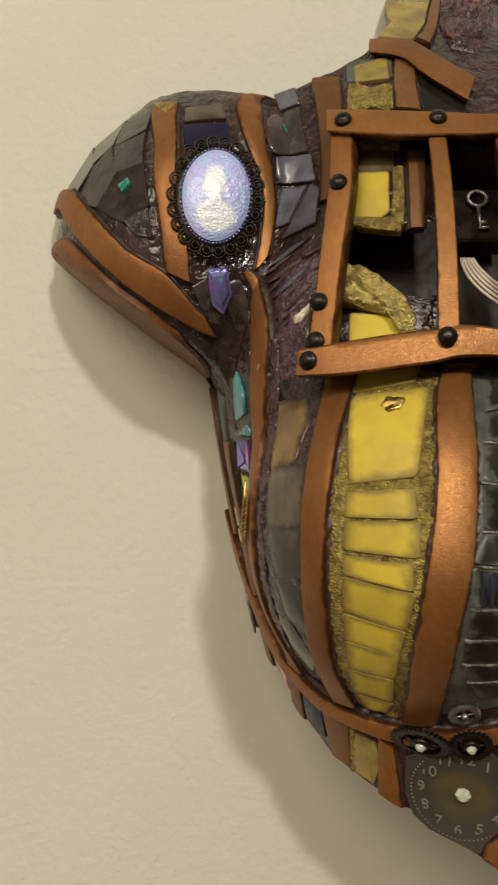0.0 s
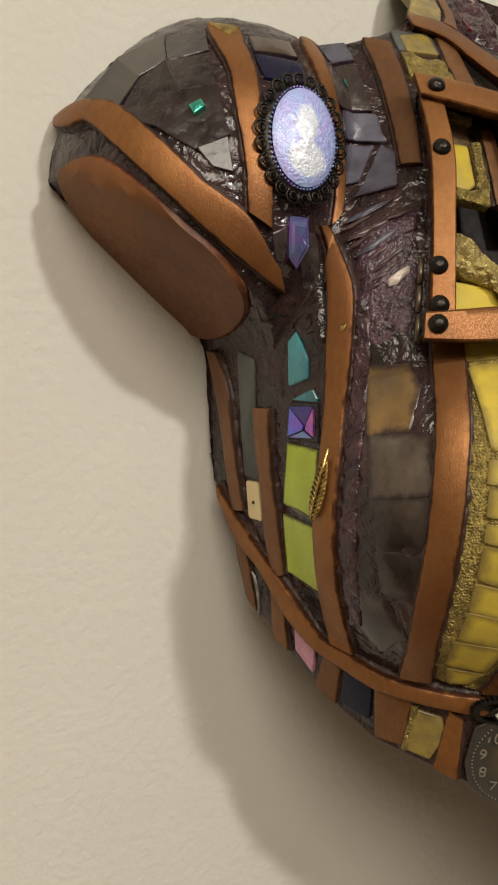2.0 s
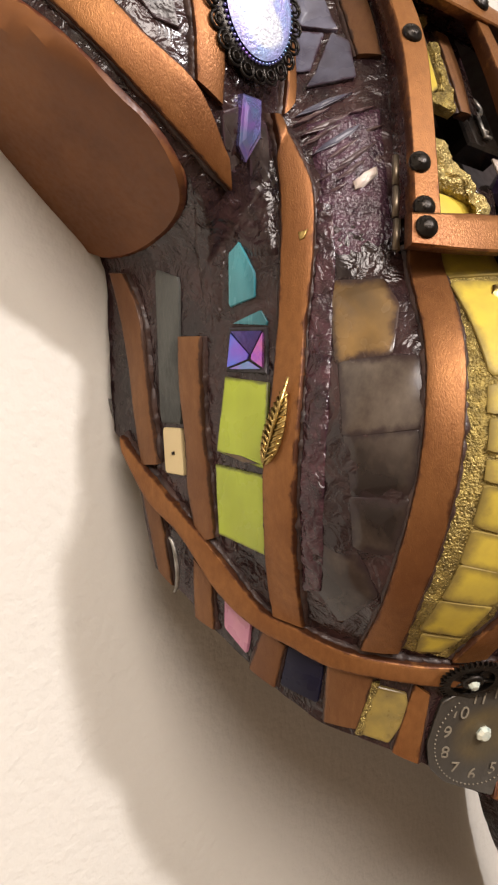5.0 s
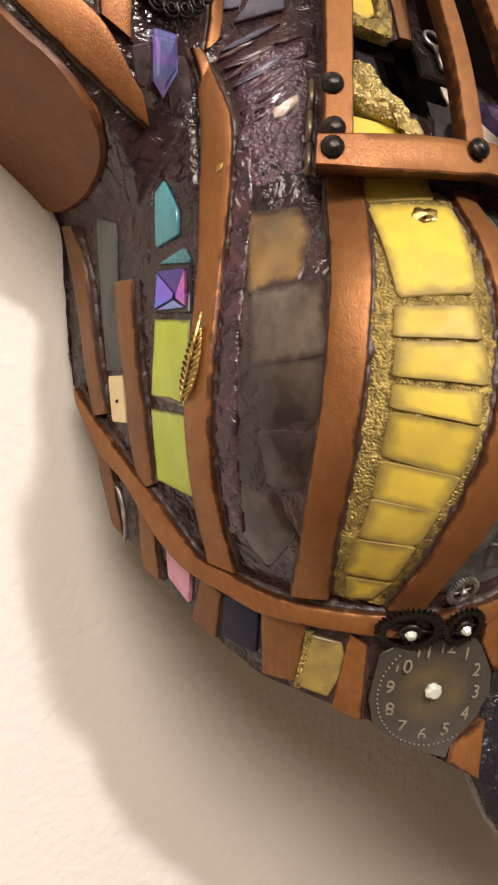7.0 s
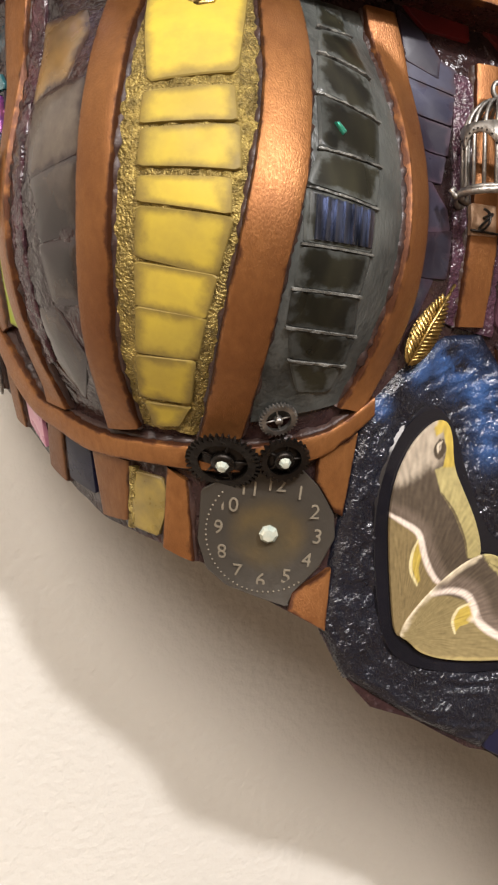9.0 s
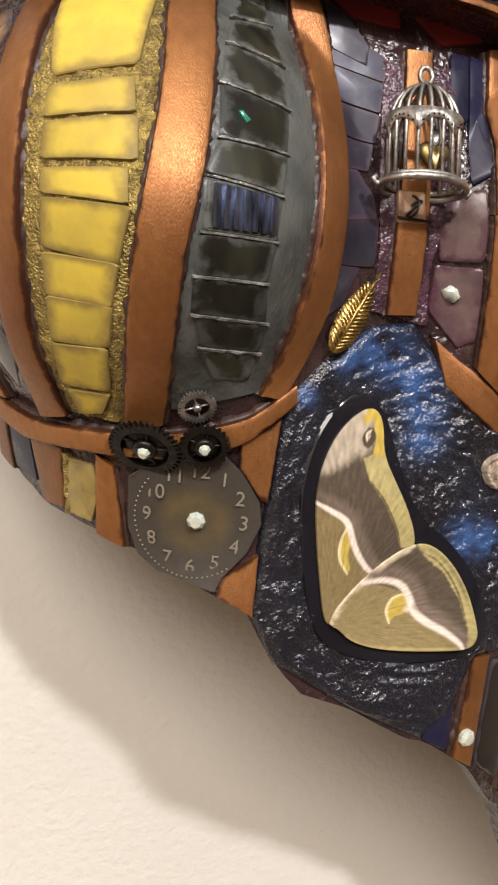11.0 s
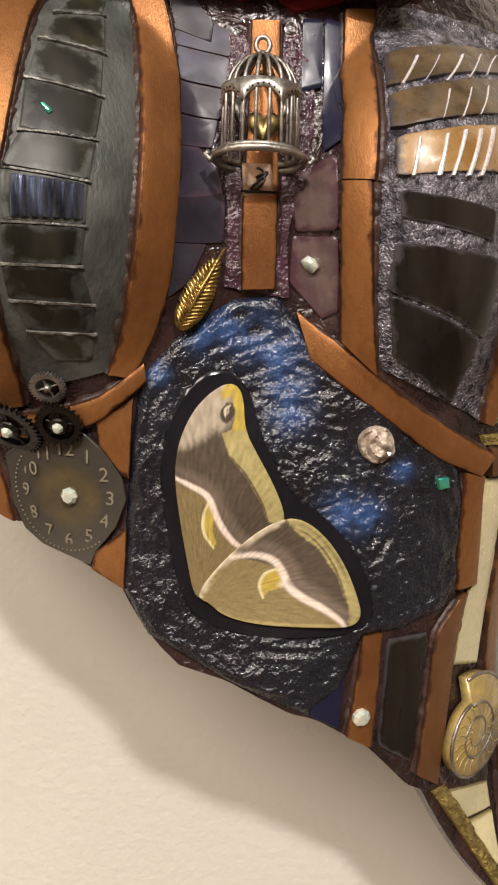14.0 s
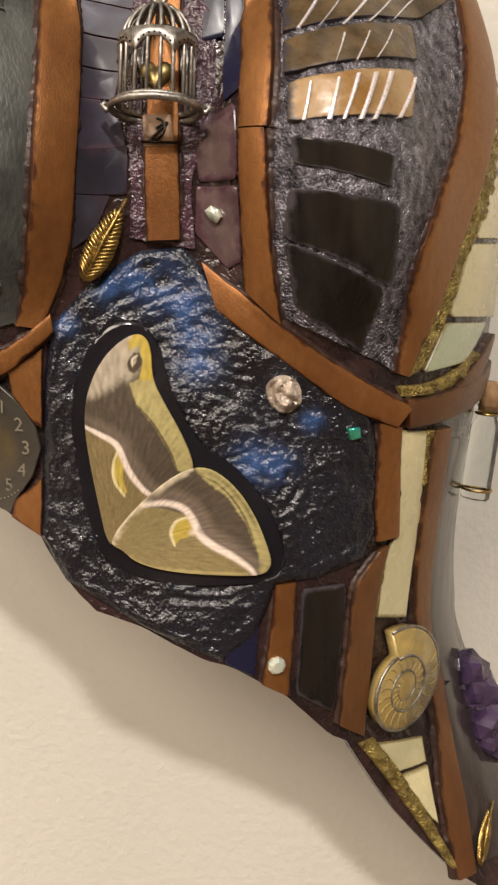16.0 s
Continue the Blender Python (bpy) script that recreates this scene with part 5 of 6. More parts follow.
for low, high in (([(20.8, 71.9), (23, 81)], [(21, 71.8), (23.3, 81)]), ([(22.4, 72.2), (25.1, 81.7)], [(22.5, 72.2), (25.3, 81.8)]), ([(24.2, 72.8), (28.1, 83.9)], [(24.5, 72.9), (28.7, 84.4)]), ([(26.9, 75.2), (32.2, 87.6)], [(27.2, 75.3), (32.7, 88)]), ([(30.8, 79.2), (35.9, 90.5)], [(31.3, 79.8), (36.4, 90.8)])):
    band("stripe", low, high, FILM_STRIPE, sculpture, h=1.9, sink=0.2, step=1.5)
band("gold_seam", [(57.1, 92.4), (54.5, 74.3), (46.3, 39.7), (40.9, 17.1), (37.1, -6), (34.1, -23.9)], [(56.9, 90.9), (58, 76.7), (50.2, 40.1), (43.4, 17.7), (39.3, -4.9), (35.9, -21.9)], GOLD_GROUT, sculpture, h=1.6, lump=1.4, lump_size=0.003, across=5)
band("gold_seam", [(33, -26.9), (37.9, -26), (42, -22.5), (45.8, -16.2)], [(33.6, -30.2), (38.6, -29.8), (44, -26), (49.6, -18.4)], GOLD_GROUT, sculpture, h=1.6, lump=1.4, lump_size=0.003, across=5)
tiles("cream_tile", CREAM, sculpture, [(53.8, 65.4), (58.5, 68.6), (55.5, 48.7), (48.1, 44.1)], [(49.8, 43.4), (55.3, 46.1), (57.2, 24.2), (44.5, 20.5)], [(43.2, 18.8), (56.4, 22.3), (57, -4.5), (39.6, -5.3)], h=1.4, tilt=0.3)
tile("celadon_tile", [(39.3, -7.1), (50.1, -6.4), (44.2, -19.9), (36.4, -22.9)], CELADON, sculpture, h=1.4)
tiles("cream_tile", CREAM, sculpture, [(34.2, -41.2), (38.2, -42.1), (39.5, -73.5), (39.1, -109.2), (33.6, -105.3), (33.7, -83.8), (35.2, -77.6)], [(35.5, -154.4), (43.6, -158.3), (44.1, -168.2), (39.5, -168.1)], [(39.9, -170.1), (44.3, -169.9), (45.2, -192.9), (44.4, -190.6)], h=1.2, tilt=0.2, round_off=0)
band("gold_seam", [(38.2, -41.7), (38.8, -61.4)], [(39.3, -42), (39.5, -61.7)], GOLD_GROUT, sculpture, h=1.4, lump=1.2, lump_size=0.003)
band("gold_seam", [(33.7, -42.6), (33.8, -59.5), (34.6, -76.3)], [(34.3, -42.7), (34.5, -59.7), (35.4, -76.7)], GOLD_GROUT, sculpture, h=1.5, lump=1.2, lump_size=0.003)
band("gold_seam", [(33.3, -82.6), (32.9, -96.3), (32.4, -106.2)], [(34, -83), (33.6, -96.8), (33.3, -106.8)], GOLD_GROUT, sculpture, h=1.5, lump=1.2, lump_size=0.003)
band("gold_seam", [(32.7, -152.2), (35.5, -161.8), (40.9, -183.5), (46.2, -210.2)], [(35.2, -151.9), (38.2, -162.9), (42.8, -182.8), (47, -209.4)], GOLD_GROUT, sculpture, h=2.0, lump=1.6, lump_size=0.003, across=5)
tile("purple_tile", [(15, -102.1), (18.3, -96.8), (18, -118.8), (14.7, -113.6)], NAVY, sculpture, h=1.2)
tile("dark_tile", [(23.1, -90.4), (28.6, -90.7), (28.3, -136.7), (23.1, -126.8)], BLACK_GLASS, sculpture, h=1.0)

# dark glass strip along the waist
band("dark_strip", [(44.1, -46.4), (45, -64.1), (45, -72.5), (45.1, -83.2), (45.2, -94), (45.4, -102.8), (45.8, -114.1), (47.8, -129), (49.6, -142.7)], WAIST, WAIST_GLASS, sculpture, h=1.0, across=8, label="dark grey glass strip at the waist")
low = [(49.7, -145), (50.2, -161.8), (50.1, -183.1), (49.8, -212.4)]
band("dark_strip", low, [(u + 14, v) for u, v in low], WAIST_GLASS, sculpture, h=1.0, across=8, label="dark plum glass strip at the waist")


# ---- the hinged cage over the recess ----
cage = new("copper_cage")
tagged(cage, "riveted copper cage door hinged over a dark recess", "cage")
bar = lambda left, right, h, label="": band("bar", left, right, COPPER, cage, h=h, label=label, proud=0.1, put=out)
bar([(-35.6, 200.7), (-24.5, 198.9), (-15.6, 197.6), (-8.5, 196.6)] + [(6, 199), (25, 196)], [(-34.3, 189.9), (-23.8, 187.1), (-15.6, 186.9), (-9, 187.1)] + [(6, 191), (25, 188)], 18.0, "upper copper bar")
bar([(-32.3, 111.6), (-24.8, 115), (-17.3, 117.5), (-11.1, 118.1)] + [(14.2, 105.6), (19.1, 104.2), (24.5, 104.6)], [(-32.3, 101.7), (-25, 102.9), (-17.8, 105.6), (-11.1, 107.7)] + [(13.2, 103.3), (18.4, 99.8), (24.2, 98.5)], (17.5, 14.0), "bowed lower copper bar")
bar([(-34.6, 191), (-32.9, 170.1), (-32.1, 144.7), (-31.8, 111.9)], [(-30.6, 190.2), (-29, 169.4), (-28.9, 144.2), (-28.8, 112.7)], (15.0, 14.5))
bar([(-19.3, 188), (-18.2, 167.6), (-17.4, 142.8), (-17.1, 115.9)], [(-16.3, 187.9), (-15.3, 167.4), (-14.7, 142.6), (-14.4, 116.3)], (16.0, 16.0))
low, high = ((q[0], q[1] - 7) for q in [(-7.9, 117.7), (-3.9, 118.5)])
bar([(low[0] - 1.0, 195), (low[0] - 0.5, 150), low], [(high[0] - 1.0, 195), (high[0] - 0.5, 150), high], (15.0, 14.5))
bar([(12, 195), (13, 150), (13.5, 112)], [(16, 195), (17, 150), (17.5, 110)], (15.0, 13.5))


def wall(path, front, back, shift, label):
    """A side of the cage's box: from the bars back to the form."""
    p = spread_out(path, 40)
    shift = np.array(shift)
    rows = [out(p[:, 0] + shift[0] * k, p[:, 1] + shift[1] * k, h) for h, k in ((front, 0), (front, 0.5), (back, 0.5), (back, -0.5), (front, -0.5), (front, 0))]
    q = np.stack(rows, 1).reshape(-1, 3)
    faces = [(i * 6 + j, (i + 1) * 6 + j, (i + 1) * 6 + j + 1, i * 6 + j + 1) for i in range(39) for j in range(5)]
    mesh_object("box_side", q, faces, MAROON, cage, label)


wall([(-31.4, 105.1), (-25.2, 106.8), (-17.9, 110), (-11.1, 111.7)] + [(14.1, 103.6), (19, 101.8), (24.3, 101.7)], 12.5, -1.0, (0, 3.0), "dark maroon underside of the cage")
wall([(-33.8, 189.6), (-32.2, 170), (-31.5, 144.6), (-31.2, 112.5)], 10.5, -1.0, (1.2, 0), "dark maroon side of the cage")
wall([(-34.7, 195.5), (-24.1, 193.1), (-15.6, 192.1), (-8.8, 191.9)] + [(6, 194), (25, 192)], 13.0, -1.0, (0, 3.0), "dark maroon top side of the cage")


def rivet(u, v, h):
    bm = bmesh.new()
    lathe(bm, [(0.0031, -0.001), (0.0033, 0.0004), (0.0029, 0.0012), (0.0024, 0.0013), (0.0021, 0.0019), (0.0008, 0.0022)], 14)
    ob = part("rivet", bm, BLACK_METAL, cage, "black domed rivet")
    m = seat_at(u, v, 0)
    m.translation = out([u], [v], [h])[0]
    ob.matrix_world = m


for u, v in [(-32.1, 194.8), (-17.7, 194.5)]:
    rivet(u, v, 18.4)
for u, v in [(-31.1, 170.2), (-31.1, 127.4), (-30.8, 114.1)]:
    rivet(u, v, 15.0)
for u, v in [(-15.9, 114.6), (-31, 107.5)]:
    rivet(u, v, 17.8)
for u, v in [(17.5, 104.7)] + [(15.5, 114)]:
    rivet(u, v, 15.0)
for u, v in [(-32.9, 124.0), (-32.8, 114.5), (-32.6, 105.0)]:
    bm = bmesh.new()
    tube(bm, [(0, -0.0046, 0), (0, 0.0046, 0)], 0.0011, 10)
    part("hinge_knuckle", bm, BRONZE, cage, "bronze hinge knuckle").matrix_world = seat_at(u, v, 8.0)

# things inside the recess
box = charm("black_shadow_box", "small glossy black box with a pale key charm inside the cage", "box", -10, 168, -20)
bm = bmesh.new()
plate(bm, [(-0.009, -0.012), (0.009, -0.012), (0.009, 0.012), (-0.009, 0.012)], 0, 0.009, 0.001)
part("block", bm, BLACK_GLASS, box, smooth=False)
bm = bmesh.new()
tube(bm, [(x * 0.0035, 0.006 + y * 0.0035, 0.0105) for x, y, z in ring_path(1, count=14)], 0.0008, 6, True)
tube(bm, [(0, 0.0025, 0.0105), (0, -0.008, 0.0105)], 0.0008, 6)
tube(bm, [(0, -0.0075, 0.0105), (0.003, -0.0075, 0.0105)], 0.0008, 6)
tube(bm, [(0, -0.005, 0.0105), (0.0024, -0.005, 0.0105)], 0.0008, 6)
part("key", bm, SILVER, box, "silver key charm")
plume = charm("white_quill", "thin white feather quills curving inside the recess", "feather", -11, 134, -8)
for k in range(5):
    bm = bmesh.new()
    tube(bm, [(-0.006 + 0.001 * k + 0.016 * s * s + 0.002 * k * s, 0.012 - 0.022 * s, 0.004 + 0.003 * s) for s in np.linspace(0, 1, 9)], 0.0006, 5)
    part("quill", bm, WING_PALE, plume)
stone = charm("purple_stone", "rough purple amethyst stone inside the cage", "stone", 0, 150, -18)
bm = bmesh.new()
bmesh.ops.create_icosphere(bm, subdivisions=2, radius=0.009)
for w in bm.verts:
    w.co *= 1 + 0.25 * noise.noise(w.co * 300)
part("stone", bm, AMETHYST, stone, smooth=False)

# ---- cameo brooch ----
(cu, cv), = [(-49.6, 168.1)]
cameo = charm("cameo_brooch", "oval iridescent cameo brooch in a scalloped black filigree frame", "brooch", cu, cv, 3.3, -4)
cameo.matrix_world = cameo.matrix_world @ Matrix.Diagonal((0.88, 0.9, 1, 1))
bm = bmesh.new()
lathe(bm, [(0.0165, -0.003), (0.0185, -0.001), (0.018, 0.0005), (0.0155, 0.0012)], 48, 1.3)
part("backplate", bm, BLACK_METAL, cameo, "black oval backplate")
bm = bmesh.new()
for k in range(22):
    a = k * math.tau / 22
    x, y = 0.0182 * math.cos(a), 0.0236 * math.sin(a)
    tube(bm, [(x + 0.0030 * math.cos(t), y + 0.0030 * math.sin(t), 0.0004) for t in np.linspace(0, math.tau, 10, endpoint=False)], 0.00055, 5, True)
    tube(bm, [(x + 0.0016 * math.cos(t), y + 0.0016 * math.sin(t), 0.0007) for t in np.linspace(0, math.tau, 8, endpoint=False)], 0.00045, 5, True)
part("filigree", bm, BLACK_METAL, cameo, "black scalloped filigree border")
bm = bmesh.new()
for k in range(64):
    a = k * math.tau / 64
    bmesh.ops.create_icosphere(bm, subdivisions=1, radius=0.0007, matrix=pose(0.0152 * math.cos(a), 0.0204 * math.sin(a), 0.0016))
part("beading", bm, FILM_VIOLET, cameo, "violet beaded rim")
bm = bmesh.new()
rings = []
for i in range(15):
    s = i / 14
    ring = []
    for k in range(56):
        a = k * math.tau / 56
        x, y = 0.0146 * s * math.cos(a), 0.0197 * s * math.sin(a)
        z = 0.0012 + 0.0042 * math.sqrt(max(1 - (s * 0.97) ** 2, 0))
        blob = math.exp(-((x + 0.001) / 0.0055) ** 2 - ((y + 0.002) / 0.010) ** 2)
        z += 0.0011 * blob + 0.00045 * noise.noise(Vector((x, y, 0)) * 420) * (1 - s**6)
        ring.append(bm.verts.new((x, y, z)))
        if i == 0:
            break
    rings.append(ring)
for k in range(56):
    bm.faces.new((rings[0][0], rings[1][k], rings[1][(k + 1) % 56]))
for r, q in zip(rings[1:], rings[2:]):
    for k in range(56):
        bm.faces.new((r[k], q[k], q[(k + 1) % 56], r[(k + 1) % 56]))
cabochon = part("cabochon", bm, CABOCHON, cameo, "iridescent blue and white cabochon")
pale = []
for w in cabochon.data.vertices:
    x, y = w.co.x + 0.0008 * noise.noise(w.co * 500), w.co.y + 0.0012 * noise.noise(w.co * 300)
    lump_a, lump_b = math.hypot((x + 0.001) / 0.0050, (y - 0.004) / 0.0075), math.hypot((x - 0.0005) / 0.0085, (y + 0.0095) / 0.0062)
    pale.append(min(max((1.12 - min(lump_a, lump_b)) / 0.25, 0), 1))
cabochon.data.attributes.new("pigment", "FLOAT", "POINT").data.foreach_set("value", pale)

# ---- square crystal on the flank ----
crystal = tile("square_crystal", [(-49.8, 78.2), (-45.1, 78.7), (-44.5, 64.6), (-49.8, 64.8)], BLACK_GLASS, sculpture, h=1.4, round_off=0, label="faceted blue and pink crystal in black foil")
for outline, film, height in (([(-49.3, 77.2), (-45.5, 77.6), (-46.7, 70.2)], FILM_DEEP, 2.2), ([(-49.4, 76.8), (-46.8, 70.4), (-46.9, 68.8), (-49.4, 66.2)], FILM_BLUE, 2.5),
                              ([(-49.3, 65.8), (-46.8, 68.4), (-45.1, 65.8)], FILM_VIOLET, 2.2), ([(-45.3, 77.2), (-46.5, 70.2), (-46.5, 68.8), (-44.9, 66.2)], FILM_PINK, 2.5)):
    tile("facet", outline, film, crystal, h=height, round_off=0, dome_mm=0.0, edge=0.1, tilt=0.6, smooth=False, grow=0.98)
tile("pin", [(-57.9, 37.9), (-57.4, 38.4), (-57.3, 37.1), (-57.8, 37)], BLACK_METAL, card, h=2.2, round_off=0)


# ---- leaf charms ----
def leaf(tip, base, width, h, label, category="charm", veins=11):
    """A pressed metal leaf from its stem (tip) to its point (base), both (u, v)."""
    a, b = Vector(on([tip[0]], [tip[1]], [h])[0]), Vector(on([base[0]], [base[1]], [h])[0])
    mid = (np.array(tip) + np.array(base)) / 2
    m = seat_at(mid[0], mid[1], h)
    n = m.to_3x3().col[2]
    y = (a - b).normalized()
    x = y.cross(n).normalized()
    n = x.cross(y)
    length = (a - b).length
    ob = new("leaf_charm")
    frame_m = Matrix((x, y, n)).transposed().to_4x4()
    frame_m.translation = (a + b) / 2
    ob.matrix_world = frame_m
    tagged(ob, label, category, "leaf charms")
    half = lambda s: width / 2 * math.sin(math.pi * min(max(s, 0), 1) ** 0.8) ** 0.7
    bm = bmesh.new()
    side = [(half(s), (s - 0.5) * length * 0.86 - 0.07 * length) for s in np.linspace(0.02, 0.98, 22)]
    plate(bm, side + [(-x, y) for x, y in reversed(side)], 0.0, 0.0005)
    part("blade", bm, GOLD, ob)
    bm = bmesh.new()
    tube(bm, [(0, -0.5 * length, 0.0007), (0, 0, 0.0012), (0.0004, 0.5 * length, 0.0012)], [0.0003, 0.0006, 0.0005], 6)
    part("stem", bm, GOLD, ob)
    for k in range(veins):
        s = 0.06 + 0.86 * k / veins
        yy = (s - 0.5) * length * 0.86 - 0.07 * length
        for sign in (-1, 1):
            bm = bmesh.new()
            tube(bm, [(0, yy, 0.0008), (sign * half(s + 0.06) * 0.97, yy + 0.10 * length, 0.0006)], 0.00042, 5)
            part("vein", bm, GOLD, ob)
    return ob


a, b = [(-41.2, 62.9), (-42.9, 38)]
leaf(a, b, 0.0075, 4.6, "small gold fern leaf charm on the flank strap")
a, b = [(4.7, 28), (-0.1, 5)]
leaf(a, b, 0.0088, 3.4, "gold leaf charm beside the resin bed", veins=16)
a, b = [(53.6, -192.3), (49.6, -212)]
leaf(a, b, 0.006, 3.0, "slim gold feather charm near the amethyst", veins=16)


# ---- gears and watch dial ----
def gear(name, label, u, v, h, radius, teeth, mat, hub, gem, turn=0.0, spokes=5, lean=0):
    ob = tagged(charm(name, label, "gear", u, v, h, turn), group="clockwork gears")
    ob.matrix_world = ob.matrix_world @ pose(0, 0, 0, lean, 0, 0)
    bm = bmesh.new()
    n = teeth * 4
    outer = [radius * (1.0 if k % 4 in (0, 1) else 0.87) for k in range(n)]
    ang = [k * math.tau / n for k in range(n)]
    lo, hi, il, ih = ([bm.verts.new((r * math.cos(a), r * math.sin(a), z)) for r, a in zip(rr, ang)] for rr, z in ((outer, 0), (outer, 0.0014), ([radius * 0.66] * n, 0), ([radius * 0.66] * n, 0.0014)))
    for k in range(n):
        q = (k + 1) % n
        bm.faces.new((lo[k], lo[q], hi[q], hi[k]))
        bm.faces.new((hi[k], hi[q], ih[q], ih[k]))
        bm.faces.new((ih[k], ih[q], il[q], il[k]))
        bm.faces.new((il[k], il[q], lo[q], lo[k]))
    part("toothed_rim", bm, mat, ob, smooth=False)
    if gem:
        bm = bmesh.new()
        lathe(bm, [(radius * 0.70, -0.0004), (radius * 0.70, 0.0003), (radius * 0.4, 0.0005)], 26)
        part("disc", bm, mat, ob)
    for k in range(spokes):
        bm = bmesh.new()
        a = k * math.tau / spokes
        tube(bm, [(hub * math.cos(a) * 0.5, hub * math.sin(a) * 0.5, 0.0007), (radius * 0.7 * math.cos(a), radius * 0.7 * math.sin(a), 0.0007)], radius * 0.055, 6)
        part("spoke", bm, mat, ob)
    bm = bmesh.new()
    lathe(bm, [(hub, 0), (hub, 0.0016), (hub * 0.8, 0.0022)], 18)
    part("hub", bm, mat, ob)
    if gem:
        bm = bmesh.new()
        lathe(bm, [(gem, 0.0018), (gem, 0.0024), (gem * 0.6, 0.0036), (gem * 0.3, 0.0037)], 8)
        part("rhinestone", bm, CRYSTAL, ob, "clear rhinestone", smooth=False)
    return ob


(u, v), = [(-18.1, -21.8)]
gear("gear", "large black clockwork gear with a rhinestone", u, v, 4.2, 0.0105, 38, BLACK_METAL, 0.0035, 0.0019, lean=30)
(u, v), = [(-12.7, -20.7)]
gear("gear", "small black clockwork gear with a rhinestone", u, v, 4.6, 0.0072, 24, BLACK_METAL, 0.0028, 0.0017, 8, lean=20)
(u, v), = [(-13.6, -9.6)]
gear("gear", "tiny silver watch wheel on grey grout", u, v, 2.0, 0.0053, 30, SILVER, 0.0011, 0, 20, 4)

(u0, v0), = [(-13.4, -42.6)]
dial = tile("watch_dial", [(-20.3, -31.3), (-17.8, -26.8), (-14.1, -23.1), (-10.7, -24), (-8.8, -29), (-6.7, -37.4), (-6.3, -44), (-7.8, -52.4), (-10.3, -60.1), (-10.8, -64.5), (-14.2, -61.6), (-17.2, -59), (-19.4, -54.5), (-20.5, -46.2)], DIAL, None, h=2.0, dome_mm=0.1, step=1.2, edge=0.3)
tagged(dial, "worn dark watch dial with pale numerals and a rhinestone", "watch dial")
dial_pose = seat_at(u0, v0, 2.3, -4)
for hour in range(1, 13):
    font = bpy.data.curves.new("numeral", "FONT")
    font.body, font.size, font.extrude, font.offset = str(hour), 0.0062, 0.00012, 0.0
    font.align_x, font.align_y = "CENTER", "CENTER"
    text = new("numeral_text", font)
    me = bpy.data.meshes.new_from_object(text)
    bpy.data.objects.remove(text)
    me.materials.append(NUMERAL)
    ob = new("numeral", me)
    a = math.radians(90 - 30 * hour)
    ob.parent = dial
    ob.matrix_world = seat_at(u0 + 14.0 * math.cos(a - 0.07) / SPAN, v0 + 14.0 * math.sin(a - 0.07), 2.25, -4)
bm = bmesh.new()
for k in range(34):
    a = math.radians(140 + 5 * k)
    bmesh.ops.create_icosphere(bm, subdivisions=1, radius=0.00034, matrix=Matrix.Translation(on([u0 + 17.4 * math.cos(a) / SPAN], [v0 + 17.4 * math.sin(a)], [2.2])[0]))
part("minute_track", bm, NUMERAL, dial)
away = np.linalg.norm(LAID[dial.name] - np.array((u0, v0)) * (SPAN, 1), axis=1)
dial.data.attributes.new("pigment", "FLOAT", "POINT").data.foreach_set("value", np.clip((away - 7.5) / 4.5, 0, 1).astype(np.float32))
bm = bmesh.new()
lathe(bm, [(0.0028, -0.0005), (0.0028, 0.0006), (0.0018, 0.0018), (0.0008, 0.0019)], 8)
part("rhinestone", bm, CRYSTAL, dial, "clear rhinestone", smooth=False).matrix_world = dial_pose


def rhinestone(u, v, h, size, label):
    ob = charm("rhinestone", label, "rhinestone", u, v, h)
    bm = bmesh.new()
    lathe(bm, [(size, -0.001), (size, 0.0005), (size * 0.65, 0.0016), (size * 0.35, 0.0017)], 9)
    part("stone", bm, CRYSTAL, ob, smooth=False)


(u, v), = [(20.3, -114.6)]
rhinestone(u, v, 2.6, 0.0030, "pale round rhinestone on a copper strap")

# ---- birdcage charm ----
(u, v), = [(8.4, 50.5)]
birdcage = charm("birdcage_charm", "antique silver birdcage charm with a brass heart inside", "charm", u, v, 8.5, -2)
birdcage.matrix_world = birdcage.matrix_world @ Matrix.Diagonal((0.9, 1, 0.95, 1))
R, H, FLAT = 0.0115, 0.0165, 0.7
up = lambda a, r, y: (r * math.cos(a), y, r * FLAT * math.sin(a))
bm = bmesh.new()
tube(bm, [up(a, R + 0.0026, 0.0) for a in np.linspace(0, math.tau, 30, endpoint=False)], 0.0011, 6, True)
tube(bm, [up(a, R + 0.0008, 0.0014) for a in np.linspace(0, math.tau, 30, endpoint=False)], 0.0009, 6, True)
part("base_ring", bm, SILVER, birdcage)
for k in range(18):
    a = k * math.tau / 18
    bm = bmesh.new()
    path = [up(a, R, 0.001), up(a, R, H)] + [up(a, R * math.cos(s), H + 0.0125 * math.sin(s)) for s in np.linspace(0.2, 1.45, 7)]
    tube(bm, path, 0.00062, 6)
    part("wire", bm, SILVER, birdcage)
bm = bmesh.new()
n, arches = 96, 6
low = [H - 0.0042 + 0.0046 * abs(math.sin(k * math.pi * arches / n)) ** 0.6 for k in range(n)]
vo = [[bm.verts.new(up(k * math.tau / n, R + d, y)) for k, y in enumerate(ys)] for d, ys in ((0.0009, low), (0.0009, [H + 0.0032] * n), (0.0001, [H + 0.0032] * n), (0.0001, low))]
for r, q in zip(vo, vo[1:] + vo[:1]):
    for k in range(n):
        bm.faces.new((r[k], r[(k + 1) % n], q[(k + 1) % n], q[k]))
part("arched_band", bm, SILVER, birdcage, "pierced arched band")
bm = bmesh.new()
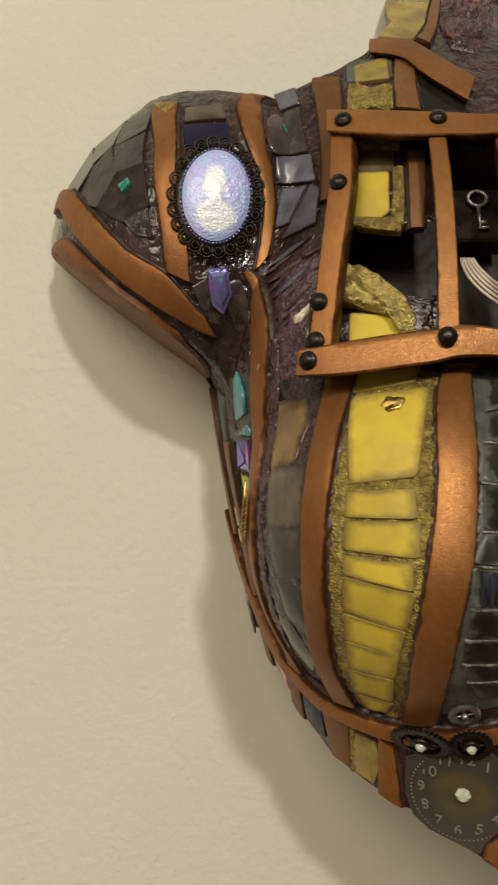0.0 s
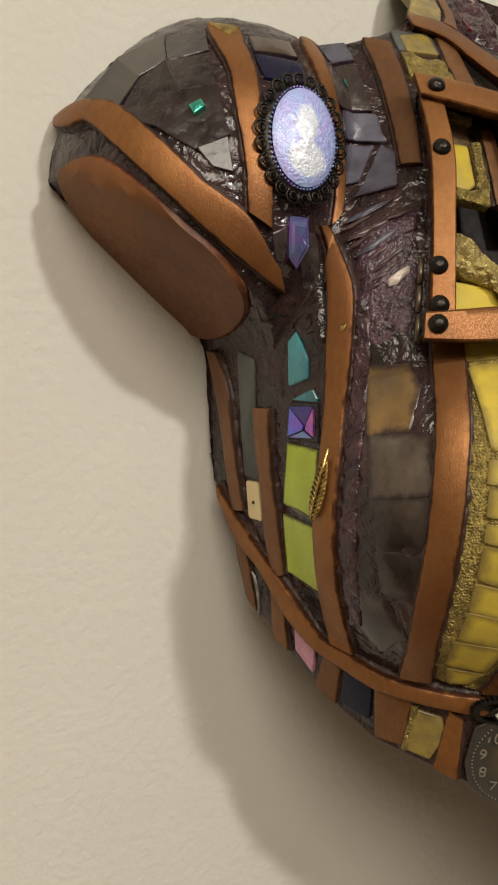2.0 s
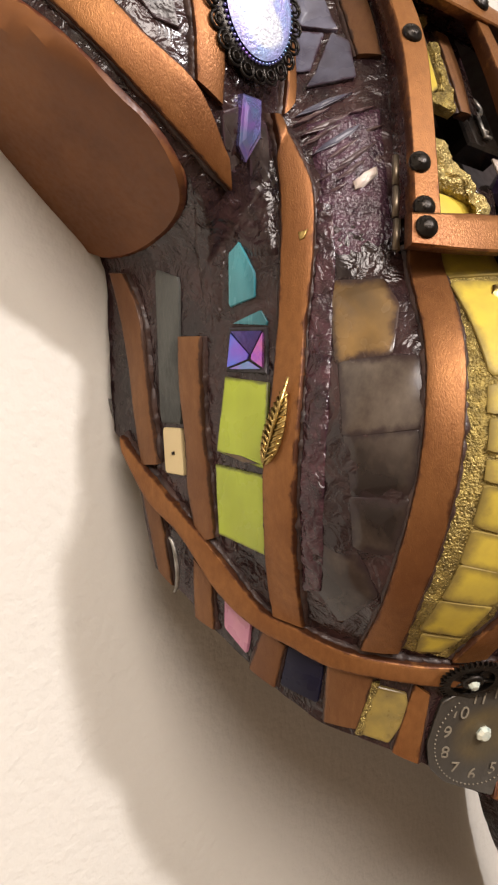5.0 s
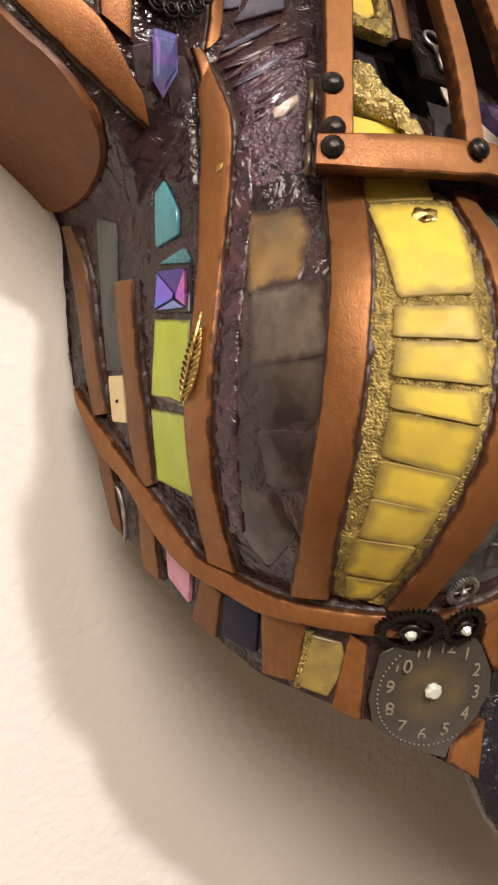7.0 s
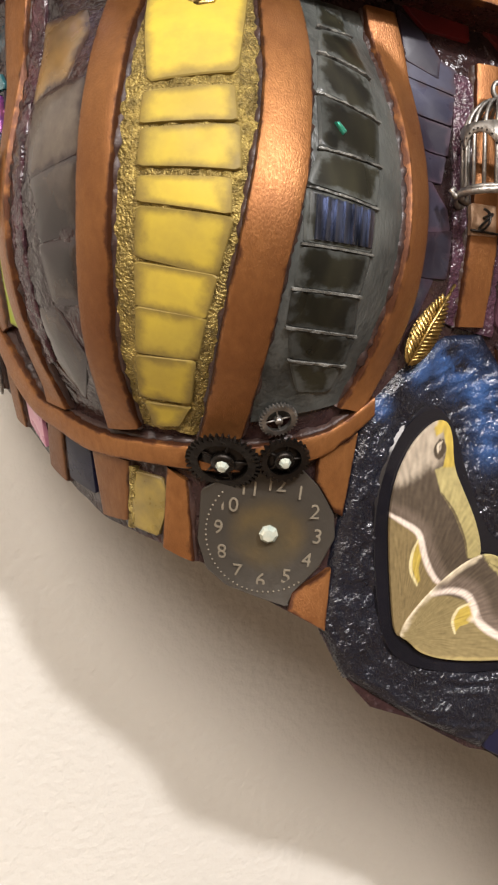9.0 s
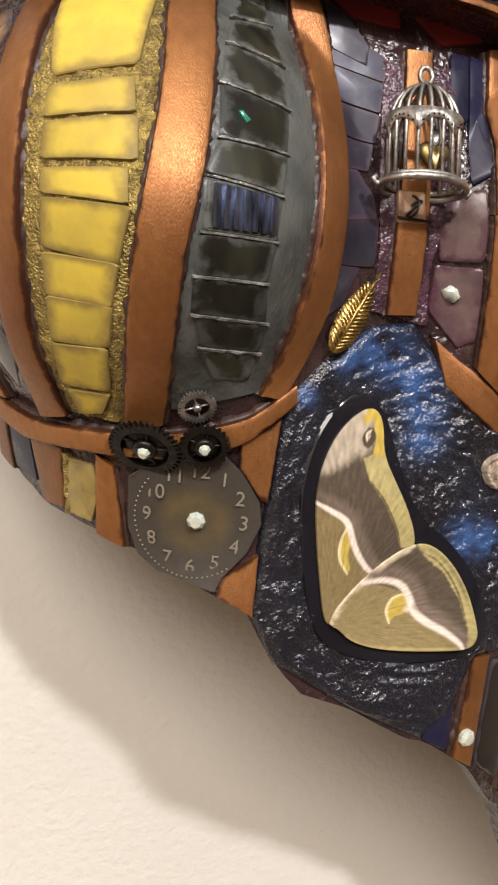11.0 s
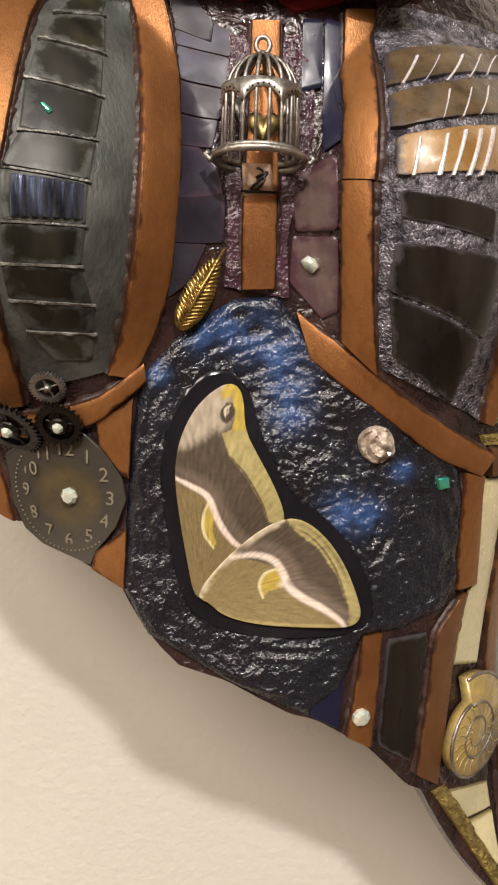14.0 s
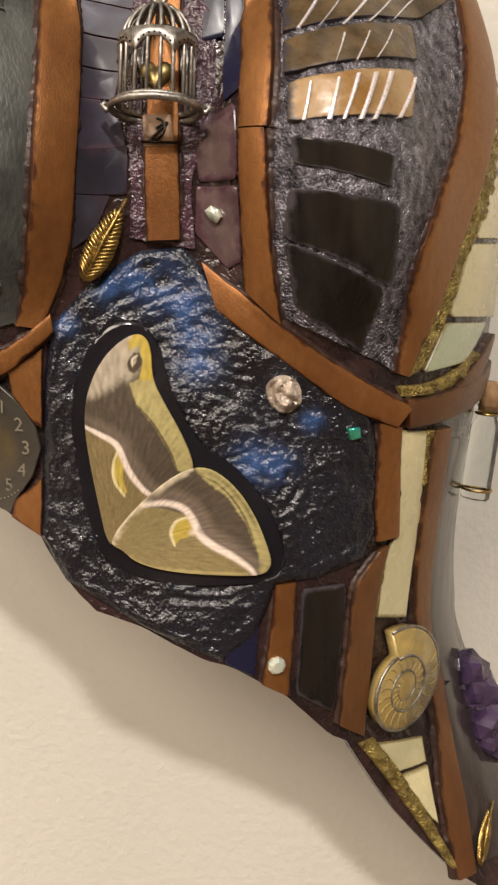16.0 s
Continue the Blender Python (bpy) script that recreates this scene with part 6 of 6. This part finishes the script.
for k in range(n // 2):
    a = k * math.tau / (n // 2)
    bmesh.ops.create_icosphere(bm, subdivisions=1, radius=0.00035, matrix=pose(*up(a, R + 0.001, low[k * 2] + 0.0009)))
part("bead_row", bm, BLACK_METAL, birdcage)
bm = bmesh.new()
tube(bm, [(0.0022 * math.cos(a), H + 0.0155 + 0.0024 * math.sin(a), 0) for a in np.linspace(0, math.tau, 14, endpoint=False)], 0.0008, 6, True)
bmesh.ops.create_icosphere(bm, subdivisions=2, radius=0.0019, matrix=pose(0, H + 0.0122, 0))
part("hanging_ring", bm, SILVER, birdcage)
for sx in (-1, 1):
    bm = bmesh.new()
    tube(bm, [(sx * (R + 0.0015), 0.0005, 0), (sx * (R + 0.004), -0.0006, 0), (sx * (R + 0.0052), 0.0008, 0), (sx * (R + 0.004), 0.0016, 0)], 0.0009, 6)
    part("scroll", bm, SILVER, birdcage)
bm = bmesh.new()
outline = [(0.0050 * math.sin(t) ** 3, 0.0042 * (math.cos(t) - 0.38 * math.cos(2 * t) - 0.15 * math.cos(3 * t) - 0.05 * math.cos(4 * t))) for t in np.linspace(0, math.tau, 30, endpoint=False)]
plate(bm, outline[::-1], 0.0, 0.0022, 0.0012)
part("heart", bm, BRASS, birdcage, "brass heart").matrix_world = birdcage.matrix_world @ pose(0.0005, 0.0072, R * FLAT * 0.6)

(u, v), = [(8.4, 46.6)]
scroll = charm("wire_scroll", "small black wire scroll on the copper strap", "ornament", u, v, 3.0)
bm = bmesh.new()
tube(bm, [(0.0022 * math.sin(3.2 * s * math.pi) + 0.0012 * (s - 0.5), 0.0035 * math.cos(2.4 * s * math.pi) * (1 - 0.4 * s), 0.0004) for s in np.linspace(0, 1, 30)], 0.0004, 5)
tube(bm, [(-0.005, -0.003, 0.0004), (0.0055, -0.0034, 0.0004)], 0.0004, 5)
part("wire", bm, BLACK_METAL, scroll)

# ---- moth wings in their glossy dish ----
dish = tile("moth_dish", [(-2.5, -37), (-1.5, -20.1), (1.1, -8.8), (4.8, -4.6), (7.4, -11.3), (8.6, -23.7), (11.8, -43), (15.1, -48), (19.1, -61.1), (21.2, -77.5), (20.3, -86.5), (15.3, -87.6), (8.6, -87.2), (3, -83), (0.4, -76.1), (-1.2, -59.8)], DISH, sculpture, h=3.0, dome_mm=0.0, round_off=2, step=2.0, edge=0.8, label="glossy black dish under the moth wings")
moth = new("moth_wings")
tagged(moth, "pair of olive and brown moth wings set in the black dish", "moth wings")


def along(path, q):
    """Distance in mm from places q to a path of (u, v), and how far along it (0 to 1)."""
    p = spread_out(path, 60) * (SPAN, 1)
    d = np.linalg.norm(q[:, None] - p[None], axis=2)
    return d.min(1), d.argmin(1) / 59.0


def within(poly, q):
    """How far in mm each place lies inside an outline of (u, v); outside: minus."""
    p = np.array(poly, float) * (SPAN, 1)
    inside, near = np.zeros(len(q), bool), np.full(len(q), 99.0)
    for (ax, ay), (bx, by) in zip(p, np.roll(p, -1, 0)):
        inside ^= ((ay > q[:, 1]) != (by > q[:, 1])) & (q[:, 0] < (bx - ax) * (q[:, 1] - ay) / (by - ay + 1e-9) + ax)
        s = np.clip(((q[:, 0] - ax) * (bx - ax) + (q[:, 1] - ay) * (by - ay)) / ((bx - ax) ** 2 + (by - ay) ** 2 + 1e-9), 0, 1)
        near = np.minimum(near, np.hypot(q[:, 0] - ax - s * (bx - ax), q[:, 1] - ay - s * (by - ay)))
    return np.where(inside, near, -near)


def wing(name, outline, h, ground, zones, lines, root, label):
    """A wing whose scales are coloured by zones (outline, colour, softness) and lines (path, colour, half width, softness)."""
    ob = tile(name, outline, WING, moth, h=h, dome_mm=0.3, round_off=2, step=0.28, sink=-(h - 0.9), edge=0.25, label=label)
    q = LAID[ob.name]
    base = np.array(root) * (SPAN, 1)
    ang, far = np.arctan2((q - base)[:, 1], (q - base)[:, 0]), np.linalg.norm(q - base, axis=1)
    wob = np.array([noise.noise(Vector((a, b, 0)) * 0.9) for a, b in q])
    hair = np.array([noise.noise(Vector((a * 40, r * 0.25, 3))) for a, r in zip(ang, far)])
    step = lambda x, a, b: np.clip((x - a) / (b - a), 0, 1) ** 2 * (3 - 2 * np.clip((x - a) / (b - a), 0, 1))
    mix = lambda col, c, f: col * (1 - f[:, None]) + np.asarray(c) * f[:, None]
    col = np.repeat(np.array(ground)[None], len(q), 0)
    for poly, c, soft in zones:
        col = mix(col, c, step(within(poly, q) + (0.25 * wob + 0.35 * hair) * (min(soft, 1.3) if soft > 0.7 else 0.15), -soft / 2, soft / 2))
    for path, c, half, soft in lines:
        d, s = along(path, q)
        wide = half * (0.35 + 0.65 * np.sin(np.pi * np.clip(s, 0.03, 0.97)) ** 0.5)
        col = mix(col, c, 1 - step(d + 0.12 * wob, wide - soft * 0.5, wide + soft * 0.5))
    col = col * (1 + 0.34 * hair + 0.12 * wob)[:, None]
    data = ob.data.color_attributes.new("scales", "FLOAT_COLOR", "POINT")
    data.data.foreach_set("color", np.concatenate([np.clip(col, 0.01, 0.9), np.ones((len(q), 1))], 1).astype(np.float32).ravel())
    return ob


scales = WING.node_tree.nodes.new("ShaderNodeVertexColor")
scales.layer_name = "scales"
WING.node_tree.links.new(scales.outputs[0], WING.node_tree.nodes["Principled BSDF"].inputs["Base Color"])
OLIVE, DUSK, TAN_SCALE, CREAM_SCALE, STRAW, LEMON = (0.180, 0.135, 0.062), (0.072, 0.055, 0.038), (0.34, 0.29, 0.22), (0.66, 0.56, 0.48), (0.33, 0.28, 0.12), (0.40, 0.30, 0.06)
wing("upper_wing", [(2.8, -74.1), (1.7, -72.7), (0.9, -62.4), (0, -49.3), (-0.6, -36.8), (-0.3, -28), (0.9, -19.7), (2.7, -13.5), (4.6, -9.9), (5.9, -10), (6.7, -13.6), (6.9, -23.1), (8.3, -30.6), (10, -39.1), (11.2, -47.6), (11.1, -51.5), (8.1, -58.8), (5.1, -67.6)], 4.2, OLIVE,
     [([(-1.1, -37.3), (0.9, -39.2), (3, -42.9), (4.4, -51), (6.1, -56.7), (8.1, -60.5), (11.4, -51.9), (10.8, -45), (6, -26.4), (6.5, -6.7), (2.2, -9.9), (-1.5, -26.3)], DUSK, 0.9),
      ([(-1, -28.8), (1.1, -27.7), (2.3, -26.4), (3.5, -23.4), (5, -22.8), (6.9, -5.1), (2.2, -6.7), (-1.4, -21.3)], TAN_SCALE, 4.0),
      ([(4.5, -24.1), (5.7, -22.8), (6.8, -21.5), (7.5, -22.8), (11.4, -46.8), (11.4, -51.5), (9.5, -50.5), (8.8, -45), (7.1, -36.8), (5.3, -30.6)], STRAW, 0.6),
      ([(4.2, -12.2), (5.1, -9), (6.6, -10), (7.2, -18.2), (7, -23.4), (5.5, -23.4), (5.9, -18.1), (5.4, -13.2), (4.5, -14.5)], LEMON, 0.6),
      ([(3.3, -44.1), (2.8, -48.1), (2.9, -52.9), (3.8, -57.8), (4.1, -56.7), (3.7, -52.9), (3.9, -47.6), (3.6, -44.3)], LEMON, 0.5)],
     [([(-0.2, -34.7), (1.4, -36.8), (3.1, -39.8), (3.9, -42.4), (5, -48.8), (6.4, -54.3), (8.1, -58.4)], (0.13, 0.10, 0.075), 2.0, 3.0),
      ([(-0.6, -36.8), (0.9, -38.8), (2.7, -41.5), (3.4, -43.9), (4.4, -50.5), (5.8, -56), (7.8, -60.2)], CREAM_SCALE, 0.95, 0.9),
      ([(3.2, -44.5), (2.7, -48.4), (2.8, -53.6), (3.8, -58.1)], (0.60, 0.52, 0.28), 0.5, 0.4),
      ([(5.4, -30.8), (7.2, -36.8), (8.9, -45.3), (9.5, -50.5)], (0.11, 0.085, 0.045), 0.4, 0.4),
      ([(5, -15.8), (4.6, -18.1), (4.9, -20.1), (5.5, -18.1), (5.4, -15.8)], (0.06, 0.045, 0.03), 1.0, 0.4), ([(5.3, -16), (4.8, -17.1), (4.8, -19.1)], (0.55, 0.48, 0.36), 0.4, 0.3)],
     [(2.6, -73.1)][0], "olive and brown moth forewing with a pale band")
wing("lower_wing", [(2.5, -73.9), (2.2, -71.9), (3.5, -66.4), (5.7, -59.6), (8.6, -52.9), (11, -49.5), (13.2, -49.9), (15.6, -55.7), (17.6, -64.8), (19, -75.8), (19.3, -80.3), (18.4, -83.6), (14.4, -83.1), (8.6, -81.8), (5, -79.1), (3.4, -74.9)], 4.8, (0.21, 0.165, 0.075),
     [([(5.2, -61.4), (7.8, -61.5), (10, -63.4), (10.9, -66.4), (11.5, -70.4), (12.8, -74), (15.1, -77.6), (16.8, -81.4), (17.9, -85.5), (20.2, -82.3), (18.4, -62.5), (13.3, -46.7), (8.2, -51.7)], (0.078, 0.060, 0.042), 0.8),
      ([(11, -48.3), (13.3, -48.4), (16.1, -54.5), (18.4, -66), (20.2, -80.4), (19, -85.7), (18, -83.7), (17.9, -77.4), (16.7, -67.5), (14.7, -58.7), (12.4, -53.5)], STRAW, 0.8),
      ([(10.8, -64.5), (9.4, -65.5), (8.7, -69), (9.1, -72.9), (9.7, -71.1), (10.6, -70.4), (11.2, -67.6)], LEMON, 0.6)],
     [([(2.4, -73.2), (3.7, -66), (5.7, -60.3), (8.7, -53.4), (11.1, -50.2)], (0.52, 0.45, 0.32), 0.9, 0.6),
      ([(6.5, -58.6), (8.7, -57.9), (10.5, -59.6), (11.7, -63.5), (12.5, -68.4), (13.9, -71.6), (16, -75.6), (17.7, -79.7)], (0.15, 0.115, 0.088), 2.2, 3.2),
      ([(5.8, -60.9), (8.1, -60.1), (10, -61.7), (11, -65.2), (11.7, -69.7), (13.1, -73.3), (15.2, -76.9), (17, -81), (17.7, -84)], CREAM_SCALE, 1.15, 1.2),
      ([(10.6, -64.3), (9.3, -65.7), (8.7, -69.2), (9.1, -73.3)], (0.60, 0.52, 0.30), 0.5, 0.4),
      ([(11.6, -51.4), (14.1, -55.6), (16.4, -64.9), (17.9, -77.4)], (0.12, 0.095, 0.045), 0.35, 0.3), ([(12.4, -50.4), (14.9, -55.6), (17.1, -64.9), (18.5, -76.6)], (0.16, 0.13, 0.06), 0.3, 0.3),
      ([(2.9, -74.2), (5.3, -78.9), (9.2, -81.3), (16.7, -82.6)], (0.36, 0.29, 0.12), 0.5, 0.5)],
     [(2.7, -73.2)][0], "olive and brown moth hindwing with a pale band")
pearl = tile("pearl_lump", [(18.5, -26.7), (19.4, -22.8), (20.9, -22.2), (22.1, -25.2), (22.2, -30.4), (21, -34.3), (19.3, -32.7)], PEARL, sculpture, h=5.0, dome_mm=2.5, lump=2.4, lump_size=0.003, step=0.8, round_off=2, label="rough pearl nugget")
tile("green_chip", [(27.1, -39), (28.4, -38.8), (28.6, -42.1), (27.5, -42.6)], FILM_GREEN, sculpture, h=4.2, round_off=0, label="green shimmering chip")

# ---- ammonite, vial and amethyst at the waist ----
(u, v), = [(38.1, -132.9)]
fossil = charm("ammonite_fossil", "polished golden ammonite fossil glued on cream glass", "fossil", u, v, 3.0, 10)
fossil.matrix_world = fossil.matrix_world @ Matrix.Diagonal((1.12, 1.12, 1, 1))
reach_mm = lambda a: float(np.interp(a, [0, 0.25, 0.5, 0.75, 1.0], [0.0205, 0.0172, 0.0147, 0.0133, 0.0112]))
spin = lambda a: math.radians(100 - 360 * a)
bm = bmesh.new()
outline = [(reach_mm(a) * math.cos(spin(a)), reach_mm(a) * math.sin(spin(a))) for a in np.linspace(0, 1, 60)]
plate(bm, outline[::-1], -0.002, 0.0026, 0.0009)
part("polished_half", bm, AMMONITE, fossil, "golden chambered half")
bm = bmesh.new()
tube(bm, [(x * 1.0, y * 1.0, 0.0018) for x, y in outline], 0.0006, 6)
part("pearly_rim", bm, SILVER, fossil, "silvery outer rim")
bm = bmesh.new()
spiral = []
for a in np.linspace(0, 1.9, 80):
    k = reach_mm(a % 1) * (0.54 ** (1 + int(a)))
    k = reach_mm(1.0) * 0.98 * math.exp(-0.62 * a)
    spiral.append((k * math.cos(spin(a)), k * math.sin(spin(a)), 0.0027))
tube(bm, spiral, [0.0005 - 0.00035 * i / 80 for i in range(80)], 5)
part("whorl_line", bm, SILVER, fossil)
for a in np.linspace(0.22, 1.9, 34):
    k0 = reach_mm(1.0) * 0.98 * math.exp(-0.62 * a)
    k1 = reach_mm(a) * 0.95 if a < 1 else reach_mm(1.0) * 0.98 * math.exp(-0.62 * (a - 1)) * 0.96
    bm = bmesh.new()
    tube(bm, [((k0 + (k1 - k0) * f) * math.cos(spin(a) - 0.10 * math.sin(f * 3.1)), (k0 + (k1 - k0) * f) * math.sin(spin(a) - 0.10 * math.sin(f * 3.1)), 0.0026) for f in np.linspace(0, 1, 6)], 0.00028, 4)
    part("septum", bm, AMMONITE, fossil)

vial = new("glass_vial")
vial.matrix_world = pose(0.2625, -0.062, 1.3255, 3, 6, 0) @ Matrix.Diagonal((0.85, 0.85, 0.95, 1))
tagged(vial, "tiny corked glass vial with a wire collar at the waist", "vial")
bm = bmesh.new()
lathe(bm, [(0.0055, 0.0), (0.0065, 0.001), (0.0066, 0.030), (0.0045, 0.034), (0.0045, 0.038), (0.0052, 0.039)], 20)
part("bottle", bm, CLEAR, vial, "clear glass bottle")
bm = bmesh.new()
lathe(bm, [(0.0042, 0.0365), (0.0046, 0.044), (0.0049, 0.048), (0.0046, 0.0485)], 16)
part("cork", bm, CORK, vial, "cork stopper")
for z in (0.0045, 0.0355):
    bm = bmesh.new()
    tube(bm, ring_path(0.0069 if z < 0.01 else 0.0051, z, 22), 0.0006, 6, True)
    part("wire_collar", bm, GOLD, vial, "gold wire collar")

cluster = charm("amethyst_cluster", "cluster of dark purple amethyst crystals at the waist", "crystal", 57, -165, 2.0)
for x, y, size in ((0, 0.014, 0.0085), (0.003, 0.004, 0.0095), (0.001, -0.008, 0.0095), (0.004, -0.018, 0.008), (-0.003, 0.007, 0.0065), (-0.002, -0.014, 0.006)):
    bm = bmesh.new()
    bmesh.ops.create_icosphere(bm, subdivisions=2, radius=size)
    for w in bm.verts:
        w.co *= 1 + 0.35 * noise.noise(w.co * 260 + Vector((x, y, 0)) * 900)
    part("crystal", bm, AMETHYST, cluster, smooth=False).matrix_basis = pose(x + 0.004, y + 0.004, 0.001)

(u, v), = [(-57.3, -0.7)]
hook = charm("hook_charm", "thin curved silver hook hanging below the flank straps", "charm", u, v, 2.4)
bm = bmesh.new()
tube(bm, [(0.0030 * math.cos(a) - 0.001, 0.0098 * math.sin(a), 0.0004) for a in np.linspace(-1.45, 1.5, 18)], [0.0004 + 0.0005 * math.sin(math.pi * k / 17) for k in range(18)], 6)
part("wire", bm, SILVER, hook)
